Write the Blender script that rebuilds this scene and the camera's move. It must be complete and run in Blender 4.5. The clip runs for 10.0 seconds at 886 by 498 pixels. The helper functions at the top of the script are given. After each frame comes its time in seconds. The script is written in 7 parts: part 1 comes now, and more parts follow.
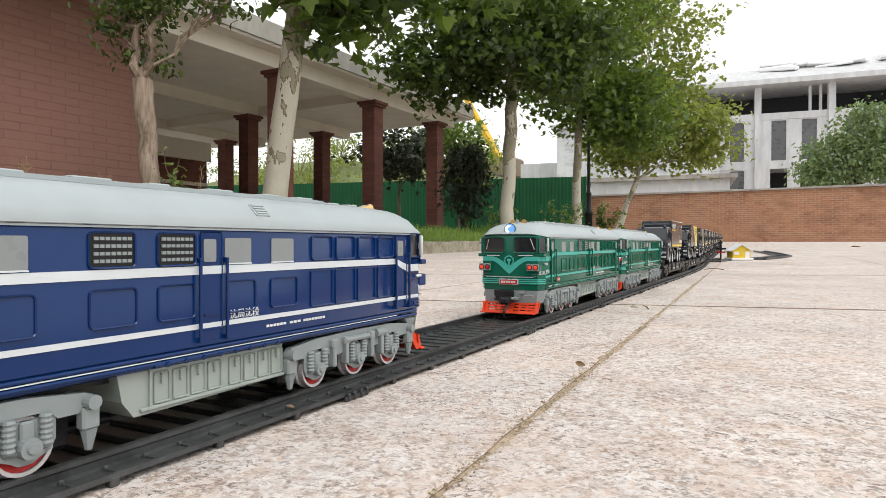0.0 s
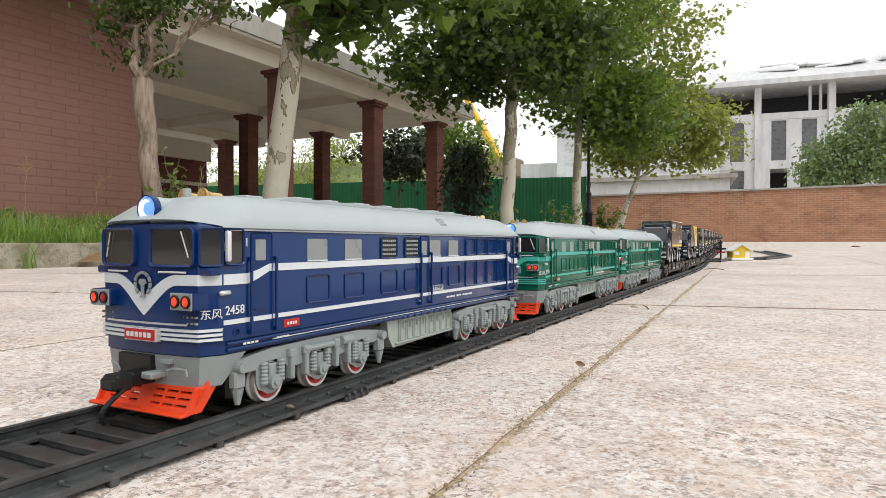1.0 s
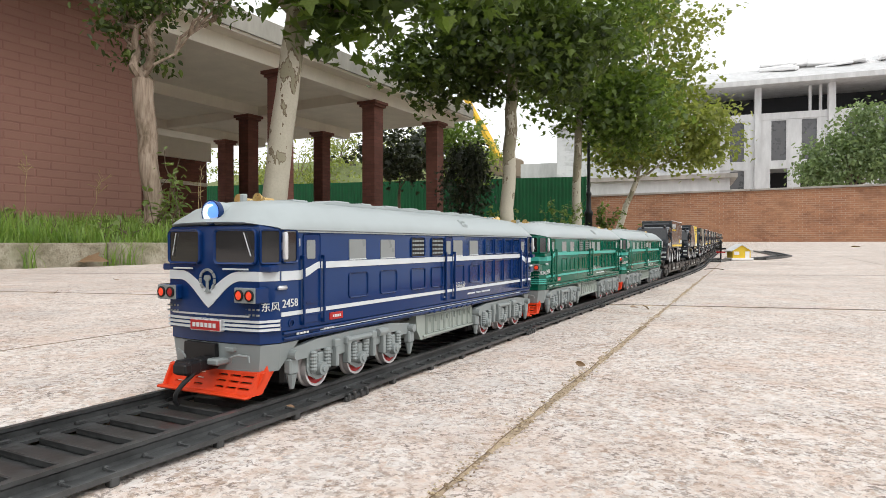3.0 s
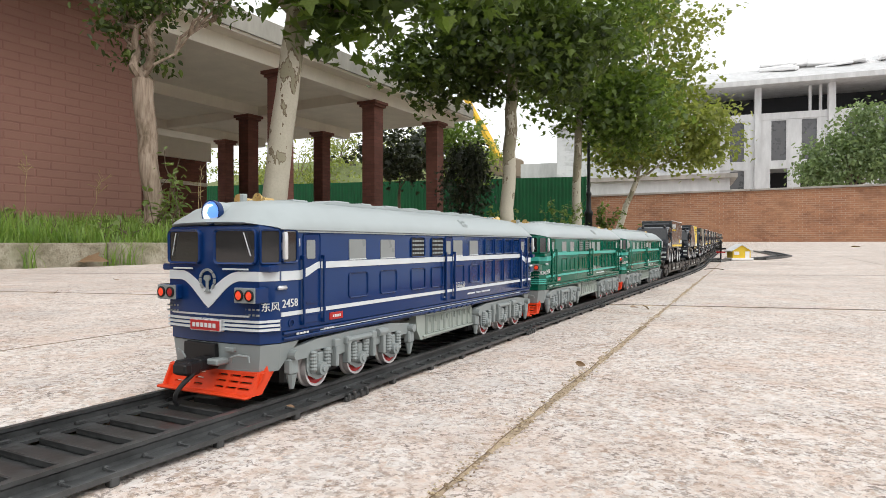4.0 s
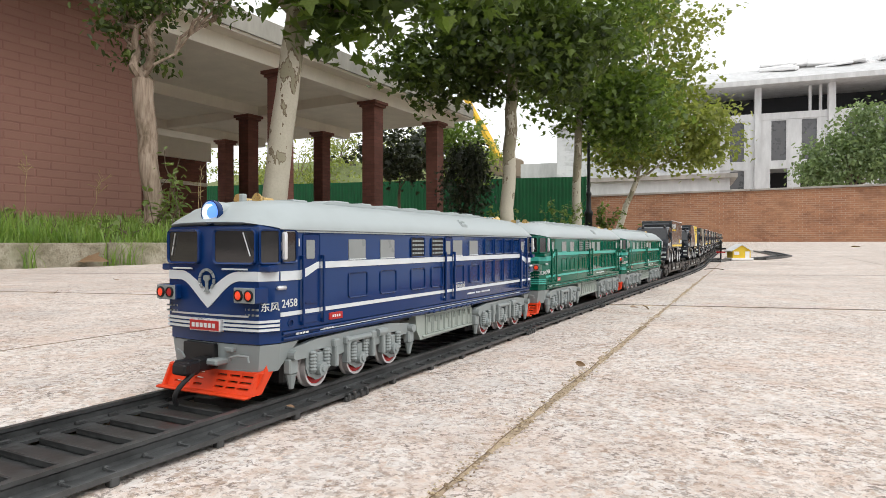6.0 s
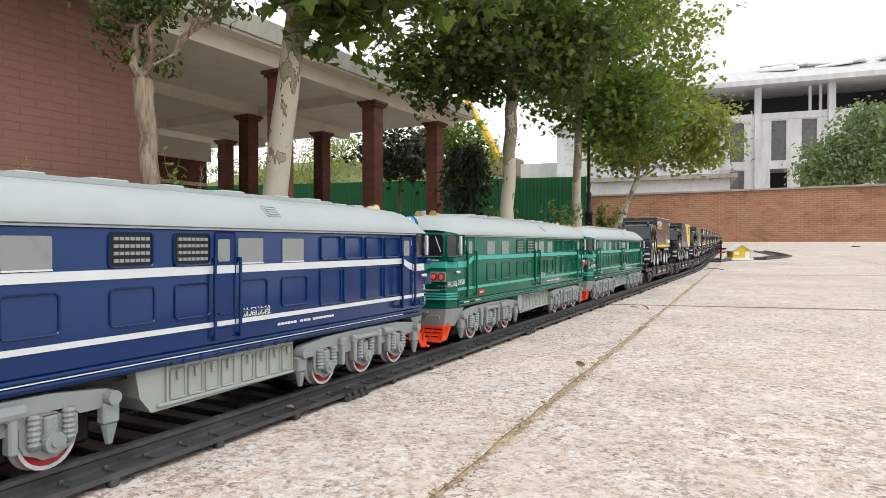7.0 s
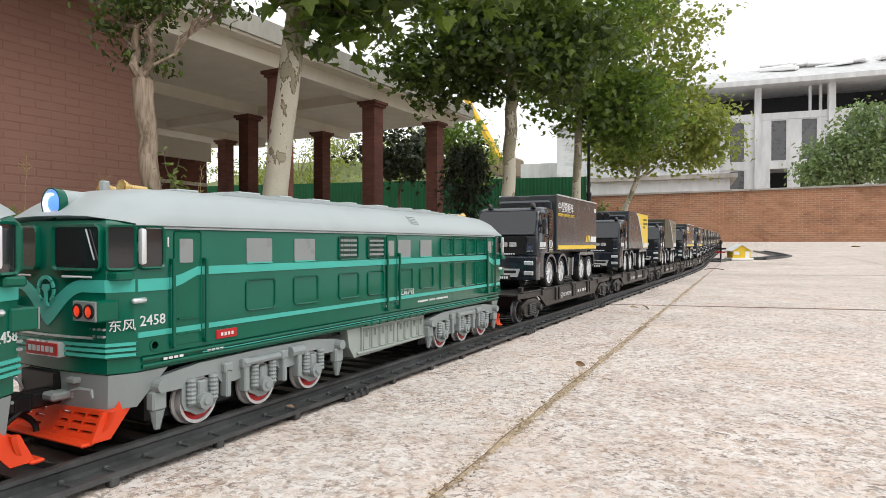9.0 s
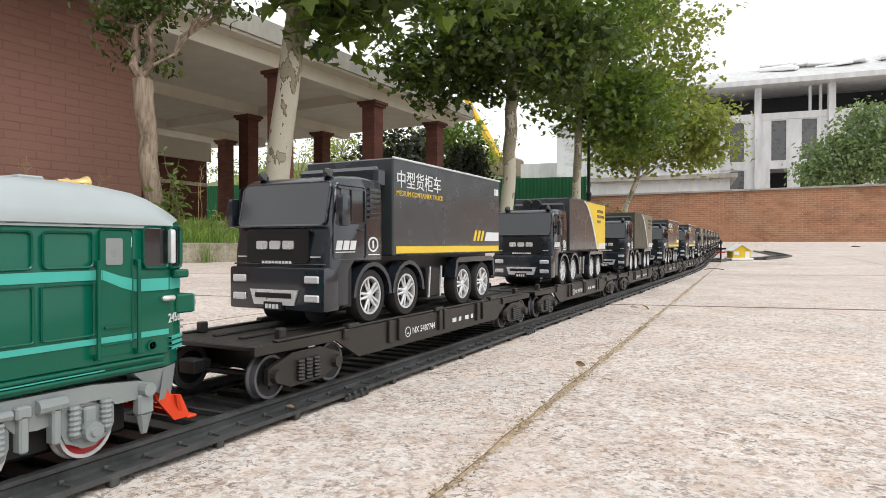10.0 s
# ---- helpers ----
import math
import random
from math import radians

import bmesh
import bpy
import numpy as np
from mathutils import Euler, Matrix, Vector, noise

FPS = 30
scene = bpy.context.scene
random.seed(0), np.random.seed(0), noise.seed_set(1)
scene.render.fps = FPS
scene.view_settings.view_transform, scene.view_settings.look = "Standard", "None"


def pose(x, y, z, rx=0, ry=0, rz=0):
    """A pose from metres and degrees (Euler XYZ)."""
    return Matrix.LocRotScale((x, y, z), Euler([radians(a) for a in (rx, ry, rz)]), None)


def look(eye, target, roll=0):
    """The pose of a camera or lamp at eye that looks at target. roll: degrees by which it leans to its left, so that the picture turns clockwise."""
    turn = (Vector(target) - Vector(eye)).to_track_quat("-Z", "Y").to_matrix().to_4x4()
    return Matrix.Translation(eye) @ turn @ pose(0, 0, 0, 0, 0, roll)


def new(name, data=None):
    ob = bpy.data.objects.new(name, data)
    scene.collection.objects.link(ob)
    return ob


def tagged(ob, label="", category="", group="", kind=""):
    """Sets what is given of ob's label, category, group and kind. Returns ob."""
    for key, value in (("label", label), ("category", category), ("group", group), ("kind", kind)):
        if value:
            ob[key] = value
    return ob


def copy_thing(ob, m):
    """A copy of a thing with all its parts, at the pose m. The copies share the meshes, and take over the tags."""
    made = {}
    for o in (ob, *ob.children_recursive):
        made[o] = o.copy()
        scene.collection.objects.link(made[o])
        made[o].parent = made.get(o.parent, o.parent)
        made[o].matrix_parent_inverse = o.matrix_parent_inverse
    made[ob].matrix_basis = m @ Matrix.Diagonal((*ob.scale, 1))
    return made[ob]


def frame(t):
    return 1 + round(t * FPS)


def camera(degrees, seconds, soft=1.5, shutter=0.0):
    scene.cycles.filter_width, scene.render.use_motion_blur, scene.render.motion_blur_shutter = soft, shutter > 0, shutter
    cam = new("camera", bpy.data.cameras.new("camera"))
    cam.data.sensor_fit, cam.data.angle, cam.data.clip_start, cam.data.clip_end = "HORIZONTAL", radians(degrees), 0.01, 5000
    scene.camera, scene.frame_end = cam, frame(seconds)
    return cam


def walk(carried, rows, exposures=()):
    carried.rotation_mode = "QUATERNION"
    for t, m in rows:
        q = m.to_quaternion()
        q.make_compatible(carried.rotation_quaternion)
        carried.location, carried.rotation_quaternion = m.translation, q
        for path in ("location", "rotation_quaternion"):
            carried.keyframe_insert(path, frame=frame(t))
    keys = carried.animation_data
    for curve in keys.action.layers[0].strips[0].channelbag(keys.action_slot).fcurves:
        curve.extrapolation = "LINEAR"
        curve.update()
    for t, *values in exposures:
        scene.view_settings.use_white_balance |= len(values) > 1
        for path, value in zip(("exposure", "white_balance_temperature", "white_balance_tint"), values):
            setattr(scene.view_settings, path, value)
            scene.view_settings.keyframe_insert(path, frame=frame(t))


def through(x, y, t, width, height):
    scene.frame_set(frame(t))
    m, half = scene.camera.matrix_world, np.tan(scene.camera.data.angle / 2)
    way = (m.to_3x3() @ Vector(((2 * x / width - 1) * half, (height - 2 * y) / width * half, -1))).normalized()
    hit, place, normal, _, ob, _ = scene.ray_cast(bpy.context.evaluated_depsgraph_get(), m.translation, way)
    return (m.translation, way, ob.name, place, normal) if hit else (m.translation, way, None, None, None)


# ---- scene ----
cam = camera(70, 10.0, soft=0.6)
EYE = (0.0, 0.0, 0.11)
view = pose(*EYE, 90 - 0.46, 0, 29.6)
walk(cam, [(0.0, view), (10.0, view)], [(0.0, 0.64), (10.0, 0.64)])

# ---------------------------------------------------------------- light
world = bpy.data.worlds.new("overcast_sky")
scene.world = world
world.use_nodes = True
wn, wl = world.node_tree.nodes, world.node_tree.links
sky = wn.new("ShaderNodeTexSky")
sky.sky_type, sky.sun_disc = "NISHITA", False
SUN_EL, SUN_ROT = radians(52), radians(115)
sky.sun_elevation, sky.sun_rotation = SUN_EL, SUN_ROT
sky.air_density, sky.dust_density, sky.ozone_density = 1.0, 3.0, 0.6
pale = wn.new("ShaderNodeHueSaturation")
pale.inputs["Saturation"].default_value = 0.22
wl.new(sky.outputs[0], pale.inputs["Color"])
# a bright, nearly even cloud deck in front of the clear sky
deck = wn.new("ShaderNodeMix")
deck.data_type = "RGBA"
deck.inputs["Factor"].default_value = 0.82
deck.inputs["B"].default_value = (9.4, 9.6, 9.8, 1)
wl.new(pale.outputs[0], deck.inputs["A"])
wl.new(deck.outputs["Result"], wn["Background"].inputs[0])
wn["Background"].inputs[1].default_value = 0.1

sun_data = bpy.data.lights.new("sun", "SUN")
sun_data.energy, sun_data.angle, sun_data.color = 0.7, radians(30), (1.0, 0.96, 0.9)
sun = new("sun", sun_data)
sun.matrix_world = look((0, 0, 30), (0 - 30 * math.sin(SUN_ROT) / math.tan(SUN_EL), 0 - 30 * math.cos(SUN_ROT) / math.tan(SUN_EL), 0))


# ---------------------------------------------------------------- materials
class Mat:
    """A node material with a few shorthand builders."""

    def __init__(self, name, rough=0.6, metal=0.0, colour=(0.5, 0.5, 0.5)):
        self.m = bpy.data.materials.new(name)
        self.m.use_nodes = True
        self.n, self.l = self.m.node_tree.nodes, self.m.node_tree.links
        self.b = self.n["Principled BSDF"]
        self.b.inputs["Base Color"].default_value = (*colour, 1)
        self.b.inputs["Roughness"].default_value = rough
        self.b.inputs["Metallic"].default_value = metal
        self.co = self.n.new("ShaderNodeTexCoord").outputs["Object"]

    def world_coords(self):
        self.co = self.n.new("ShaderNodeNewGeometry").outputs["Position"]
        return self

    def scaled(self, x, y, z):
        k = self.n.new("ShaderNodeMapping")
        k.inputs["Scale"].default_value = (x, y, z)
        self.l.new(self.co, k.inputs["Vector"])
        return k.outputs[0]

    def noise(self, scale, detail=3.0, rough=0.55, co=None):
        t = self.n.new("ShaderNodeTexNoise")
        t.inputs["Scale"].default_value, t.inputs["Detail"].default_value, t.inputs["Roughness"].default_value = scale, detail, rough
        self.l.new(co or self.co, t.inputs["Vector"])
        return t.outputs["Fac"]

    def cells(self, scale, co=None, out="Color", rand=1.0):
        t = self.n.new("ShaderNodeTexVoronoi")
        t.inputs["Scale"].default_value, t.inputs["Randomness"].default_value = scale, rand
        self.l.new(co or self.co, t.inputs["Vector"])
        return t.outputs[out]

    def ramp(self, fac, *stops, step=False):
        r = self.n.new("ShaderNodeValToRGB")
        e = r.color_ramp.elements
        while len(e) < len(stops):
            e.new(0.5)
        for k, (p, c) in zip(e, stops):
            k.position = p
            k.color = (*c, 1) if isinstance(c, tuple) else (c, c, c, 1)
        if step:
            r.color_ramp.interpolation = "CONSTANT"
        self.l.new(fac, r.inputs[0])
        return r.outputs[0]

    def mix(self, fac, a, b, how="MIX"):
        k = self.n.new("ShaderNodeMix")
        k.data_type, k.blend_type = "RGBA", how
        for sock, v in ((k.inputs["Factor"], fac), (k.inputs["A"], a), (k.inputs["B"], b)):
            if hasattr(v, "is_output"):
                self.l.new(v, sock)
            elif isinstance(v, tuple):
                sock.default_value = (*v, 1)
            else:
                sock.default_value = v
        return k.outputs["Result"]

    def random(self):
        return self.n.new("ShaderNodeObjectInfo").outputs["Random"]

    def island(self):
        return self.n.new("ShaderNodeNewGeometry").outputs["Random Per Island"]

    def paint(self, c):
        self.l.new(c, self.b.inputs["Base Color"])
        return self

    def gloss(self, f):
        self.l.new(f, self.b.inputs["Roughness"])
        return self

    def bump(self, h, strength=0.3, dist=0.002):
        k = self.n.new("ShaderNodeBump")
        k.inputs["Strength"].default_value, k.inputs["Distance"].default_value = strength, dist
        self.l.new(h, k.inputs["Height"])
        self.l.new(k.outputs[0], self.b.inputs["Normal"])
        return self


def plain(name, c, rough=0.5, metal=0.0, vary=0.12, scale=40.0, bump=0.0, dist=0.0005):
    """Colour with broad and fine mottling and uneven gloss."""
    k = Mat(name, rough, metal, c)
    broad, fine = k.noise(scale * 0.12, 3), k.noise(scale, 4)
    lo, hi = tuple(v * (1 - vary) for v in c), tuple(min(1, v * (1 + vary)) for v in c)
    base = k.ramp(broad, (0.3, lo), (0.7, hi))
    k.paint(k.mix(0.35, base, k.ramp(fine, (0.3, lo), (0.7, hi))))
    k.gloss(k.ramp(fine, (0.25, max(0.03, rough - 0.08)), (0.75, min(1, rough + 0.1))))
    if bump:
        k.bump(fine, bump, dist)
    return k.m


def glowing(name, c, power):
    k = Mat(name, 0.3, 0, c)
    k.b.inputs["Emission Color"].default_value = (*c, 1)
    k.b.inputs["Emission Strength"].default_value = power
    return k.m


def make_paving():
    k = Mat("exposed_aggregate_concrete", 0.82).world_coords()

    def channel(c, i):
        sep = k.n.new("ShaderNodeSeparateColor")
        k.l.new(c, sep.inputs[0])
        return sep.outputs[i]

    warp = k.n.new("ShaderNodeMix")
    warp.data_type = "VECTOR"
    warp.inputs["Factor"].default_value = 0.004
    k.l.new(k.co, warp.inputs["A"])
    tex = k.n.new("ShaderNodeTexNoise")
    tex.inputs["Scale"].default_value = 160
    k.l.new(k.co, tex.inputs["Vector"])
    k.l.new(tex.outputs["Color"], warp.inputs["B"])
    k.co = warp.outputs["Result"]
    small = channel(k.cells(400), 0)
    mid = channel(k.cells(165, k.scaled(1, 0.85, 1)), 1)
    stone = k.ramp(small, (0.0, (0.74, 0.68, 0.62)), (0.3, (0.83, 0.8, 0.77)), (0.5, (0.6, 0.5, 0.43)), (0.62, (0.9, 0.88, 0.86)), (0.78, (0.42, 0.33, 0.27)),
                   (0.87, (0.64, 0.44, 0.31)), (0.93, (0.16, 0.13, 0.115)), step=True)
    big = k.ramp(mid, (0.0, (0.78, 0.71, 0.66)), (0.4, (0.88, 0.85, 0.82)), (0.62, (0.64, 0.5, 0.42)), (0.76, (0.8, 0.68, 0.6)), (0.88, (0.3, 0.24, 0.2)), (0.94, (0.7, 0.68, 0.66)), step=True)
    c = k.mix(0.5, stone, big)
    c = k.mix(0.2, c, (0.68, 0.59, 0.54))
    # pale worn drifts, pink and grey areas, then clustered dark chips with pit shade painted in
    c = k.mix(k.ramp(k.noise(34, 5, 0.7), (0.46, 0.0), (0.62, 0.5)), c, (0.83, 0.795, 0.77))
    c = k.mix(k.ramp(k.noise(11, 4, 0.65), (0.48, 0.0), (0.66, 0.55)), c, (0.7, 0.54, 0.45))
    c = k.mix(k.ramp(k.noise(8, 5, 0.7), (0.52, 0.0), (0.68, 0.5)), c, (0.6, 0.585, 0.575))
    crowd = k.ramp(k.noise(17, 5, 0.75), (0.38, 0.2), (0.58, 1.0))
    chips_and_pit_shade = k.mix(1.0, k.ramp(k.noise(240, 5, 0.75), (0.525, 0.0), (0.59, 0.9)), crowd, "MULTIPLY")
    c = k.mix(chips_and_pit_shade, c, (0.16, 0.12, 0.095))
    flakes = k.mix(1.0, k.ramp(k.noise(105, 6, 0.8), (0.525, 0.0), (0.6, 0.75)), crowd, "MULTIPLY")
    c = k.mix(flakes, c, (0.36, 0.255, 0.18))
    rust = k.mix(1.0, k.ramp(k.noise(40, 6, 0.8), (0.53, 0.0), (0.66, 0.6)), crowd, "MULTIPLY")
    c = k.mix(rust, c, (0.5, 0.35, 0.25))
    broad = k.ramp(k.noise(2.3, 5, 0.65), (0.3, (0.72, 0.69, 0.67)), (0.7, (0.98, 0.97, 0.96)))
    k.paint(k.mix(1.0, c, broad, "MULTIPLY"))
    k.bump(k.mix(0.5, k.noise(150, 5, 0.7), k.cells(330, None, "Distance")), 0.6, 0.0022)
    return k.m


def make_brick(name, base, dark, light):
    k = Mat(name, 0.85).world_coords()
    body = k.ramp(k.random(), (0.0, dark), (0.5, base), (1.0, light))
    c = k.mix(k.ramp(k.noise(9, 4), (0.35, 0.0), (0.75, 0.6)), body, dark)
    c = k.mix(k.ramp(k.noise(70, 3), (0.55, 0.0), (0.8, 0.3)), c, light)
    k.paint(c).bump(k.noise(130, 4), 0.4, 0.003)
    return k.m


def make_coursed_brick(name, base, dark, light, mortar, w, h, rows_z=True):
    """Brick courses for surfaces seen from far off."""
    k = Mat(name, 0.88).world_coords()
    sepx = k.n.new("ShaderNodeSeparateXYZ")
    k.l.new(k.co, sepx.inputs[0])
    comb = k.n.new("ShaderNodeCombineXYZ")
    add = k.n.new("ShaderNodeMath")
    k.l.new(sepx.outputs[0], add.inputs[0])
    k.l.new(sepx.outputs[1], add.inputs[1])
    k.l.new(add.outputs[0], comb.inputs[0])
    k.l.new(sepx.outputs[2], comb.inputs[1])
    t = k.n.new("ShaderNodeTexBrick")
    t.inputs["Scale"].default_value = 1.0
    t.inputs["Brick Width"].default_value, t.inputs["Row Height"].default_value = w, h
    t.inputs["Mortar Size"].default_value = 0.006
    t.inputs["Color1"].default_value, t.inputs["Color2"].default_value = (*base, 1), (*dark, 1)
    t.inputs["Mortar"].default_value = (*mortar, 1)
    k.l.new(comb.outputs[0], t.inputs["Vector"])
    c = k.mix(k.ramp(k.noise(0.8, 5, 0.6), (0.35, 0.0), (0.7, 0.55)), t.outputs["Color"], light)
    c = k.mix(k.ramp(k.noise(14, 3), (0.5, 0.0), (0.8, 0.4)), c, dark)
    c = k.mix(k.ramp(k.noise(1.1, 6, 0.7, k.scaled(1, 1, 1.8)), (0.5, 0.0), (0.66, 0.5)), c, tuple(v * 0.55 for v in dark))
    k.paint(c).bump(t.outputs["Fac"], -0.5, 0.006)
    return k.m


def make_leaf(name, dark, mid, light, through=0.35):
    k = Mat(name, 0.5)
    c = k.ramp(k.island(), (0.0, dark), (0.55, mid), (1.0, light))
    c = k.mix(k.ramp(k.noise(60, 2), (0.4, 0.0), (0.7, 0.35)), c, dark)
    k.paint(c)
    tr = k.n.new("ShaderNodeBsdfTranslucent")
    k.l.new(k.mix(0.5, c, (light[0] * 1.3, light[1] * 1.5, light[2] * 0.6)), tr.inputs[0])
    mx = k.n.new("ShaderNodeMixShader")
    mx.inputs[0].default_value = through
    k.l.new(k.b.outputs[0], mx.inputs[1])
    k.l.new(tr.outputs[0], mx.inputs[2])
    k.l.new(mx.outputs[0], k.n["Material Output"].inputs[0])
    return k.m


def make_plane_bark():
    """Pale smooth bark low down, olive plates that flake away higher up, brown scars along their edges."""
    k = Mat("flaking_plane_bark", 0.85)
    sep = k.n.new("ShaderNodeSeparateXYZ")
    k.l.new(k.co, sep.inputs[0])
    up = k.n.new("ShaderNodeMapRange")
    up.inputs["From Min"].default_value, up.inputs["From Max"].default_value = 0.3, 2.3
    up.inputs["To Min"].default_value, up.inputs["To Max"].default_value = -0.14, 0.13
    k.l.new(sep.outputs[2], up.inputs["Value"])
    add = k.n.new("ShaderNodeMath")
    k.l.new(k.noise(6.5, 5, 0.55, k.scaled(1.2, 1.2, 0.6)), add.inputs[0])
    k.l.new(up.outputs[0], add.inputs[1])
    patch = add.outputs[0]
    c = k.ramp(patch, (0.0, (0.6, 0.56, 0.47)), (0.44, (0.52, 0.48, 0.39)), (0.495, (0.56, 0.52, 0.43)), (0.5, (0.13, 0.085, 0.055)), (0.52, (0.17, 0.125, 0.08)), (0.535, (0.3, 0.27, 0.19)), (0.75, (0.24, 0.22, 0.14)))
    c = k.mix(k.ramp(k.noise(3.5, 3), (0.4, 0.0), (0.7, 0.35)), c, (0.42, 0.4, 0.3))
    k.paint(k.mix(k.ramp(k.noise(60, 4), (0.45, 0.0), (0.8, 0.3)), c, (0.3, 0.27, 0.2)))
    k.bump(k.mix(0.5, k.ramp(patch, (0.49, 0.0), (0.53, 1.0)), k.noise(70, 4)), 0.5, 0.008)
    return k.m


def make_stucco(name, c, streak=0.2):
    k = Mat(name, 0.85).world_coords()
    stain = k.noise(2.2, 5, 0.65, k.scaled(1, 1, 0.3))
    col = k.ramp(stain, (0.3, tuple(v * (1 - streak) for v in c)), (0.65, c))
    k.paint(k.mix(k.ramp(k.noise(25, 4), (0.4, 0.0), (0.8, 0.25)), col, tuple(v * 0.8 for v in c)))
    k.bump(k.noise(60, 4), 0.25, 0.004)
    return k.m


PAVING = make_paving()
JOINT = plain("joint_dirt", (0.4, 0.31, 0.215), 0.95, vary=0.6, scale=160, bump=0.7, dist=0.004)
# slab side faces: joint dirt and the shade of the gap in one colour
JOINT_EDGE = plain("dirt_and_shade_edge", (0.26, 0.2, 0.14), 0.95, vary=0.5, scale=120)
JOINT_DARK = plain("shaded_slab_edge", (0.06, 0.05, 0.04), 0.95, vary=0.5, scale=120)
SOIL = plain("planting_soil", (0.12, 0.09, 0.055), 0.95, vary=0.4, scale=30, bump=0.8, dist=0.02)
def make_kerb_stone():
    k = Mat("weathered_kerb", 0.92).world_coords()
    c = k.ramp(k.noise(9, 6, 0.7), (0.3, (0.2, 0.18, 0.12)), (0.5, (0.4, 0.36, 0.27)), (0.68, (0.52, 0.48, 0.38)))
    c = k.mix(k.ramp(k.noise(30, 5, 0.75), (0.52, 0.0), (0.62, 0.6)), c, (0.17, 0.14, 0.09))
    c = k.mix(k.ramp(k.noise(4, 3, 0.6), (0.55, 0.0), (0.7, 0.5)), c, (0.2, 0.22, 0.1))
    k.paint(c).bump(k.noise(45, 6, 0.7), 1.0, 0.02)
    return k.m


KERB = make_kerb_stone()
BRICK_RED = make_brick("red_facing_brick", (0.285, 0.15, 0.115), (0.262, 0.135, 0.104), (0.31, 0.168, 0.13))
MORTAR_RED = plain("red_mortar", (0.25, 0.12, 0.095), 0.95, vary=0.2, scale=60, bump=0.4, dist=0.003)
COLUMN_BRICK = make_coursed_brick("column_brick", (0.19, 0.07, 0.055), (0.12, 0.045, 0.035), (0.24, 0.1, 0.07), (0.1, 0.05, 0.04), 0.24, 0.07)
WALL_BRICK = make_coursed_brick("boundary_brick", (0.38, 0.175, 0.095), (0.26, 0.115, 0.065), (0.46, 0.25, 0.14), (0.42, 0.32, 0.24), 0.24, 0.07)
COPING = make_stucco("coping_concrete", (0.4, 0.37, 0.33), 0.4)
STUCCO = make_stucco("cream_render", (0.84, 0.78, 0.67), 0.12)
CONCRETE = make_stucco("pale_concrete", (0.62, 0.62, 0.62), 0.25)
ROOM_SHADE = plain("painted_room_shade", (0.035, 0.036, 0.04), 0.9, scale=3)
GLASS_DULL = plain("dusty_glass", (0.085, 0.085, 0.088), 0.3, scale=3, vary=0.35)
FENCE = plain("green_hoarding", (0.003, 0.07, 0.022), 0.95, vary=0.35, scale=6, bump=0.2, dist=0.01)
HILL = plain("scrub_slope", (0.16, 0.19, 0.07), 0.95, vary=0.45, scale=2.5, bump=0.8, dist=0.2)
BARK = make_plane_bark()
TWIG = plain("twig_bark", (0.16, 0.12, 0.08), 0.9, vary=0.3, scale=60, bump=0.4, dist=0.003)
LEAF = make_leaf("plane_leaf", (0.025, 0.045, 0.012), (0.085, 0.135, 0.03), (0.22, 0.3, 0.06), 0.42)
# darker copy of the plane leaf, crown shade painted in
LEAF_SHADED = make_leaf("shaded_plane_leaf", (0.018, 0.03, 0.01), (0.055, 0.085, 0.02), (0.16, 0.22, 0.045), 0.36)
# brighter copy, sunlight painted in over a yellower green
LEAF_SUN = make_leaf("sunlit_plane_leaf", (0.09, 0.12, 0.03), (0.2, 0.235, 0.06), (0.36, 0.37, 0.11), 0.5)
LEAF_DARK = make_leaf("dark_leaf", (0.014, 0.019, 0.012), (0.028, 0.034, 0.02), (0.06, 0.07, 0.035), 0.2)
LEAF_BUSH = make_leaf("grey_green_leaf", (0.08, 0.12, 0.055), (0.16, 0.22, 0.1), (0.28, 0.35, 0.18), 0.35)
LEAF_WEED = make_leaf("weed_leaf", (0.08, 0.12, 0.03), (0.17, 0.23, 0.07), (0.29, 0.35, 0.12), 0.4)
GRASS = make_leaf("grass_blade", (0.08, 0.15, 0.03), (0.19, 0.33, 0.06), (0.36, 0.46, 0.14), 0.45)
STRAW = make_leaf("dry_grass", (0.3, 0.22, 0.1), (0.38, 0.28, 0.13), (0.48, 0.38, 0.2), 0.3)
DEAD_LEAF = make_leaf("fallen_leaf", (0.12, 0.07, 0.04), (0.22, 0.13, 0.07), (0.36, 0.25, 0.14), 0.15)
def make_ridged_bark():
    k = Mat("ridged_tan_bark", 0.92)
    ridge = k.noise(34, 4, 0.6, k.scaled(1, 1, 0.1))
    c = k.ramp(ridge, (0.32, (0.13, 0.09, 0.06)), (0.5, (0.29, 0.22, 0.165)), (0.68, (0.4, 0.32, 0.25)))
    c = k.mix(k.ramp(k.noise(7, 4, 0.6), (0.5, 0.0), (0.7, 0.5)), c, (0.2, 0.16, 0.11))
    k.paint(c).bump(ridge, 0.9, 0.012)
    return k.m


TAN_BARK = make_ridged_bark()
YELLOW = plain("crane_yellow", (0.75, 0.45, 0.03), 0.45, vary=0.1, scale=4)
BLACK_METAL = plain("black_metal", (0.02, 0.022, 0.024), 0.45, 0.4, scale=20)


# ---------------------------------------------------------------- mesh helpers
def mesh_of(name, bm, material, smooth=False):
    me = bpy.data.meshes.new(name)
    bm.normal_update()
    bm.to_mesh(me)
    bm.free()
    me.materials.append(material)
    if smooth:
        for p in me.polygons:
            p.use_smooth = True
        me.set_sharp_from_angle(angle=radians(38))
    return me


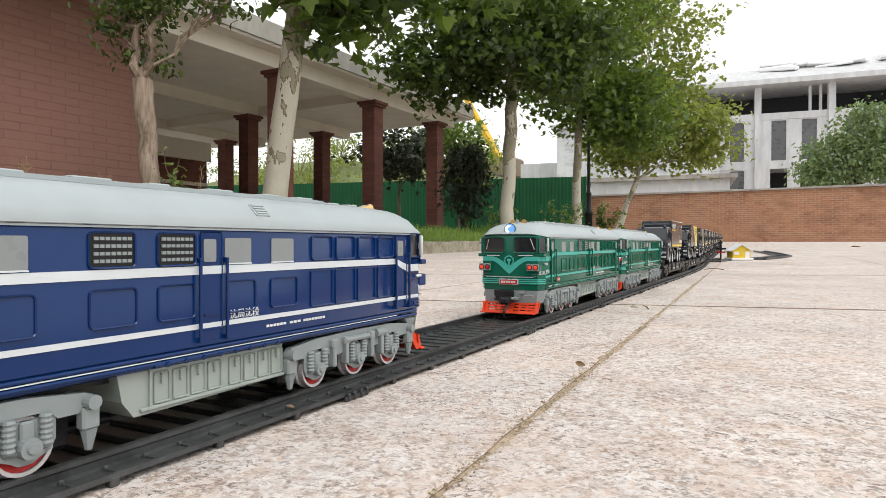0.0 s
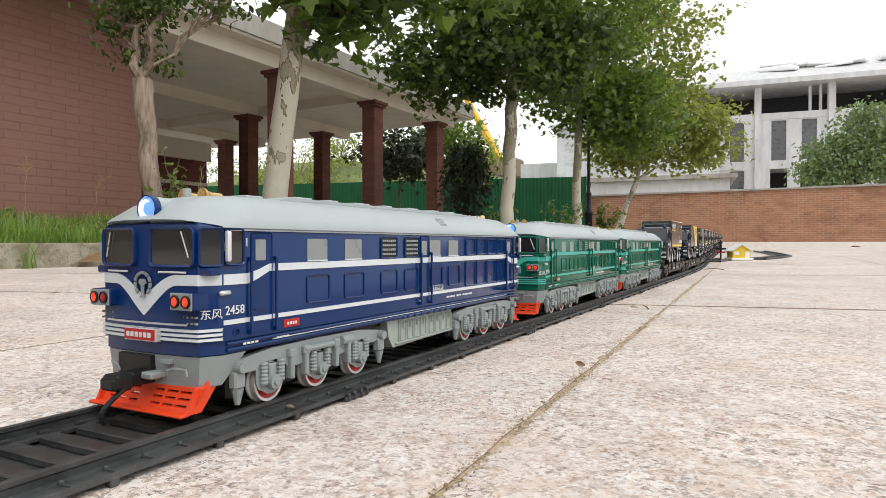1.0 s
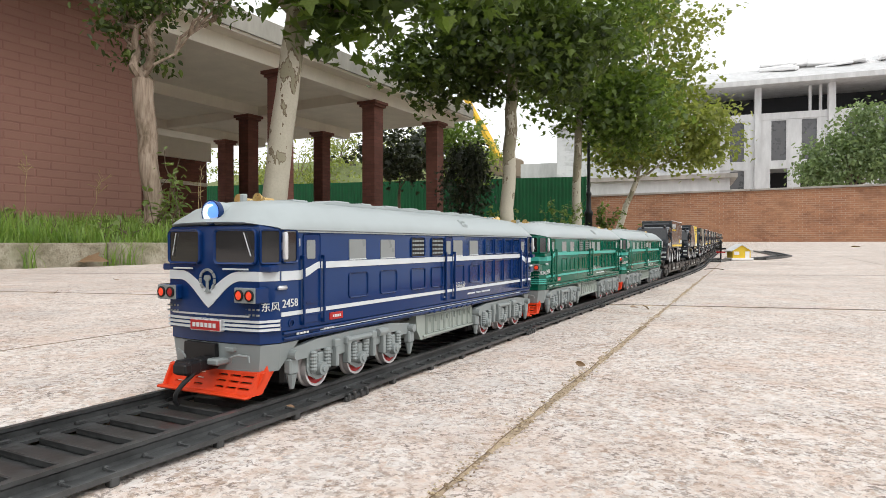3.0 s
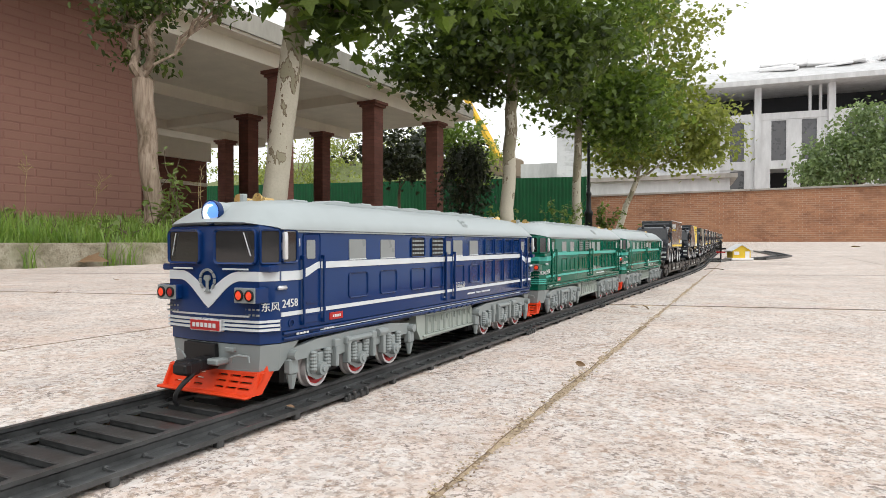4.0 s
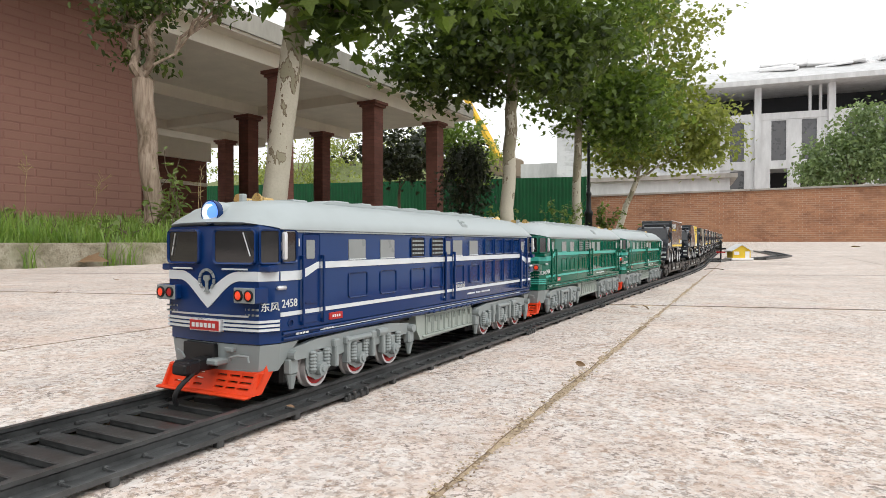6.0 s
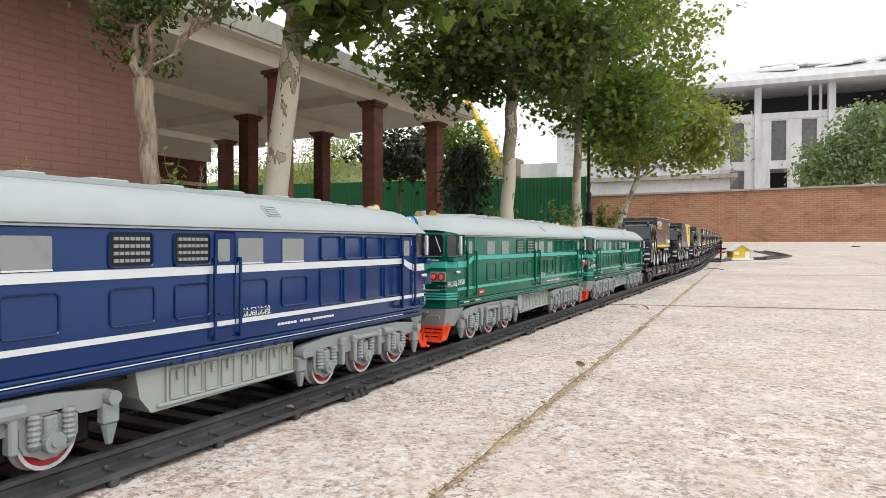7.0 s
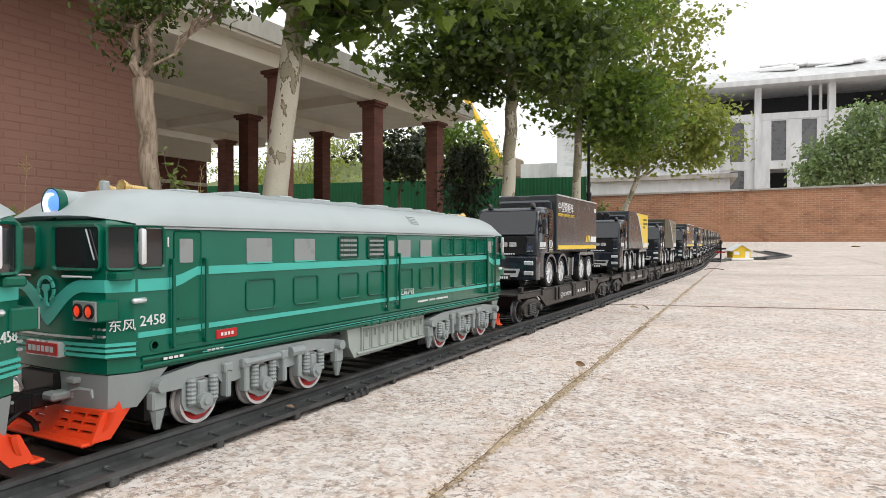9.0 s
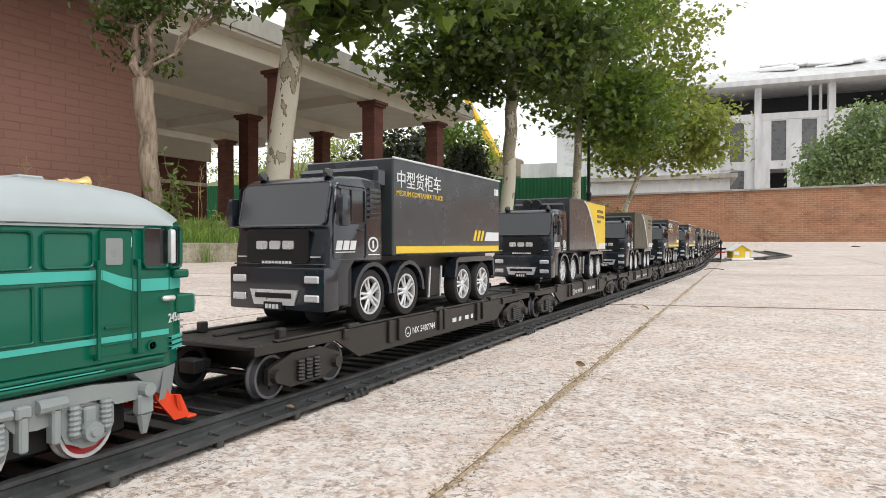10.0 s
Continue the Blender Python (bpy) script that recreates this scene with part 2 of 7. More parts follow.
def part(name, bm, material, parent=None, label="", smooth=False, at=None):
    ob = new(name, mesh_of(name, bm, material, smooth))
    if parent:
        ob.parent = parent
    if at:
        ob.matrix_basis = at
    return tagged(ob, label, kind="stuff" if name == "marking" else "")


def raw(name, verts, faces, material, parent=None, label="", smooth=False):
    me = bpy.data.meshes.new(name)
    me.from_pydata([tuple(v) for v in verts], [], faces)
    me.materials.append(material)
    if smooth:
        me.polygons.foreach_set("use_smooth", [True] * len(me.polygons))
    ob = new(name, me)
    if parent:
        ob.parent = parent
    return tagged(ob, label)


def thing(name, m, label, category, group="", kind=""):
    ob = new(name)
    ob.matrix_basis = m
    ob.empty_display_size = 0.02
    return tagged(ob, label, category, group, kind)


def box(bm, x0, x1, y0, y1, z0, z1, bevel=0.0, m=None, seg=1):
    vs = [bm.verts.new((x, y, z)) for z in (z0, z1) for y in (y0, y1) for x in (x0, x1)]
    fs = [bm.faces.new([vs[i] for i in q]) for q in ((0, 2, 3, 1), (4, 5, 7, 6), (0, 1, 5, 4), (2, 6, 7, 3), (0, 4, 6, 2), (1, 3, 7, 5))]
    if bevel:
        es = list({e for f in fs for e in f.edges})
        made = bmesh.ops.bevel(bm, geom=es, offset=bevel, segments=seg, affect="EDGES", profile=0.6)
        vs = list({v for f in made["faces"] for v in f.verts} | {v for v in vs if v.is_valid})
    if m:
        bmesh.ops.transform(bm, matrix=m, verts=vs)
    return bm


def B(*boxes, bevel=0.0, seg=1):
    bm = bmesh.new()
    for b in boxes:
        box(bm, *b, bevel=bevel, seg=seg)
    return bm


def cyl(bm, p, q, r0, r1=None, n=16, caps=True):
    """A tapered round bar from p to q."""
    p, q = Vector(p), Vector(q)
    r1 = r0 if r1 is None else r1
    turn = (q - p).to_track_quat("Z", "Y").to_matrix()
    rings = []
    for c, r in ((p, r0), (q, r1)):
        rings.append([bm.verts.new(c + turn @ Vector((r * math.cos(2 * math.pi * i / n), r * math.sin(2 * math.pi * i / n), 0))) for i in range(n)])
    for i in range(n):
        j = (i + 1) % n
        bm.faces.new((rings[0][i], rings[0][j], rings[1][j], rings[1][i]))
    if caps:
        bm.faces.new(rings[0][::-1])
        bm.faces.new(rings[1])
    return bm


def lathe(bm, profile, axis_m, n=20, caps=True):
    """Turn (radius, height) pairs round the local z of axis_m."""
    rings = []
    for r, h in profile:
        rings.append([bm.verts.new(axis_m @ Vector((r * math.cos(2 * math.pi * i / n), r * math.sin(2 * math.pi * i / n), h))) for i in range(n)])
    for a, b in zip(rings, rings[1:]):
        for i in range(n):
            j = (i + 1) % n
            bm.faces.new((a[i], a[j], b[j], b[i]))
    if caps:
        bm.faces.new(rings[0][::-1])
        bm.faces.new(rings[-1])
    return bm


def prism(bm, pts, m, depth):
    """Extrude a closed 2D outline by depth along local z of m."""
    lo = [bm.verts.new(m @ Vector((x, y, 0))) for x, y in pts]
    hi = [bm.verts.new(m @ Vector((x, y, depth))) for x, y in pts]
    bm.faces.new(lo[::-1])
    bm.faces.new(hi)
    for i in range(len(pts)):
        j = (i + 1) % len(pts)
        bm.faces.new((lo[i], lo[j], hi[j], hi[i]))
    return bm


def loft(bm, rings, cap=True):
    """Skin equal-length rings of points."""
    rs = [[bm.verts.new(p) for p in r] for r in rings]
    n = len(rs[0])
    for a, b in zip(rs, rs[1:]):
        for i in range(n):
            j = (i + 1) % n
            bm.faces.new((a[i], a[j], b[j], b[i]))
    if cap:
        bm.faces.new(rs[0][::-1])
        bm.faces.new(rs[-1])
    bmesh.ops.recalc_face_normals(bm, faces=bm.faces)
    return bm


# frames of reference: on the side facing the camera x runs along the train, y up
def on_side(x, y, z):
    return Matrix(((0, 0, 1, x), (1, 0, 0, y), (0, 1, 0, z), (0, 0, 0, 1)))


def on_front(x, y, z):
    return Matrix(((1, 0, 0, x), (0, 0, -1, y), (0, 1, 0, z), (0, 0, 0, 1)))


# ---------------------------------------------------------------- the lie of the land and of the line
def ground_z(y):
    """The yard rises very gently away from the camera."""
    return 0.0 if y < 3 else 0.0086 * (y - 3) if y < 26 else 0.198


HEAD = radians(29.6 - 27.65)


def line_heading(s):
    k = min(max((s - 2.2) / 1.0, 0), 1)
    return HEAD + radians(2.9) * k


STEP = 0.05
LINE = []
px, py = -0.32 * math.cos(HEAD) - math.sin(HEAD) * -1.0, -0.32 * math.sin(HEAD) + math.cos(HEAD) * -1.0
for i in range(int(11 / STEP) + 1):
    LINE.append((px, py))
    a = line_heading(-1.0 + i * STEP)
    px, py = px - math.sin(a) * STEP, py + math.cos(a) * STEP


def on_line(s, lift=0.0):
    """The pose on the middle of the track s metres along it; local y runs away from the camera."""
    f = (s + 1.0) / STEP
    i = min(max(int(math.floor(f)), 0), len(LINE) - 2)
    (x0, y0), (x1, y1) = LINE[i], LINE[i + 1]
    f -= i
    x, y = x0 + (x1 - x0) * f, y0 + (y1 - y0) * f
    tilt = math.degrees(math.atan(0.0086)) if y > 3 else 0
    return pose(x, y, ground_z(y) + lift, tilt, 0, math.degrees(line_heading(s)))

# ---------------------------------------------------------------- ground
LONG = (-6.4, -5.8, -5.2, -4.6, -4.0, -3.4, -2.8, -2.1, -1.4, -0.695, -0.122, 0.62, 1.4, 2.2, 3.0, 3.8)
LEAN = 0.072
CROSS = ((-1.4, 0.29), (-0.12, 0.29), (1.243, 0.29), (2.57, 0.5), (4.05, 0.5), (5.6, 0.5))
KERB_X = lambda y: -2.97 - 0.034 * y


def joint_point(i, j):
    """Where the long joint i meets the cross joint j."""
    c, m = CROSS[j]
    x = (LONG[i] - LEAN * c) / (1 + LEAN * m)
    return Vector((x, c + m * x, 0))


def make_ground():
    # a bed below the slabs close by, then level with their tops
    xs = [-400, -120, -40, -12, -7, -3.3, 4.2, 8, 14, 40, 120, 400]
    ys = [-300, -80, -20, -6, -2.4, -1.2, 0, 1.5, 3, 5, 7.4, 10, 14, 18, 22, 26, 40, 90, 250, 1500]
    vs, fs = [], []
    for y in ys:
        for x in xs:
            near = -6.5 < x < 6 and -2 < y < 6
            vs.append((x, y, ground_z(y) - (0.0035 if near else 0.0012)))
    w = len(xs)
    for j in range(len(ys) - 1):
        for i in range(w - 1):
            fs.append((j * w + i, j * w + i + 1, (j + 1) * w + i + 1, (j + 1) * w + i))
    g = raw("ground", vs, fs, PAVING)
    tagged(g, "pale pinkish exposed-aggregate concrete yard", "ground", kind="structure")
    bed = bmesh.new()
    n, k = len(LONG) - 1, len(CROSS) - 1
    rim = [joint_point(i, 0) for i in range(n + 1)] + [joint_point(n, j) for j in range(1, k + 1)] + [joint_point(i, k) for i in range(n - 1, -1, -1)] + [joint_point(0, j) for j in range(k - 1, 0, -1)]
    lo = [bed.verts.new((v.x, v.y, ground_z(v.y) - 0.006)) for v in rim]
    hi = [bed.verts.new((v.x, v.y, ground_z(v.y) - 0.0013)) for v in rim]
    for i in range(len(rim)):
        j = (i + 1) % len(rim)
        bed.faces.new((lo[i], lo[j], hi[j], hi[i]))
    # the top follows the gentle rise, strip by strip between the cross joints
    for j in range(k):
        for i in range(n):
            q = [joint_point(i, j), joint_point(i + 1, j), joint_point(i + 1, j + 1), joint_point(i, j + 1)]
            bed.faces.new([bed.verts.new((v.x, v.y, ground_z(v.y) - 0.0013)) for v in q])
    # folded where the rise begins
    bmesh.ops.bisect_plane(bed, geom=bed.verts[:] + bed.edges[:] + bed.faces[:], plane_co=(0, 3, 0), plane_no=(0, 1, 0))
    for v in bed.verts:
        if abs(v.co.y - 3) < 1e-4:
            v.co.z = min(v.co.z, ground_z(3) - 0.0013)
    part("joint_filling", bed, JOINT, g, "brown dirt packed in the joints")
    rng = random.Random(4)
    for j in range(len(CROSS) - 1):
        for i in range(len(LONG) - 1):
            c = [joint_point(i, j), joint_point(i + 1, j), joint_point(i + 1, j + 1), joint_point(i, j + 1)]
            mid = sum(c, Vector()) / 4
            if mid.x < KERB_X(mid.y) - 0.6:
                continue
            bm = bmesh.new()
            top, low = [], []
            n = 70
            for edge, (a, b) in enumerate(zip(c, c[1:] + c[:1])):
                for k in range(n):
                    p = a.lerp(b, k / n)
                    side = (b - a).normalized()
                    inward = Vector((-side.y, side.x, 0))
                    chip = (0.008 if edge % 2 == 0 else 0.0019) + 0.003 * noise.noise(p * 19) + 0.0026 * noise.noise(p * 61)
                    q = p + inward * max(0.0008, chip) + (mid - p).normalized() * 0.001
                    lift = ground_z(p.y)
                    top.append(bm.verts.new((q.x, q.y, lift - 0.0006)))
                    low.append(bm.verts.new((q.x, q.y, lift - 0.008)))
            inner = [bm.verts.new((v.co.x + (mid.x - v.co.x) * 0.01, v.co.y + (mid.y - v.co.y) * 0.01, ground_z(v.co.y))) for v in top]
            bm.faces.new(inner)
            for k in range(len(top)):
                l = (k + 1) % len(top)
                bm.faces.new((top[k], top[l], inner[l], inner[k]))
                # side walls carry the joint's shade as colour, darkest along the cross joints
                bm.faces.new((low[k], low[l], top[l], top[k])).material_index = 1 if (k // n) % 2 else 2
            bmesh.ops.bisect_plane(bm, geom=bm.verts[:] + bm.edges[:] + bm.faces[:], plane_co=(0, 3, 0), plane_no=(0, 1, 0))
            slab = part("slab", bm, PAVING, g)
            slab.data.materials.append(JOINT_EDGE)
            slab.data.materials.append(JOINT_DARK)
    # crumbs of dirt and dry bits lying along the nearest joint
    vs, fs = [], []
    for i in range(2600):
        y = 0.15 + 2.2 * rng.random() ** 1.6
        x = LONG[10] - LEAN * y + rng.gauss(0, 0.0034)
        r = rng.uniform(0.0004, 0.0014) * (0.6 + 0.8 * noise.noise(Vector((x, y * 9, 0))) ** 2)
        k = len(vs)
        a = rng.uniform(0, 6.28)
        for q in range(3):
            vs.append((x + r * math.cos(a + q * 2.1) * rng.uniform(0.7, 2.2), y + r * math.sin(a + q * 2.1) * rng.uniform(0.7, 2.2), 0.0002))
        vs.append((x, y, r * 1.2))
        fs += [(k, k + 1, k + 3), (k + 1, k + 2, k + 3), (k + 2, k, k + 3)]
    crumbs = raw("joint_crumbs", vs, fs, make_leaf("dry_crumbs", (0.16, 0.1, 0.05), (0.42, 0.32, 0.19), (0.6, 0.5, 0.34), 0.05))
    tagged(crumbs, "brown dirt crumbs lying along the joint", "dirt", kind="stuff")
    return g


make_ground()


def make_kerb():
    k = thing("kerb", pose(0, 0, 0), "weathered concrete kerb along the planting strip", "kerb", kind="structure")
    y = -2.0
    rng = random.Random(8)
    while y < 21:
        n = rng.uniform(0.96, 1.0)
        bm = bmesh.new()
        z = ground_z(y + n / 2)
        box(bm, -0.12, 0, 0.004, n - 0.004, -0.02, 0.115 + rng.uniform(-0.003, 0.003), bevel=0.008, seg=2)
        part("kerb_stone", bm, KERB, k, at=pose(KERB_X(y) + rng.uniform(-0.004, 0.004), y, z, 0, 0, 1.95))
        y += n
    return k


make_kerb()


def strip_z(x, y):
    """The bank behind the kerb."""
    d = KERB_X(y) - 0.1 - x
    return ground_z(y) + 0.1 + 0.09 * min(max(d, 0), 2.5) + 0.02 * noise.noise(Vector((x * 2, y * 2, 0)))


def make_bank():
    vs, fs = [], []
    ys = [-3 + 0.4 * i for i in range(66)]
    for y in ys:
        for i in range(9):
            x = KERB_X(y) - 0.1 - (0, 0.15, 0.4, 0.8, 1.2, 1.7, 2.2, 3.0, 14)[i]
            vs.append((x, y, strip_z(x, y)))
    for j in range(len(ys) - 1):
        for i in range(8):
            fs.append((j * 9 + i, (j + 1) * 9 + i, (j + 1) * 9 + i + 1, j * 9 + i + 1))
    tagged(raw("planting_bed", vs, fs, SOIL, smooth=True), "bare brown soil of the planting strip behind the kerb", "soil", kind="structure")


make_bank()


# ---------------------------------------------------------------- brick building and canopy
def make_brick_wall():
    """The facing wall of the near building, bricks laid in running bond on a backing."""
    x, y0, y1, top = -5.46, -4.0, 3.82, 5.2
    w = thing("wall_west", pose(0, 0, 0), "red-brown facing brick wall of the near building", "wall", kind="structure")
    part("backing", B((x - 9.0, x - 0.0016, y0, y1 - 0.006, 0.0, top)), MORTAR_RED, w, "recessed mortar and wall core")
    # one shared brick mesh, near the corner where the courses can be told apart
    bm = bmesh.new()
    box(bm, -0.05, 0.0, 0.005, 0.235, 0.005, 0.065, bevel=0.003)
    brick = mesh_of("brick", bm, BRICK_RED)
    hm = bmesh.new()
    box(hm, -0.05, 0.0, 0.005, 0.115, 0.005, 0.065, bevel=0.003)
    half = mesh_of("half_brick", hm, BRICK_RED)
    rng = random.Random(2)
    rest_v, rest_f = [], []
    count = 0
    for row in range(int((top - 0.1) / 0.07)):
        z = 0.1 + row * 0.07
        y = y1 - 0.12 if row % 2 else y1 - 0.24
        if row % 2:
            ob = new("brick", half)
            ob.parent, ob.location = w, (x + rng.uniform(-0.001, 0.001), y, z)
        while y > y0:
            near = 2.9 < y and 1.7 < z < 3.2
            if near and count < 290:
                ob = new("brick", brick)
                ob.parent, ob.location = w, (x + rng.uniform(-0.001, 0.001), y if not row % 2 else y - 0.24, z)
                count += 1
            else:
                yy = y if not row % 2 else y - 0.24
                o, n = rng.uniform(-0.001, 0.001), len(rest_v)
                a, b = yy + 0.005, yy + 0.235
                rest_v += [(x - 0.0017, a, z + 0.005), (x - 0.0017, b, z + 0.005), (x - 0.0017, b, z + 0.065), (x - 0.0017, a, z + 0.065),
                           (x + o, a + 0.003, z + 0.008), (x + o, b - 0.003, z + 0.008), (x + o, b - 0.003, z + 0.062), (x + o, a + 0.003, z + 0.062)]
                rest_f += [(n + 4, n + 5, n + 6, n + 7)] + [(n + k, n + (k + 1) % 4, n + 4 + (k + 1) % 4, n + 4 + k) for k in range(4)]
            y -= 0.24
    tagged(raw("brickwork", rest_v, rest_f, BRICK_RED, w), "joined facing bricks of the wall", kind="stuff")
    part("end_face", B((x - 9.0, x - 0.012, y1 - 0.006, y1, 0.0, top)), COLUMN_BRICK, w, "brick return of the wall")
    # overhang added at the edge of view to darken the upper wall
    eave = B((x + 0.006, x + 0.55, y0, 3.6, 2.24, 2.42), bevel=0.006)
    part("eave", eave, COPING, w, "grey slab added over the wall to shade its top")
    return w


make_brick_wall()


def make_canopy():
    c = tagged(part("ceiling", B((-22, -7.1, 3.9, 13.95, 3.16, 3.52)), STUCCO), "cream rendered flat canopy slab", "canopy", kind="structure")
    bm = bmesh.new()
    for x in (-7.48, -10.65, -13.75):
        box(bm, x - 0.13, x + 0.13, 3.9, 13.5, 2.93, 3.158)
    for y in (10.32,):
        for a, b in ((-22, -13.88), (-13.62, -10.78), (-10.52, -7.61)):
            box(bm, a, b, y - 0.11, y + 0.11, 2.96, 3.158)
    tagged(part("beam", bm, STUCCO), "cream rendered beams under the canopy slab", "beam", kind="structure")
    bm = bmesh.new()
    box(bm, -0.15, 0.15, -0.15, 0.15, 0, 2.83, bevel=0.006)
    shaft = mesh_of("shaft", bm, COLUMN_BRICK)
    bm = bmesh.new()
    box(bm, -0.19, 0.19, -0.19, 0.19, 2.832, 2.88, bevel=0.004)
    box(bm, -0.225, 0.225, -0.225, 0.225, 2.88, 2.935, bevel=0.004)
    cap = mesh_of("capital", bm, COLUMN_BRICK)
    for x, y in ((-7.48, 7.75), (-7.48, 10.32), (-7.48, 12.78), (-10.65, 10.05), (-10.65, 12.5), (-13.75, 12.15), (-13.75, 14.4)):
        col = thing("column", pose(x, y, 0.0), "square dark red brick column with a stepped cap", "column", "canopy columns")
        for nm, me in (("shaft", shaft), ("capital", cap)):
            ob = new(nm, me)
            ob.parent = col
    tagged(part("floor", B((-24, -6.9, 3.9, 17.5, 0.02, 0.42), bevel=0.01), make_stucco("pale_screed", (0.6, 0.57, 0.52), 0.2)), "pale cement floor under the canopy", "floor", kind="structure")
    tagged(part("fascia", B((-7.096, -7.06, 3.9, 13.95, 3.2, 3.5), bevel=0.004), make_stucco("weathered_fascia", (0.47, 0.45, 0.4), 0.35)), "weathered grey fascia along the canopy edge", "fascia", kind="structure")
    bm = bmesh.new()
    box(bm, -13.0, -12.6, 5.6, 10.55, 0.0, 2.1)
    tagged(part("wall_back", bm, COLUMN_BRICK), "low dark red brick wall behind the columns", "wall", kind="structure")
    bm = bmesh.new()
    box(bm, -13.05, -12.5, 5.5, 10.6, 2.1, 2.55)
    box(bm, -12.6, -12.57, 5.6, 10.55, 1.5, 1.58)
    tagged(part("trim", bm, STUCCO), "cream concrete lintel and band on the low wall", "trim", kind="structure")


make_canopy()


# ---------------------------------------------------------------- hoarding, boundary wall, far building
def make_fence():
    a, b = Vector((-7.1, 23.5, 0)), Vector((-24.5, 18.7, 0))
    f = thing("fence", pose(0, 0, 0), "tall dark green corrugated site hoarding", "fence", kind="structure")
    n = 22
    d = (b - a) / n
    for i in range(n):
        p, q = a + d * i, a + d * (i + 1)
        ang = math.atan2(q.y - p.y, q.x - p.x)
        L = (q - p).length
        bm = bmesh.new()
        pts, k = [], 24
        for j in range(k + 1):
            pts.append((L * j / k, 0.018 if j % 4 in (1, 2) else 0.0))
        pts += [(x, y - 0.006) for x, y in reversed(pts)]
        prism(bm, pts, Matrix.Identity(4), 2.66)
        part("panel", bm, FENCE, f, at=Matrix.Translation((p.x, p.y, 0.0)) @ Matrix.Rotation(ang, 4, "Z"))
    return f


make_fence()


def make_boundary():
    bm = bmesh.new()
    box(bm, -7.3, 34, 24.0, 24.25, 0.1, 1.92)
    tagged(part("wall_north", bm, WALL_BRICK), "weathered orange-brown brick boundary wall", "wall", kind="structure")
    bm = bmesh.new()
    x = -7.3
    rng = random.Random(5)
    while x < 34:
        n = rng.uniform(0.9, 1.3)
        box(bm, x + 0.004, x + n - 0.004, 23.93, 24.32, 1.922, 1.99 + rng.uniform(-0.006, 0.006), bevel=0.008)
        x += n
    tagged(part("coping", bm, COPING), "grey concrete coping on the boundary wall", "coping", kind="structure")


make_boundary()


def make_far_building():
    """Unfinished concrete frame, its upper storeys showing above the boundary wall."""
    h = thing("unfinished_building", pose(-2.6, 46.8, 0, 0, 0, 8.6), "pale unfinished concrete building with open window holes", "building")
    W0, W1, bay = -4.25, 30.0, 4.25
    # dark sheet behind the openings; its colour stands in for room shade
    part("interior", B((W0 + 0.3, W1, 3.5, 3.7, 0, 10.4)), ROOM_SHADE, h, "dark sheet with the shade of the rooms in its colour")
    for z in (5.12, 8.3):
        part("floor_slab", B((W0, W1, 0.25, 3.45, z, z + 0.22)), CONCRETE, h)
    part("end_wall", B((W0 - 0.3, W0 - 0.01, 0, 7, 0, 10.4)), CONCRETE, h)
    part("roof", B((W0 - 1.2, W1, -1.0, 7, 10.42, 10.75)), CONCRETE, h, "overhanging concrete roof slab")
    bm = bmesh.new()
    prism(bm, [(-0.85, 10.76), (7, 10.76), (7, 12.9), (2.4, 12.2)], on_side(W0 - 0.9, 0, 0), W1 - W0)
    part("parapet", bm, CONCRETE, h, "sloping pale parapet")
    rng = random.Random(12)
    white = plain("white_sheeting", (0.8, 0.8, 0.8), 0.6, vary=0.1, scale=2)
    for i in range(18):
        x = rng.uniform(-2, 12)
        bm = bmesh.new()
        box(bm, 0, rng.uniform(0.8, 2.4), -0.5, 0.5, 0, rng.uniform(0.15, 0.5), bevel=0.06)
        part("sheeting", bm, white, h, "crumpled white plastic sheeting", at=pose(x, 2.0, 12.05 + rng.uniform(-0.2, 0.2), rng.uniform(-8, 14), rng.uniform(-7, 7), rng.uniform(-20, 20)))
    x, n = W0, 0
    while x < W1:
        part("pillar", B((x - 0.2, x + 0.2, -0.14, 0.4, 0, 10.41)), CONCRETE, h)
        for z0, z1 in ((8.28, 8.72), (5.05, 5.52)):
            part("spandrel", B((x + 0.2, x + bay - 0.2, 0.0, 0.24, z0, z1)), CONCRETE, h)
        for z0, z1, low in ((5.52, 8.28, 0), (2.0, 5.05, 1)):
            for a, b in ((0.2, 0.74), (1.75, 2.5), (3.5, bay - 0.2)):
                part("wall_panel", B((x + a, x + b, 0.03, 0.22, z0, z1)), CONCRETE, h)
            for a, b in ((0.74, 1.75), (2.5, 3.5)):
                if low and rng.random() < 0.85:
                    continue
                win = part("window", B((x + a + 0.07, x + b - 0.07, 0.12, 0.15, z0 + 0.08, z1 - 0.08)), GLASS_DULL, h, "dusty grey glazing")
                part("window_frame", B((x + a, x + a + 0.07, 0.05, 0.17, z0, z1), (x + b - 0.07, x + b, 0.05, 0.17, z0, z1), (x + a + 0.07, x + b - 0.07, 0.05, 0.17, z0, z0 + 0.08),
                                       (x + a + 0.07, x + b - 0.07, 0.05, 0.17, z1 - 0.08, z1)), CONCRETE, win)
        if n % 2 == 1:
            for o in (3.0, 3.6):
                part("post", B((x + o, x + o + 0.16, 0.3, 0.46, 8.72, 10.41)), CONCRETE, h)
        x += bay
        n += 1
    return h


make_far_building()


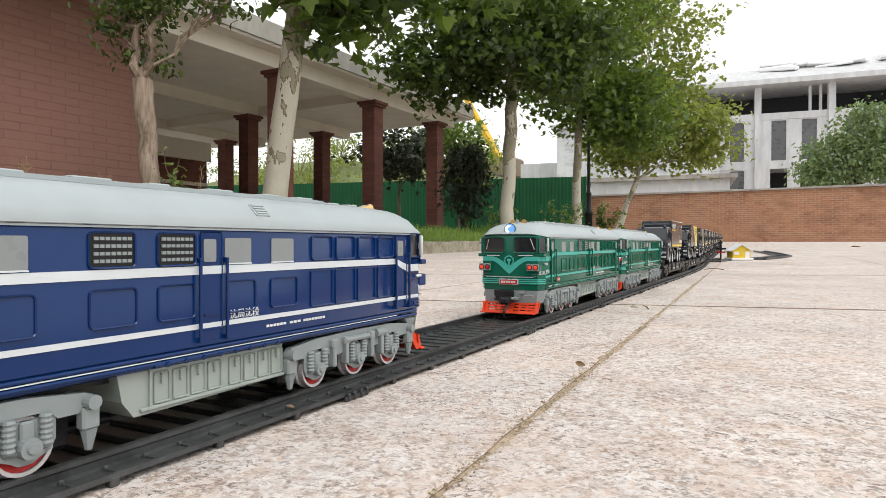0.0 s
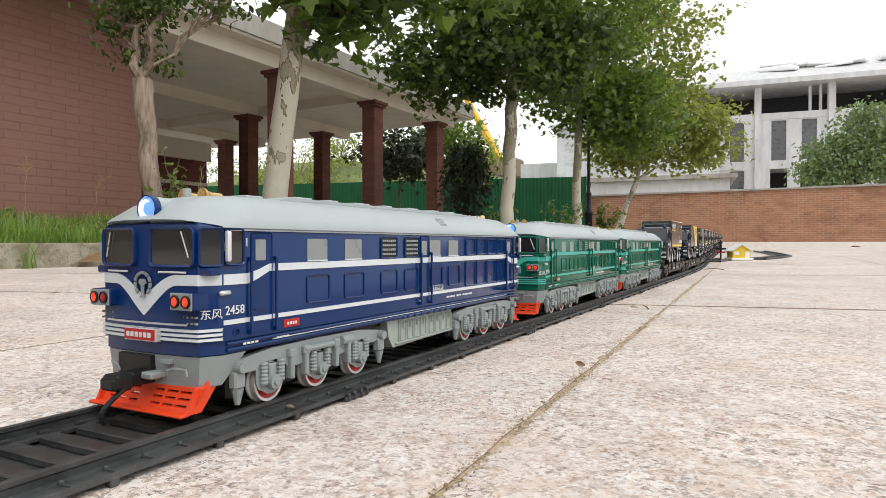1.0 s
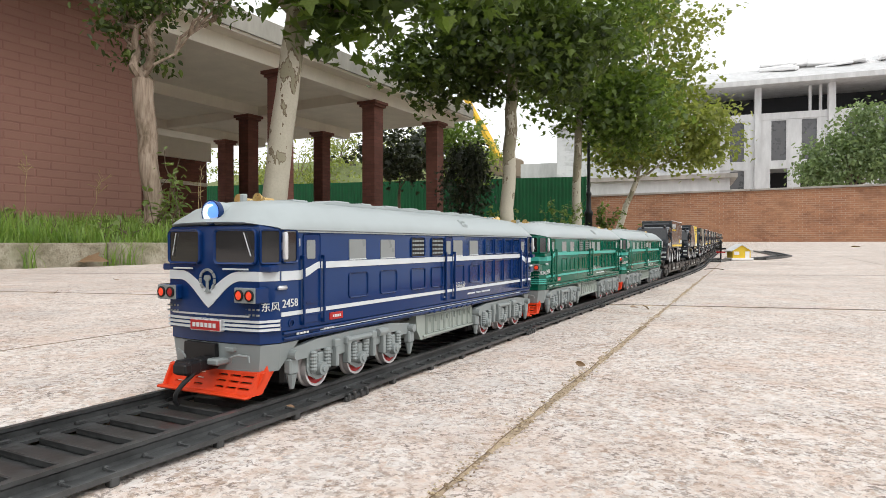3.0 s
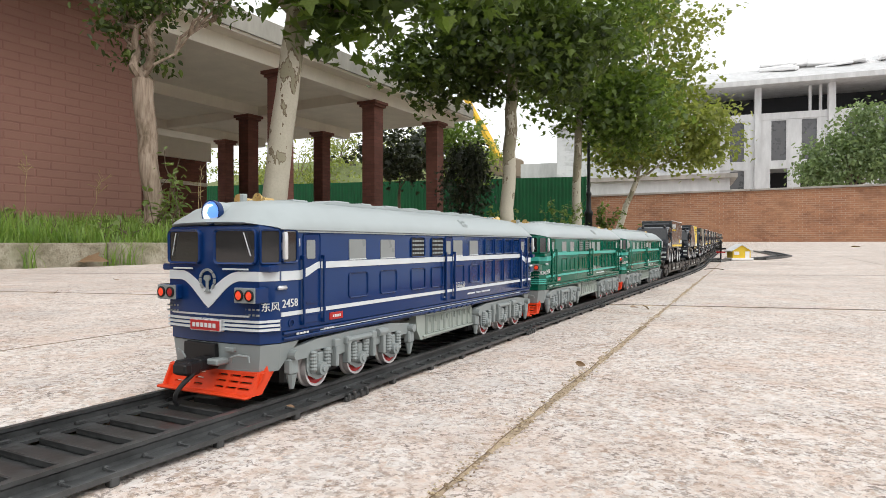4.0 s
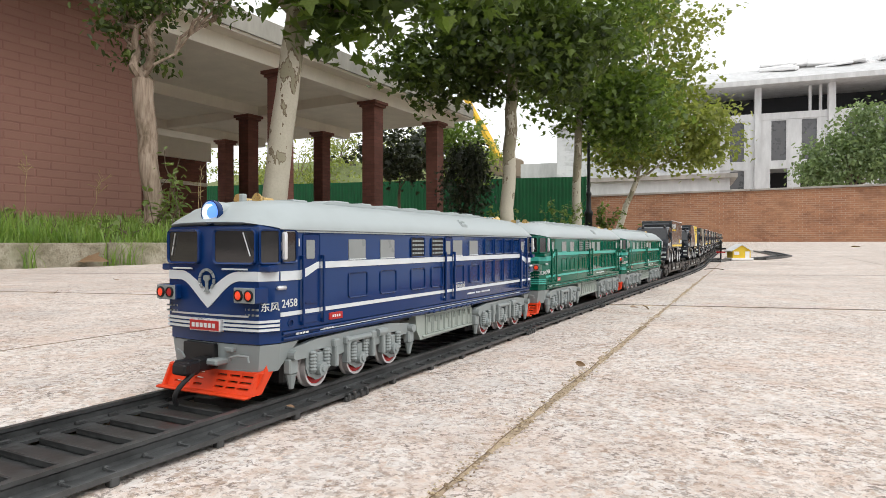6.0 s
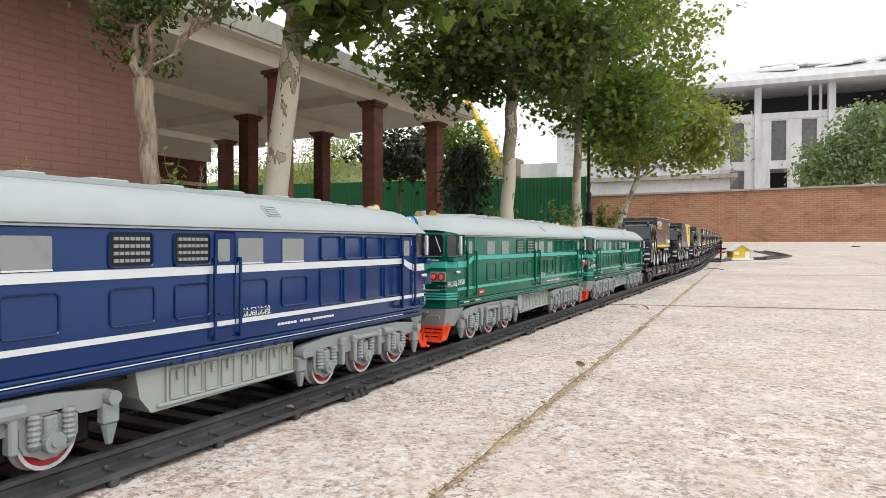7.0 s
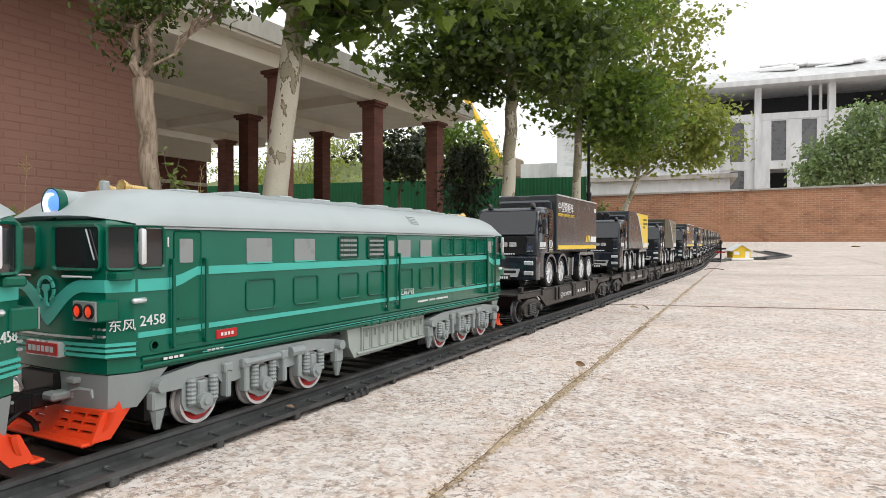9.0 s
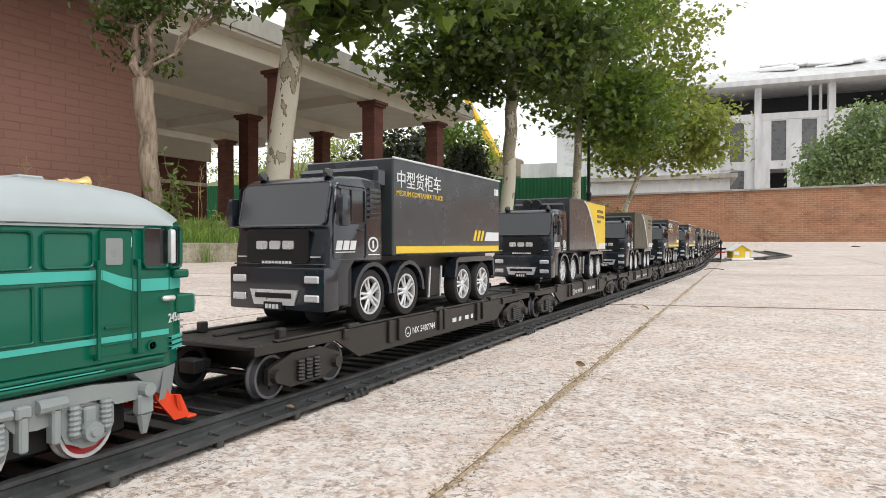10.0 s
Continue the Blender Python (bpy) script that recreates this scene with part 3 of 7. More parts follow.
def make_white_house():
    h = thing("grey_block", pose(-12.9, 36.6, 0, 0, 0, 8.6), "pale grey tiled block behind the trees", "building")
    part("wall", B((0, 9.0, 0, 8, 0, 7.0)), make_coursed_brick("pale_tile", (0.62, 0.63, 0.64), (0.56, 0.57, 0.58), (0.66, 0.66, 0.66), (0.42, 0.42, 0.43), 0.9, 0.3), h, "pale grey tiled wall")
    part("roof", B((-0.3, 9.3, -0.3, 8.3, 7.002, 7.25)), CONCRETE, h)
    part("lean_to", B((-2.6, -0.02, 1.5, 6, 0, 5.2)), CONCRETE, h, "lower grey annexe")
    low = thing("long_shed", pose(-9.0, 30.5, 0, 0, 0, 8.6), "long low white-walled shed beyond the boundary wall", "shed")
    part("wall", B((0, 6.2, 0, 4, 0, 3.1)), CONCRETE, low, "white wall")
    part("roof", B((-0.3, 6.5, -0.3, 4.3, 3.102, 3.3)), COPING, low)
    return h


make_white_house()


def make_hill():
    vs, fs = [], []
    nx, ny = 40, 14
    for j in range(ny):
        for i in range(nx):
            x, y = -75 + i * 1.75, 27 + j * 3.0
            r = math.exp(-((x + 34) / 26) ** 2) * min(1, j / 3.5)
            vs.append((x, y, 0.15 + 6.6 * r + 0.5 * r * noise.noise(Vector((x * 0.4, y * 0.4, 0)))))
    for j in range(ny - 1):
        for i in range(nx - 1):
            fs.append((j * nx + i, j * nx + i + 1, (j + 1) * nx + i + 1, (j + 1) * nx + i))
    tagged(raw("hillside", vs, fs, HILL, smooth=True), "scrubby yellow-green spoil slope behind the hoarding", "hill", kind="structure")


make_hill()


def make_reflection_walls():
    """Plain unseen walls, added behind and beside the camera to darken reflections."""
    tagged(part("wall_south", B((-14, 21.9, -9.3, -9.0, 0, 4.0)), COPING), "plain grey wall added behind the camera for reflections", "wall", kind="structure")
    tagged(part("wall_east", B((22, 22.3, -9.3, 3.0, 0, 4.5)), COPING), "plain grey wall added out of view for reflections", "wall", kind="structure")


make_reflection_walls()


# ---------------------------------------------------------------- model railway: materials
def gloss_paint(name, c, rough=0.28, shine=0.3, coat=0.08):
    k = Mat(name, rough, 0, c)
    fine, broad = k.noise(900, 3), k.noise(45, 3)
    k.paint(k.mix(k.ramp(broad, (0.35, 0.0), (0.75, 0.35)), c, tuple(min(1, v * 1.25 + 0.004) for v in c)))
    k.gloss(k.ramp(broad, (0.3, max(0.02, rough - 0.06)), (0.7, rough + 0.06)))
    k.bump(fine, 0.05, 0.0002)
    k.b.inputs["Specular IOR Level"].default_value = shine
    if rough < 0.35:
        k.b.inputs["Coat Weight"].default_value, k.b.inputs["Coat Roughness"].default_value = coat, 0.05
    return k.m


BLUE = gloss_paint("blue_gloss_plastic", (0.003, 0.026, 0.115), 0.18)
GREEN = gloss_paint("green_gloss_plastic", (0.001, 0.1, 0.06), 0.2)
GREEN_DARK = gloss_paint("dark_green_plastic", (0.004, 0.05, 0.032))
WHITE_TRIM = gloss_paint("white_trim", (0.62, 0.66, 0.68), 0.4)
MINT = gloss_paint("mint_trim", (0.06, 0.42, 0.35), 0.4)
ROOF_GREY = gloss_paint("pale_grey_roof", (0.36, 0.4, 0.405), 0.4)
FRAME_GREY = gloss_paint("grey_frame_plastic", (0.25, 0.28, 0.28), 0.38)
TANK_GREY = gloss_paint("grey_green_tank", (0.33, 0.37, 0.34), 0.45)
ORANGE = gloss_paint("orange_red_plastic", (0.72, 0.06, 0.015), 0.4)
RED = gloss_paint("red_plastic", (0.42, 0.02, 0.02), 0.45)
TYRE_WHITE = plain("white_rim", (0.55, 0.52, 0.52), 0.4, scale=200)
BLACK_P = gloss_paint("black_plastic", (0.012, 0.012, 0.013), 0.38)
TRACK_P = plain("dusty_black_plastic", (0.042, 0.044, 0.0445), 0.38, vary=0.8, scale=260, bump=0.3, dist=0.0004)
# wagon wheel rims paler than the discs, their edge highlight painted in
LIT_RIM = plain("highlit_black_rim", (0.09, 0.09, 0.1), 0.35, vary=0.6, scale=220)
WAGON_P = plain("brown_black_plastic", (0.022, 0.02, 0.017), 0.42, vary=0.3, scale=180, bump=0.2, dist=0.0003)
GLASS = gloss_paint("tinted_windscreen", (0.017, 0.018, 0.02), 0.05, 0.6, 0.4)
PANE_GREY = gloss_paint("grey_pane", (0.24, 0.26, 0.26), 0.3)
SILVER = plain("silver_plastic", (0.72, 0.74, 0.76), 0.3, 0.6, scale=25, vary=0.05)
GOLD = plain("gold_plastic", (0.72, 0.5, 0.2), 0.28, 0.85, scale=300, vary=0.06)
LENS_BLUE = glowing("lit_headlamp", (0.12, 0.3, 0.95), 0.55)
LENS_WHITE = glowing("headlamp_core", (0.8, 0.9, 1.0), 1.6)
LENS_RED = glowing("lit_marker_lamp", (0.8, 0.06, 0.02), 0.3)
LETTER = plain("white_print", (0.7, 0.72, 0.72), 0.5, scale=200)
TRUCK_P = gloss_paint("charcoal_plastic", (0.015, 0.02, 0.027), 0.16, 0.6, 0.35)
BOX_P = gloss_paint("charcoal_box", (0.042, 0.05, 0.055), 0.24, 0.6, 0.25)
BOX_OLIVE = gloss_paint("dark_olive_box", (0.06, 0.06, 0.04), 0.4)
BOX_SAND = gloss_paint("sand_box", (0.2, 0.175, 0.12), 0.4)
YELLOW_P = gloss_paint("yellow_print", (0.75, 0.53, 0.05), 0.4)
TYRE = plain("black_tyre", (0.014, 0.014, 0.015), 0.75, scale=300)


def words(text, size, m, material, parent, name="lettering", label="", depth=0.0002):
    """Writing in the built-in font, turned into a mesh; reads along local x, its top along local y."""
    cu = bpy.data.curves.new(name, "FONT")
    cu.body, cu.size, cu.extrude, cu.align_x, cu.resolution_u = text, size, depth, "LEFT", 2
    tmp = bpy.data.objects.new(name, cu)
    scene.collection.objects.link(tmp)
    bpy.context.view_layer.update()
    me = bpy.data.meshes.new_from_object(tmp.evaluated_get(bpy.context.evaluated_depsgraph_get()))
    bpy.data.objects.remove(tmp)
    me.materials.clear()
    me.materials.append(material)
    ob = new(name, me)
    ob.parent, ob.matrix_basis = parent, m
    return tagged(ob, label)


def ring_frame(bm, w, h, t, depth, m, r=0.0012):
    """A raised rounded frame with its lower left corner at m."""
    def loop(o):
        rr = max(r + o, 0.0004)
        pts = []
        for cx, cy, a0 in ((w + o - rr, h + o - rr, 0), (-o + rr, h + o - rr, 90), (-o + rr, -o + rr, 180), (w + o - rr, -o + rr, 270)):
            for k in range(4):
                a = radians(a0 + 30 * k)
                pts.append((cx + rr * math.cos(a), cy + rr * math.sin(a)))
        return pts
    outer, inner = loop(t), loop(0)
    n = len(outer)
    vo = [[bm.verts.new(m @ Vector((x, y, z))) for x, y in pts] for pts, z in ((outer, 0), (outer, depth * 0.7), ([(a * 0.7 + b * 0.3, c * 0.7 + d * 0.3) for (a, c), (b, d) in zip(outer, inner)], depth), (inner, depth * 0.6), (inner, -0.0005))]
    for a, b in zip(vo, vo[1:]):
        for i in range(n):
            j = (i + 1) % n
            bm.faces.new((a[i], a[j], b[j], b[i]))
    return bm


def round_panel(bm, w, h, depth, m, r=0.0012):
    pts = []
    for cx, cy, a0 in ((w - r, h - r, 0), (r, h - r, 90), (r, r, 180), (w - r, r, 270)):
        for k in range(4):
            a = radians(a0 + 30 * k)
            pts.append((cx + r * math.cos(a), cy + r * math.sin(a)))
    return prism(bm, pts, m, depth)


def tube(bm, pts, r, n=8):
    """One bent bar of even thickness through pts."""
    pts = [Vector(p) for p in pts]
    rings, ax = [], Vector((0.9, 0.31, 0.17))
    for i, p in enumerate(pts):
        d = (pts[min(i + 1, len(pts) - 1)] - pts[max(i - 1, 0)]).normalized()
        ax = (ax - d * ax.dot(d)).normalized()
        up = d.cross(ax)
        rings.append([p + ax * (r * math.cos(2 * math.pi * k / n)) + up * (r * math.sin(2 * math.pi * k / n)) for k in range(n)])
    return loft(bm, rings)


# ---------------------------------------------------------------- track
def make_track():
    t = thing("railway_track", pose(0, 0, 0), "black plastic model railway track on the paving", "track")
    # rails follow the bend; one continuous bar each
    for side in (-1, 1):
        bm = bmesh.new()
        rings = []
        s = -0.9
        while s < 8.9:
            m = on_line(s)
            c = side * 0.0415
            rings.append([m @ Vector(p) for p in ((c - 0.0035, 0, 0.004), (c + 0.0035, 0, 0.004), (c + 0.0035, 0, 0.0055), (c + 0.0012, 0, 0.0065), (c + 0.0012, 0, 0.0095),
                                                  (c + 0.0022, 0, 0.0105), (c + 0.0022, 0, 0.0125), (c - 0.0022, 0, 0.0125), (c - 0.0022, 0, 0.0105), (c - 0.0012, 0, 0.0095), (c - 0.0012, 0, 0.0065), (c - 0.0035, 0, 0.0055))])
            s += 0.2
        loft(bm, rings)
        part("rail", bm, TRACK_P, t, "black plastic rail")
        # raised shelf outside the rail, with a lip along its edge
        bm = bmesh.new()
        rings = []
        s = -0.9
        while s < 8.9:
            m = on_line(s)
            a, b = side * 0.0562, side * 0.0315
            rings.append([m @ Vector(p) for p in ((a, 0, 0.0036), (b, 0, 0.0036), (b, 0, 0.0054), (a - side * 0.002, 0, 0.0054), (a - side * 0.0015, 0, 0.0064), (a - side * 0.0002, 0, 0.0062))])
            s += 0.2
        loft(bm, rings)
        part("edge_strip", bm, TRACK_P, t)
    bm = bmesh.new()
    rings = []
    s = -0.9
    while s < 8.9:
        m = on_line(s)
        rings.append([m @ Vector(p) for p in ((-0.0335, 0, 0.0006), (0.0335, 0, 0.0006), (0.0335, 0, 0.0014), (-0.0335, 0, 0.0014))])
        s += 0.2
    loft(bm, rings)
    part("base_web", bm, TRACK_P, t)
    # sleepers: a flat plate between the rails, a thin rib with a knob across each shelf
    bm = bmesh.new()
    box(bm, -0.0325, 0.0325, -0.0055, 0.0055, 0.0015, 0.0056, bevel=0.0006)
    for side in (-1, 1):
        box(bm, side * 0.0368 - 0.0014, side * 0.0368 + 0.0014, -0.003, 0.003, 0.005, 0.0074, bevel=0.0005)
        box(bm, side * 0.0497 - 0.0049, side * 0.0497 + 0.0049, -0.0006, 0.0006, 0.0052, 0.0066, bevel=0.0002)
        box(bm, side * 0.0466 - 0.001, side * 0.0466 + 0.001, -0.0011, 0.0011, 0.0052, 0.0075, bevel=0.0004)
        box(bm, side * 0.0508 - 0.0034, side * 0.0508 + 0.0034, 0.004, 0.0165, 0.0046, 0.0051)
    sleeper = mesh_of("sleeper", bm, TRACK_P)
    s, n = -0.8648, 0
    vs, fs = [], []
    base_v = [v.co.copy() for v in sleeper.vertices]
    base_f = [tuple(p.vertices) for p in sleeper.polygons]
    while s < 8.8:
        m = on_line(s)
        if n < 250:
            ob = new("sleeper", sleeper)
            ob.parent, ob.matrix_basis = t, m
        else:
            k = len(vs)
            vs += [m @ v for v in base_v]
            fs += [tuple(i + k for i in f) for f in base_f]
        n += 1
        s += 0.0206
    tagged(raw("sleepers", vs, fs, TRACK_P, t), "far sleepers", kind="stuff")
    # section joints with clips at the outer edge
    s = -0.716
    while s < 4:
        for side in (-1, 1):
            bm = bmesh.new()
            m = on_line(s)
            for o in (-0.011, -0.004, 0.004, 0.011):
                box(bm, side * 0.0575 - 0.0018, side * 0.0575 + 0.0018, o - 0.0014, o + 0.0014, 0.0006, 0.006, bevel=0.0007, m=m)
            box(bm, side * 0.057 - 0.0012, side * 0.057 + 0.0012, -0.014, 0.014, 0.0008, 0.0036, bevel=0.0006, m=m)
            part("joint_clip", bm, TRACK_P, t)
            for o in (0.052, 0.114, 0.176, 0.238, 0.3):
                bm = bmesh.new()
                box(bm, side * 0.0542 - 0.0022, side * 0.0542 + 0.0022, o - 0.0025, o + 0.0025, 0.0, 0.0048, bevel=0.0006, m=m)
                part("foot", bm, TRACK_P, t)
        s += 0.362
    return t


make_track()

# ---------------------------------------------------------------- diesel locomotives
LOCO = 0.488


def front_y(x):
    """How far the bowed nose falls back, x metres from its middle."""
    a = abs(x)
    return 0.0 if a < 0.004 else 0.0032 * ((a - 0.004) / 0.036) ** 2 if a < 0.04 else 0.0032 + (a - 0.04) * 1.95


def body_outline(inset=0.0, length=LOCO):
    xs = [0.046, 0.0435, 0.04, 0.034, 0.026, 0.017, 0.008, 0.0]
    half = [(x - inset if x > 0.0455 else x * (1 - inset / 0.046), front_y(x) + inset) for x in xs]
    front = half + [(-x, y) for x, y in reversed(half[:-1])]
    return front + [(-x, length - y) for x, y in front]


def make_wheelset(r=0.0125, half=0.0445, rim=None, disc=None, parent=None, y=0.0, z=0.025, name="wheelset"):
    """Axle along x with a flanged wheel at each end."""
    ax = new(name)
    ax.empty_display_size = 0.005
    ax.parent = parent
    ax.matrix_basis = pose(0, y, z)
    bm = bmesh.new()
    cyl(bm, (-half, 0, 0), (half, 0, 0), 0.0022, n=8)
    part("axle", bm, BLACK_P, ax)
    for side in (-1, 1):
        m = Matrix.Translation((side * half, 0, 0)) @ Matrix.Rotation(radians(90 * side), 4, "Y")
        bm = bmesh.new()
        lathe(bm, [(r * 0.86, -0.0005), (r * 0.88, 0.0), (r, 0.0), (r * 1.0, -0.0045), (r * 1.09, -0.0055), (r * 1.09, -0.0068), (r * 0.8, -0.007)], m, 28, False)
        part("rim", bm, rim, ax, smooth=True)
        bm = bmesh.new()
        lathe(bm, [(r * 0.86, -0.006), (r * 0.86, -0.001), (r * 0.55, -0.0022), (r * 0.3, -0.0016), (r * 0.26, -0.0002), (r * 0.05, 0.0)], m, 20)
        for k in range(4):
            a = radians(90 * k)
            cyl(bm, m @ Vector((r * 0.53 * math.cos(a), r * 0.53 * math.sin(a), -0.004)), m @ Vector((r * 0.53 * math.cos(a), r * 0.53 * math.sin(a), -0.0012)), r * 0.12, n=6)
        part("disc", bm, disc, ax, smooth=True)
    return ax


def spring(bm, y, z0, z1, x, r=0.0028):
    turns = 6
    prof = []
    for k in range(turns * 2 + 1):
        prof.append((r if k % 2 else r * 0.78, (z1 - z0) * k / (turns * 2)))
    lathe(bm, prof, Matrix.Translation((x, y, z0)), 10)


def make_bogie(parent, axles, y0, y1):
    mid = (y0 + y1) / 2
    # centre block made large and black in place of the shadow between the wheels
    bogie = part("bogie", B((-0.0335, 0.0335, y0 + 0.005, y1 - 0.005, 0.0165, 0.0424), bevel=0.002), BLACK_P, parent, "black bogie centre block, enlarged to stand in for shade")
    for side in (-1, 1):
        m = on_side(side * 0.0395, 0, 0) if side > 0 else Matrix(((0, 0, -1, -0.0395), (1, 0, 0, 0), (0, 1, 0, 0), (0, 0, 0, 1)))
        bm = bmesh.new()
        a, b, c = axles
        # arched main beam with a drop on either side of every axle
        pts = [(y0, 0.036), (y0 + 0.004, 0.0425), (y0 + 0.03, 0.0455), (mid, 0.0462), (y1 - 0.03, 0.0455), (y1 - 0.004, 0.0425), (y1, 0.036), (y1 - 0.006, 0.034),
               (c + 0.013, 0.034), (c + 0.009, 0.038), (c - 0.009, 0.038), (c - 0.014, 0.032), ((b + c) / 2, 0.031), (b + 0.014, 0.032), (b + 0.009, 0.038), (b - 0.009, 0.038),
               (b - 0.014, 0.032), ((a + b) / 2, 0.031), (a + 0.014, 0.032), (a + 0.009, 0.038), (a - 0.009, 0.038), (a - 0.013, 0.034), (y0 + 0.006, 0.034)]
        prism(bm, pts, m, 0.0045)
        frame_part = part("side_frame", bm, FRAME_GREY, bogie, "grey plastic bogie side frame")
        X = lambda v: side * v
        for k, ay in enumerate(axles):
            bm = bmesh.new()
            cyl(bm, (X(0.040), ay, 0.025), (X(0.048), ay, 0.025), 0.005, 0.0045, 14)
            cyl(bm, (X(0.048), ay, 0.025), (X(0.0492), ay, 0.025), 0.0024, 0.002, 10)
            lo, hi = sorted((X(0.040), X(0.0452)))
            box(bm, lo, hi, ay - 0.0095, ay + 0.0095, 0.0225, 0.0255, bevel=0.001)
            box(bm, lo, hi, ay - 0.003, ay + 0.003, 0.025, 0.036, bevel=0.0008)
            part("axle_box", bm, FRAME_GREY, bogie)
            bm = bmesh.new()
            gm = on_side(0.0421, 0, 0) if side > 0 else Matrix(((0, 0, -1, -0.0421), (1, 0, 0, 0), (0, 1, 0, 0), (0, 0, 0, 1)))
            prism(bm, [(ay - 0.0125, 0.036), (ay - 0.0125, 0.026), (ay - 0.0105, 0.0215), (ay - 0.006, 0.0195), (ay - 0.003, 0.0175), (ay + 0.003, 0.0175), (ay + 0.006, 0.0195), (ay + 0.0105, 0.0215), (ay + 0.0125, 0.026), (ay + 0.0125, 0.036)][::-1], gm, 0.0012)
            part("axle_guard", bm, FRAME_GREY, bogie)
            for o in (-0.0075, 0.0075):
                bm = bmesh.new()
                spring(bm, ay + o, 0.0242, 0.038, X(0.0446), 0.0028)
                part("spring", bm, FRAME_GREY, bogie)
        for ay in (a + 0.0165, c - 0.0165, b - 0.016, b + 0.0165):
            bm = bmesh.new()
            lo, hi = sorted((X(0.0415), X(0.0475)))
            box(bm, lo, hi, ay - 0.0019, ay + 0.0019, 0.0235, 0.0395, bevel=0.0008)
            box(bm, lo, hi, ay - 0.0032, ay + 0.0032, 0.0375, 0.043, bevel=0.0008)
            part("guide", bm, FRAME_GREY, bogie)
        for ay, e in ((y0 + 0.003, -1), (y1 - 0.003, 1)):
            bm = bmesh.new()
            cyl(bm, (X(0.041), ay, 0.0385), (X(0.049), ay, 0.0385), 0.0036, 0.0033, 12)
            box(bm, *sorted((X(0.0405), X(0.0465))), ay - 0.0042, ay + 0.0042, 0.026, 0.036, bevel=0.001)
            cyl(bm, (X(0.0436), ay, 0.026), (X(0.0436), ay, 0.0165), 0.0038, 0.0016, 8)
            part("sand_pipe", bm, FRAME_GREY, bogie)
        bm = bmesh.new()
        cyl(bm, (X(0.046), b - 0.018, 0.0405), (X(0.046), b + 0.012, 0.0405), 0.0021, n=8)
        cyl(bm, (X(0.0452), c - 0.024, 0.0408), (X(0.0452), c - 0.012, 0.0408), 0.0032, n=10)
        part("brake_cylinder", bm, FRAME_GREY, bogie)
    return bogie


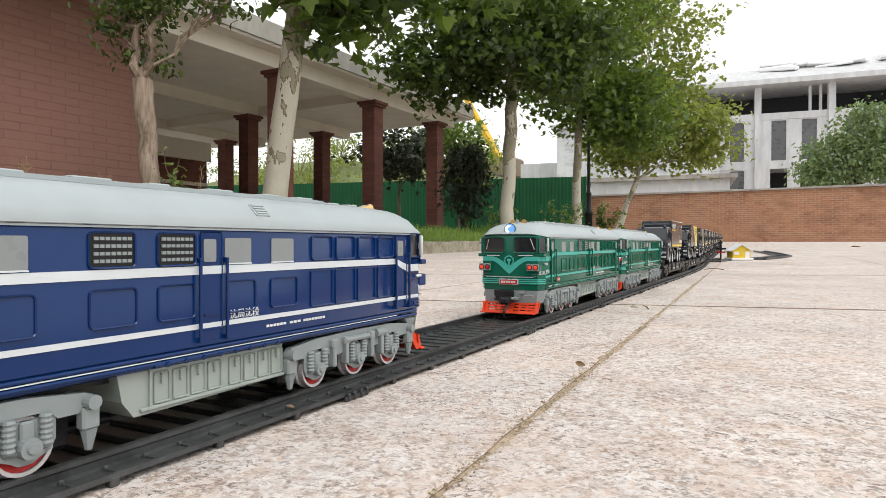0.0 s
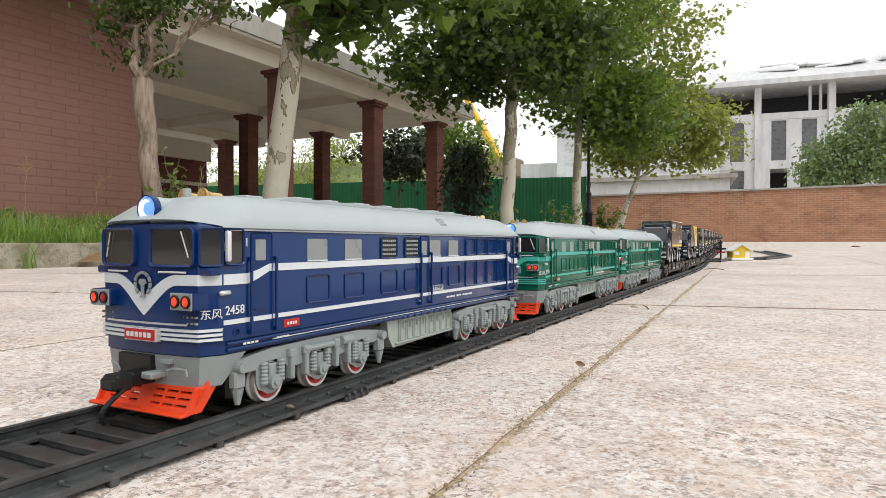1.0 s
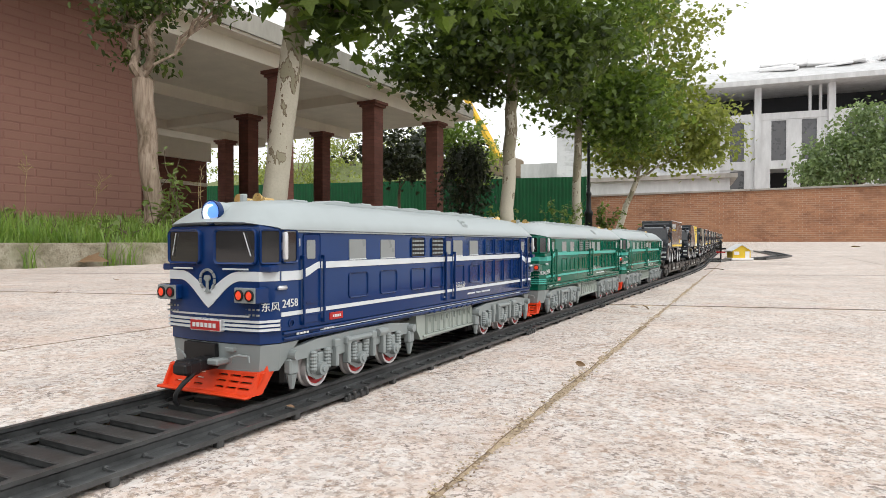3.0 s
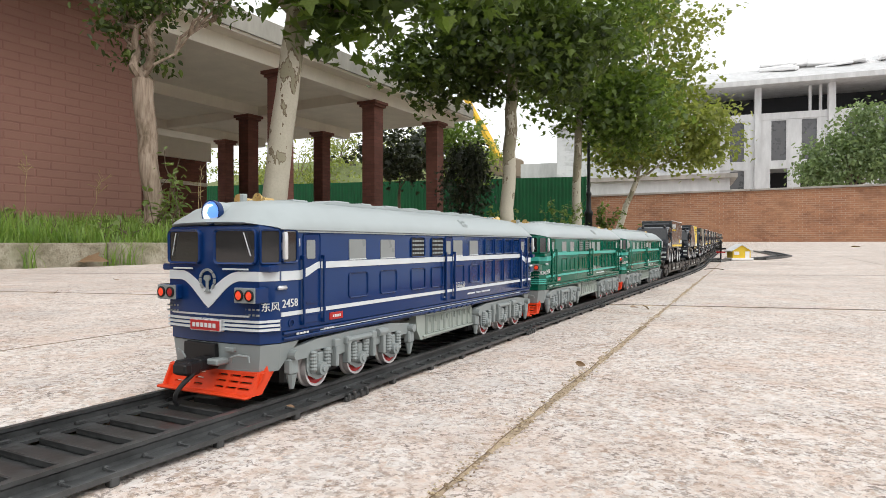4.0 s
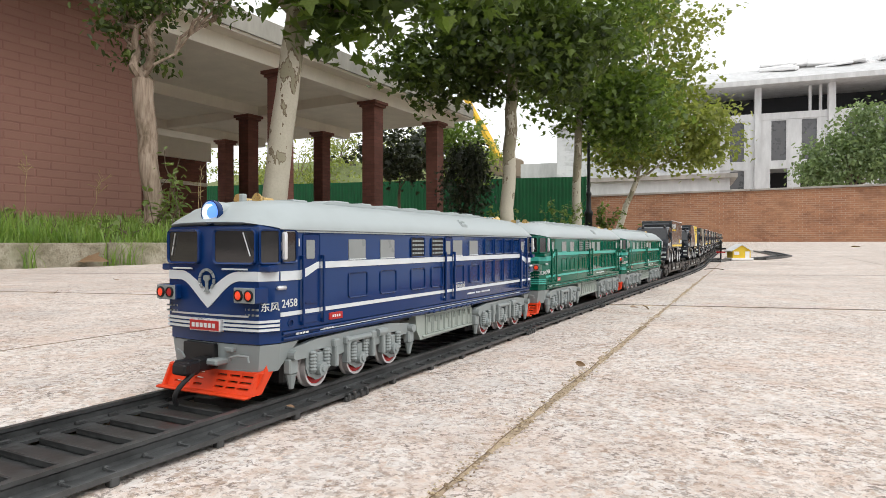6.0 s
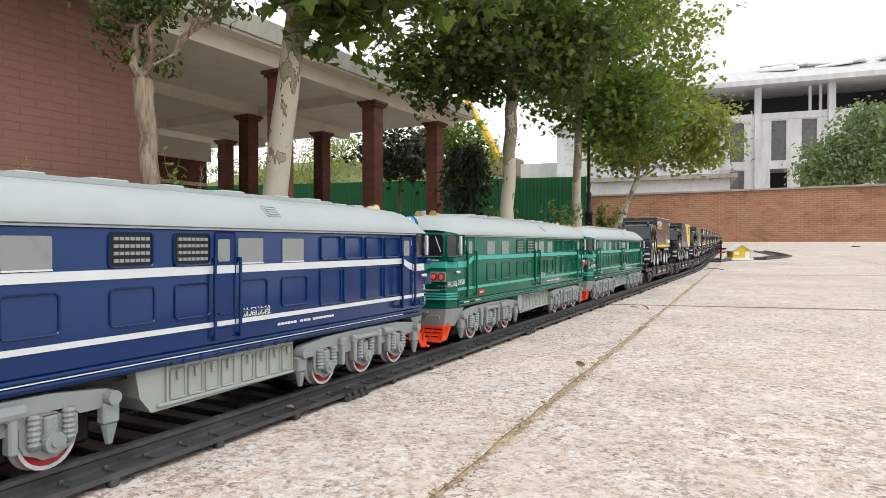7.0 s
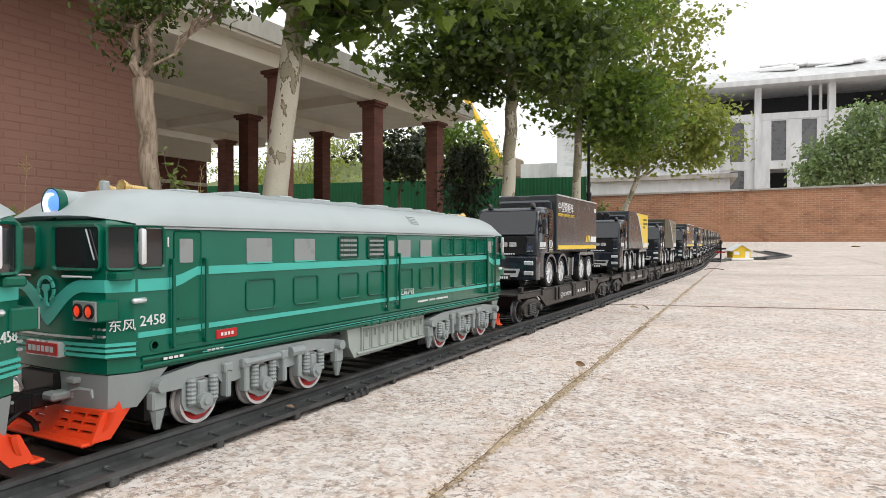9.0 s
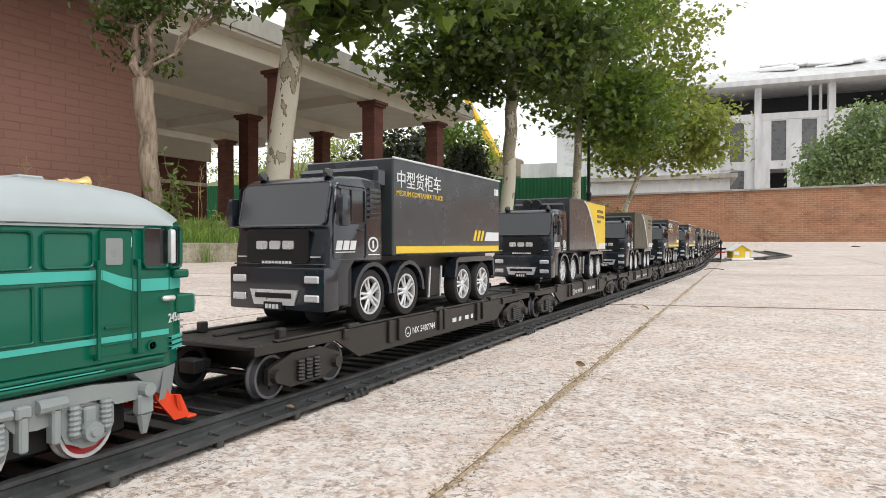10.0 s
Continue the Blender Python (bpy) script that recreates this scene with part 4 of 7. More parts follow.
def make_nose(loco, e, paint, trim, dark, name_plate):
    """The cab front; e places it (turned about for the rear end)."""
    def put(nm, bm, mat, label="", smooth=False, parent=loco):
        return part(nm, bm, mat, parent, label, smooth, at=e if parent is loco else None)

    # windscreens, quarter windows
    for side in (-1, 1):
        x0, x1 = (0.0075, 0.0375)
        pa, pb = Vector((side * x0, front_y(x0), 0)), Vector((side * x1, front_y(x1), 0))
        if side < 0:
            pa, pb = pb, pa
        d = (pb - pa)
        w = d.length
        d.normalize()
        m = Matrix(((d.x, 0, d.y, pa.x), (d.y, 0, -d.x, pa.y), (0, 1, 0, 0.0985), (0, 0, 0, 1)))
        bm = bmesh.new()
        round_panel(bm, w, 0.0195, 0.0013, m, 0.002)
        pane = put("windscreen", bm, GLASS, "dark tinted windscreen")
        bm = bmesh.new()
        ring_frame(bm, w, 0.0195, 0.0016, 0.0026, m, 0.002)
        part("window_frame", bm, paint, pane)
        bm = bmesh.new()
        q = m @ Vector((w * (0.25 if side < 0 else 0.75), 0.0185, 0.0022))
        cyl(bm, q, m @ Vector((w * 0.12 if side < 0 else w * 0.93, 0.004, 0.0022)), 0.0004, n=6)
        part("wiper", bm, SILVER, pane)
        # corner light between front and side
        pa, pb = Vector((side * 0.0405, front_y(0.0405), 0)), Vector((side * 0.0463, 0.0148, 0))
        if side < 0:
            pa, pb = pb, pa
        d = (pb - pa)
        w2 = d.length
        d.normalize()
        m = Matrix(((d.x, 0, d.y, pa.x), (d.y, 0, -d.x, pa.y), (0, 1, 0, 0.0985), (0, 0, 0, 1)))
        bm = bmesh.new()
        round_panel(bm, w2, 0.0195, 0.0005, m, 0.0012)
        qp = put("quarter_window", bm, GLASS, "dark slanting quarter window")
        bm = bmesh.new()
        ring_frame(bm, w2 - 0.001, 0.0195, 0.0014, 0.0018, m, 0.0012)
        part("window_frame", bm, paint, qp)
        # ledge under the corner and small white bar under the windscreen
        put("ledge", B((*sorted((side * 0.0395, side * 0.0482)), 0.0035, 0.0125, 0.0925, 0.0968), bevel=0.0009), paint)
        bm = bmesh.new()
        cyl(bm, (side * 0.0135, front_y(0.0135) - 0.0014, 0.0942), (side * 0.033, front_y(0.033) - 0.0014, 0.0942), 0.0006, n=6)
        put("grab_bar", bm, WHITE_TRIM, "thin white grab bar")
        # twin marker lamps in a box
        h = put("lamp_box", B((*sorted((side * 0.026, side * 0.0435)), -0.0035, 0.008, 0.0735, 0.0835), bevel=0.0008), paint, "marker lamp housing")
        part("bezel", B((*sorted((side * 0.0262, side * 0.0433)), -0.0042, -0.0034, 0.0738, 0.0832), bevel=0.0003), FRAME_GREY, h, "grey lamp bezel")
        for k, ox in enumerate((0.0305, 0.039)):
            bm = bmesh.new()
            lathe(bm, [(0.0027, 0.0), (0.0027, 0.0006), (0.0019, 0.0011), (0.0006, 0.0013)], on_front(side * ox, -0.0042, 0.0785), 16)
            lens = bm
            part("lamp_lens", lens, LENS_RED if (k == 1 or side > 0) else RED, h, "orange-red marker lamp", True)
            bm = bmesh.new()
            lathe(bm, [(0.0036, 0.0), (0.0036, 0.0008), (0.0028, 0.0012), (0.0027, 0.0004)], on_front(side * ox, -0.0042, 0.0785), 16, False)
            part("lamp_ring", bm, BLACK_P, h, smooth=True)
        # two rows of unreadable marks beneath
        bm = bmesh.new()
        for r in range(2):
            for k in range(4):
                box(bm, side * 0.035 - 0.006 + k * 0.0032, side * 0.035 - 0.0046 + k * 0.0032, front_y(0.034) - 0.0005, front_y(0.034) + 0.002, 0.0688 - r * 0.0034, 0.0699 - r * 0.0034)
        put("marking", bm, FRAME_GREY, "two rows of small grey marks")
    # the winged stripe with a point in its middle
    bm = bmesh.new()
    n = 60
    rows = []
    for i in range(n + 1):
        x = -0.046 + 0.092 * i / n
        a = abs(x)
        if a > 0.026:
            top, low = 0.0928, 0.0868
        else:
            k = (0.026 - a) / 0.026
            f = 0.55 * k ** 1.25 + 0.45 * k * k * (3 - 2 * k)
            top, low = 0.0928 - 0.0125 * f + 0.0012 * math.sin(k * math.pi), 0.0868 - 0.0175 * f + 0.0012 * math.sin(k * math.pi)
        y = front_y(x) - 0.0005
        rows.append([bm.verts.new((x, y, low)), bm.verts.new((x, y, top)), bm.verts.new((x, y + 0.0015, top)), bm.verts.new((x, y + 0.0015, low))])
    for p, q in zip(rows, rows[1:]):
        for i in range(4):
            bm.faces.new((p[i], q[i], q[(i + 1) % 4], p[(i + 1) % 4]))
    put("winged_stripe", bm, trim, "winged stripe with a point")
    # emblem: broken ring over a rail section
    bm = bmesh.new()
    m = on_front(0, -0.0008, 0.0872)
    for k in range(9):
        a0, a1 = radians(-52 + k * 32), radians(-52 + k * 32 + 26)
        pts = [(0.0072 * math.cos(a0 + (a1 - a0) * j / 4), 0.0072 * math.sin(a0 + (a1 - a0) * j / 4)) for j in range(5)]
        pts += [(0.0056 * math.cos(a1 - (a1 - a0) * j / 4), 0.0056 * math.sin(a1 - (a1 - a0) * j / 4)) for j in range(5)]
        prism(bm, pts, m, 0.0009)
    prism(bm, [(-0.0025, -0.0078), (0.0025, -0.0078), (0.001, -0.006), (0.001, -0.001), (0.003, 0.0005), (0.0022, 0.0028), (-0.0022, 0.0028), (-0.003, 0.0005), (-0.001, -0.001), (-0.001, -0.006)], m, 0.0009)
    put("emblem", bm, FRAME_GREY if trim is WHITE_TRIM else trim, "round emblem")
    # lower trim: thin rail, three lines round the nose, red plate
    bm = bmesh.new()
    tube(bm, [(x, front_y(x) - 0.0016, 0.0652) for x in (-0.034, -0.02, 0.0, 0.02, 0.034)], 0.0006, 6)
    put("grab_bar", bm, SILVER, "thin silver handrail")
    for z in (0.0618, 0.0592, 0.0566):
        bm = bmesh.new()
        prev = None
        for i in range(31):
            x = -0.046 + 0.092 * i / 30
            y = front_y(x) - 0.0009
            cur = [bm.verts.new(v) for v in ((x * 1.02, y, z - 0.0007), (x * 1.02, y, z + 0.0007), (x, y + 0.002, z + 0.0009), (x, y + 0.002, z - 0.0009))]
            if prev:
                for k in range(4):
                    bm.faces.new((prev[k], cur[k], cur[(k + 1) % 4], prev[(k + 1) % 4]))
            prev = cur
        put("trim_line", bm, trim)
    plate = put("name_plate", B((-0.0135, 0.0135, -0.0032, 0.0006, 0.0548, 0.0624), bevel=0.0004), SILVER, "red plate in a silver frame")
    part("plate_face", B((-0.0125, 0.0125, -0.0038, -0.003, 0.0556, 0.0616)), name_plate, plate, "plate with pale marks")
    bm = bmesh.new()
    for k in range(6):
        box(bm, -0.0105 + k * 0.0036, -0.008 + k * 0.0036, -0.004, -0.0036, 0.0572, 0.06)
    part("marking", bm, LETTER, plate)
    # headlamp drum
    drum = bmesh.new()
    m = on_front(0, 0.014, 0.1302)
    lathe(drum, [(0.0068, -0.004), (0.0072, 0.004), (0.0076, 0.0118), (0.0076, 0.0126), (0.0072, 0.0126), (0.007, 0.0095)], m, 24)
    d = put("headlamp", drum, ROOF_GREY, "round headlamp drum", True)
    bm = bmesh.new()
    lathe(bm, [(0.007, 0.0098), (0.0068, 0.011), (0.0042, 0.0124), (0.0008, 0.013)], m, 22)
    part("lens", bm, LENS_BLUE, d, "lit blue-white headlamp lens", True)
    bm = bmesh.new()
    for i in range(13):
        a0, a1 = radians(70 + i * 17), radians(87 + i * 17)
        w0, w1 = (0.0003 + 0.0013 * math.sin(math.pi * (i + j) / 13) for j in (0, 1))
        prism(bm, [((0.0046 - w0) * math.cos(a0), (0.0046 - w0) * math.sin(a0)), ((0.0046 + w0) * math.cos(a0), (0.0046 + w0) * math.sin(a0)),
                   ((0.0046 + w1) * math.cos(a1), (0.0046 + w1) * math.sin(a1)), ((0.0046 - w1) * math.cos(a1), (0.0046 - w1) * math.sin(a1))], m @ Matrix.Translation((0, 0, 0.0118)), 0.0012)
    bmesh.ops.remove_doubles(bm, verts=bm.verts, dist=0.00005)
    part("bulb", bm, LENS_WHITE, d, "bright bulb", True)
    bm = bmesh.new()
    lathe(bm, [(0.0077, 0.0085), (0.0081, 0.0118), (0.0079, 0.0128), (0.0073, 0.0128)], m, 24, False)
    part("bezel", bm, paint, d, "painted rim", True)
    # grey apron, orange plough with slots, coupler, hose
    bm = bmesh.new()
    up = [(x * 0.97, y + 0.002, 0.047) for x, y in body_outline()[:15]]
    pts_t = [Vector(p) for p in up] + [Vector((-0.0445, 0.034, 0.047)), Vector((0.0445, 0.034, 0.047))]
    pts_b = [Vector((p.x * 0.94, p.y + 0.001, 0.0298)) for p in pts_t[:15]] + [Vector((-0.04, 0.014, 0.031)), Vector((0.04, 0.014, 0.031))]
    loft(bm, [pts_b, pts_t])
    apron = put("apron", bm, FRAME_GREY, "grey buffer beam apron")
    # raised black panel; its colour gives the shade of an open gap
    part("coupler_pocket", B((-0.022, 0.006, -0.0012, 0.004, 0.033, 0.0466), bevel=0.0006), BLACK_P, apron, "black panel standing in for the dark gap behind the coupler")
    part("step_bracket", B((0.014, 0.021, -0.0005, 0.004, 0.0425, 0.045), bevel=0.0004), FRAME_GREY, apron)
    part("valve_box", B((0.0, 0.014, -0.0065, 0.004, 0.034, 0.038), bevel=0.001), FRAME_GREY, apron)
    for way in ([(0.02, -0.001, 0.036), (0.0215, -0.002, 0.0395), (0.027, -0.0015, 0.041), (0.034, 0.0, 0.0405), (0.0345, 0.0, 0.037)], [(-0.02, -0.001, 0.036), (-0.022, -0.002, 0.0395), (-0.027, -0.0015, 0.041)]):
        bm = bmesh.new()
        limb_pts = [Vector(q) for q in way]
        tube(bm, limb_pts, 0.0008, 6)
        part("pipe", bm, FRAME_GREY, apron)
    plough = new("plough")
    plough.parent, plough.matrix_basis = loco, e
    plough["label"] = "orange-red slotted plough"
    def pz(z):
        return (0.03 - z) / 0.014
    def row(z, x):
        k = pz(z)
        return Vector((x * (1.0 - 0.1 * k), front_y(x * 0.9) * 0.6 - 0.0062 * k ** 1.4 + 0.003, z))
    bands = [(0.03, 0.0278), (0.0262, 0.0242), (0.0227, 0.0207), (0.0192, 0.017)]
    bm = bmesh.new()
    def slab(z1, z0, xa, xb):
        k = 6
        for i in range(k):
            a, b = xa + (xb - xa) * i / k, xa + (xb - xa) * (i + 1) / k
            q = [row(z1, a), row(z1, b), row(z0, b), row(z0, a)]
            f = [bm.verts.new(v) for v in q] + [bm.verts.new(v + Vector((0, 0.0022, 0.0004))) for v in q]
            for idx in ((0, 1, 2, 3), (7, 6, 5, 4), (0, 4, 5, 1), (2, 6, 7, 3), (1, 5, 6, 2), (0, 3, 7, 4)):
                bm.faces.new([f[i2] for i2 in idx])
    for z1, z0 in bands:
        slab(z1, z0, -0.042, 0.042)
    for (z1, z0), (z3, z2) in zip(bands, bands[1:]):
        for xa, xb in ((-0.042, -0.034), (-0.018, -0.014), (-0.006, 0.006), (0.014, 0.0165), (0.025, 0.0265), (0.036, 0.042)):
            slab(z0, z3, xa, xb)
    box(bm, -0.0405, 0.0385, -0.0078, -0.0015, 0.0156, 0.0174, bevel=0.0007)
    part("blade", bm, ORANGE, plough)
    for side in (-1, 1):
        bm = bmesh.new()
        prism(bm, [(0.015, 0.044), (0.024, 0.044), (0.017, 0.03), (0.006, 0.0168), (-0.004, 0.0168), (0.002, 0.0296), (0.009, 0.031)], on_side(side * 0.0382 - 0.001, 0, 0), 0.002)
        part("cheek", bm, ORANGE, plough)
    c = bmesh.new()
    box(c, -0.0055, 0.0055, -0.012, 0.006, 0.0305, 0.0385, bevel=0.0012)
    box(c, -0.0072, 0.0072, -0.022, -0.0115, 0.0295, 0.0385, bevel=0.0016)
    box(c, -0.0035, 0.008, -0.0255, -0.0195, 0.0308, 0.0375, bevel=0.0012)
    cp = put("coupler", c, BLACK_P, "black knuckle coupler")
    bm = bmesh.new()
    pts = []
    for i in range(9):
        k = i / 8
        pts.append((0.006 - 0.003 * k, -0.017 - 0.012 * math.sin(k * 2.2), 0.031 - 0.0175 * k))
    tube(bm, pts, 0.0015, 8)
    part("air_hose", bm, BLACK_P, cp, "black air hose")


def make_loco(paint, trim, dark, plate, label):
    loco = thing("diesel_locomotive", Matrix.Identity(4), label, "locomotive", "locomotives of the train")
    out = body_outline()
    bm = bmesh.new()
    rings = []
    for z, k in ((0.047, 0.0022), (0.0478, 0.0012), (0.0545, 0.0012), (0.055, 0.0), (0.1195, 0.0), (0.1215, 0.0012)):
        rings.append([Vector((x * (1 - k / 0.046), y + (k if y < 0.2 else -k), z)) for x, y in out])
    loft(bm, rings)
    body = part("body", bm, paint, loco, "glossy painted car body", True)
    # roof: flat crown with falling edges, drooping at both ends
    bm = bmesh.new()
    prof = [(0.0478, 0.1192), (0.0474, 0.1222), (0.0445, 0.1262), (0.036, 0.1345), (0.029, 0.1382), (0.017, 0.1402), (0.0, 0.1408)]
    prof = prof + [(-x, z) for x, z in reversed(prof[:-1])]
    rings = []
    for y, drop, inset in ((0.0, 0.78, 0.62), (0.0025, 0.66, 0.45), (0.007, 0.46, 0.22), (0.014, 0.26, 0.06), (0.024, 0.12, 0.0), (0.038, 0.03, 0.0), (0.055, 0.0, 0.0)):
        rings.append((y, drop, inset))
    rings = rings + [(LOCO - y, d, i) for y, d, i in reversed(rings)]
    pts = []
    for y, drop, inset in rings:
        ring = []
        for x, z in prof:
            a = abs(x)
            fy = front_y(min(a, 0.046)) if (y < 0.03 or y > LOCO - 0.03) else 0
            yy = y + fy * max(0, 1 - y / 0.03) if y < 0.2 else y - fy * max(0, 1 - (LOCO - y) / 0.03)
            ring.append(Vector((x, yy - (0.0012 if y < 0.004 else -0.0012 if y > LOCO - 0.004 else 0), z - (z - 0.1192) * drop)))
        pts.append(ring + [Vector((-0.0478 * 0.98, ring[-1].y, 0.1188)), Vector((0.0478 * 0.98, ring[0].y, 0.1188))])
    loft(bm, pts)
    roof = part("roof", bm, ROOF_GREY, loco, "pale grey moulded roof", True)
    bm = bmesh.new()
    prism(bm, [(0.09, 0.1398), (0.097, 0.1422), (0.375, 0.1422), (0.382, 0.1398)], on_side(-0.02, 0, 0), 0.04)
    part("roof_walk", bm, ROOF_GREY, roof)
    for y, w in ((0.075, 0.016), (0.125, 0.02), (0.16, 0.014), (0.2, 0.022), (0.24, 0.014), (0.285, 0.02), (0.33, 0.016), (0.365, 0.018), (0.4, 0.014), (0.425, 0.012)):
        z = 0.142 if 0.09 < y < 0.378 else 0.14
        part("hatch", B((-0.012, 0.012, y - w / 2, y + w / 2, z, z + 0.0022), bevel=0.0007), ROOF_GREY, roof)
    for y, e in ((0.03, 1), (LOCO - 0.03, -1)):
        bm = bmesh.new()
        box(bm, -0.002, 0.002, y - 0.002, y + 0.002, 0.136, 0.144, bevel=0.0006)
        part("roof_post", bm, ROOF_GREY, roof)
        for dx in (-0.0085, 0.0085):
            bm = bmesh.new()
            lathe(bm, [(0.0014, 0.0), (0.0018, 0.008), (0.0026, 0.0115), (0.0042, 0.0145), (0.0042, 0.0152)], Matrix.Translation((dx, y + 0.012 * e + 0.007 * e, 0.1405)) @ Matrix.Rotation(radians(90 * e), 4, "X"), 12)
            box(bm, dx - 0.001, dx + 0.001, y + 0.012 * e - 0.001, y + 0.012 * e + 0.001, 0.136, 0.1405)
            part("horn", bm, GOLD, roof, "gold air horn", True)
    for side in (1, -1):
        bm = bmesh.new()
        m = Matrix.Translation((side * 0.0403, 0.288, 0.1304)) @ Matrix.Rotation(side * radians(44), 4, "Y")
        box(bm, -0.005, 0.005, -0.006, 0.006, -0.0004, 0.0007, bevel=0.0004, m=m)
        for k in range(4):
            box(bm, -0.004 + k * 0.0022, -0.0028 + k * 0.0022, -0.005, 0.005, 0.0006, 0.0013, m=m)
        part("roof_grille", bm, ROOF_GREY, roof)

    def S(side, x=0.046):
        return on_side(x, 0, 0) if side > 0 else Matrix(((0, 0, -1, -x), (1, 0, 0, 0), (0, 1, 0, 0), (0, 0, 0, 1)))

    for side in (1, -1):
        m = S(side)
        T = lambda y, z, o=0.0: m @ Matrix.Translation((y, z, o))
        # stripes
        for z0, z1 in ((0.0935, 0.098), (0.0642, 0.0669)):
            bm = bmesh.new()
            e = 0.0515 if z0 > 0.08 else 0.0155
            prism(bm, [(e, z0), (LOCO - e, z0), (LOCO - e, z1), (e, z1)], T(0, 0, -0.0005), 0.0011)
            part("stripe", bm, trim, body, "painted waist stripe")
        for e0, e1 in ((0.0155, 0.0335), (LOCO - 0.0335, LOCO - 0.0155)):
            bm = bmesh.new()
            prism(bm, [(e0, 0.0868), (e1, 0.0868), (e1, 0.0928), (e0, 0.0928)], T(0, 0, -0.0005), 0.0011)
            part("stripe", bm, trim, body, "painted cab stripe")
        for e0, e1 in ((0.0337, 0.0513), (LOCO - 0.0337, LOCO - 0.0513)):
            bm = bmesh.new()
            mid = e0 + (e1 - e0) * 0.45
            pts = [(e0, 0.0868), (mid, 0.0893), (e1, 0.0935), (e1, 0.098), (mid, 0.0946), (e0, 0.0928)]
            prism(bm, pts if e1 > e0 else pts[::-1], T(0, 0, -0.0005), 0.0012)
            part("stripe", bm, trim, body, "stripe stepping down across the door")
        # eave line and skirt ribs
        bm = bmesh.new()
        prism(bm, [(0.02, 0.1176), (LOCO - 0.02, 0.1176), (LOCO - 0.02, 0.1186), (0.02, 0.1186)], T(0, 0, -0.0005), 0.0014)
        part("gutter", bm, ROOF_GREY, body)
        for z in (0.0498, 0.0532):
            bm = bmesh.new()
            cyl(bm, (side * 0.0456, 0.018, z), (side * 0.0456, LOCO - 0.018, z), 0.0011, n=8)
            part("skirt_rib", bm, paint, body)
        bm = bmesh.new()
        prism(bm, [(0.055, 0.0513), (LOCO - 0.05, 0.0513), (LOCO - 0.05, 0.0518), (0.055, 0.0518)], T(0, 0, -0.0005), 0.0009)
        part("skirt_line", bm, trim, body)
        # fixed grey panes
        for y0, y1 in ((0.087, 0.108), (0.1285, 0.149), (0.255, 0.275), (0.292, 0.312)):
            bm = bmesh.new()
            round_panel(bm, y1 - y0, 0.0142, 0.0006, T(y0, 0.0992), 0.0009)
            p = part("window", bm, PANE_GREY, body, "grey window pane")
            bm = bmesh.new()
            box(bm, 0, y1 - y0, -0.0008, 0.0, 0, 0.0011, m=T(y0, 0.0992))
            part("sill", bm, trim, p)
        # louvred openings with rows of studs
        for y0 in (0.1755, 0.2115):
            bm = bmesh.new()
            round_panel(bm, 0.0225, 0.0155, 0.0003, T(y0, 0.0994), 0.0016)
            p = part("louvre", bm, dark, body, "dark louvred opening")
            bm = bmesh.new()
            ring_frame(bm, 0.0225, 0.0155, 0.0009, 0.0014, T(y0, 0.0994), 0.0016)
            part("louvre_frame", bm, paint, p)
            bm = bmesh.new()
            for r in range(4):
                for k in range(7):
                    box(bm, 0.0018 + k * 0.0028, 0.0039 + k * 0.0028, 0.0018 + r * 0.0035, 0.0034 + r * 0.0035, 0.0002, 0.0013, m=T(y0, 0.0994))
            part("louvre_studs", bm, FRAME_GREY, p)
        # framed panels below the stripe
        for y0, y1 in ((0.087, 0.11), (0.1285, 0.1515), (0.176, 0.199), (0.212, 0.2335), (0.2575, 0.278), (0.292, 0.315)):
            bm = bmesh.new()
            ring_frame(bm, y1 - y0, 0.0168, 0.0009, 0.0012, T(y0, 0.0715), 0.0018)
            part("panel_frame", bm, paint, body)
        for y0 in (0.3306, 0.3573, 0.384, 0.4106):
            bm = bmesh.new()
            ring_frame(bm, 0.0212, 0.0148, 0.0009, 0.0012, T(y0, 0.1), 0.0016)
            part("panel_frame", bm, paint, body)
            bm = bmesh.new()
            ring_frame(bm, 0.0222, 0.0225, 0.0009, 0.001, T(y0 - 0.0006, 0.069), 0.0006)
            part("panel_frame", bm, paint, body)
        # doors with tall handrails
        for y0, y1 in ((0.0345, 0.0555), (0.236, 0.2545), (LOCO - 0.0545, LOCO - 0.034)):
            bm = bmesh.new()
            round_panel(bm, y1 - y0 - 0.004, 0.058, 0.0005, T(y0 + 0.002, 0.058), 0.0012)
            door = part("door", bm, paint, body)
            bm = bmesh.new()
            round_panel(bm, 0.0085, 0.0125, 0.0005, T((y0 + y1) / 2 - 0.0055, 0.1002, 0.0005), 0.001)
            part("door_window", bm, PANE_GREY, door, "grey door pane")
            bm = bmesh.new()
            ring_frame(bm, y1 - y0 - 0.0045, 0.053, 0.0006, 0.0011, T(y0 + 0.0023, 0.0635), 0.0016)
            part("door_frame", bm, paint, door)
            bm = bmesh.new()
            box(bm, y0 + 0.004, y1 - 0.004, 0.0708, 0.0716, 0.0003, 0.0016, m=m)
            part("door_rib", bm, paint, door)
            for y in (y0, y1):
                bm = bmesh.new()
                box(bm, y - 0.00085, y + 0.00085, 0.057, 0.1025, 0.0018, 0.0036, bevel=0.0004, m=m)
                box(bm, y - 0.0009, y + 0.0009, 0.057, 0.0595, -0.0004, 0.002, m=m)
                box(bm, y - 0.0009, y + 0.0009, 0.1, 0.1025, -0.0004, 0.002, m=m)
                part("handrail", bm, paint, body, "tall upright handrail")
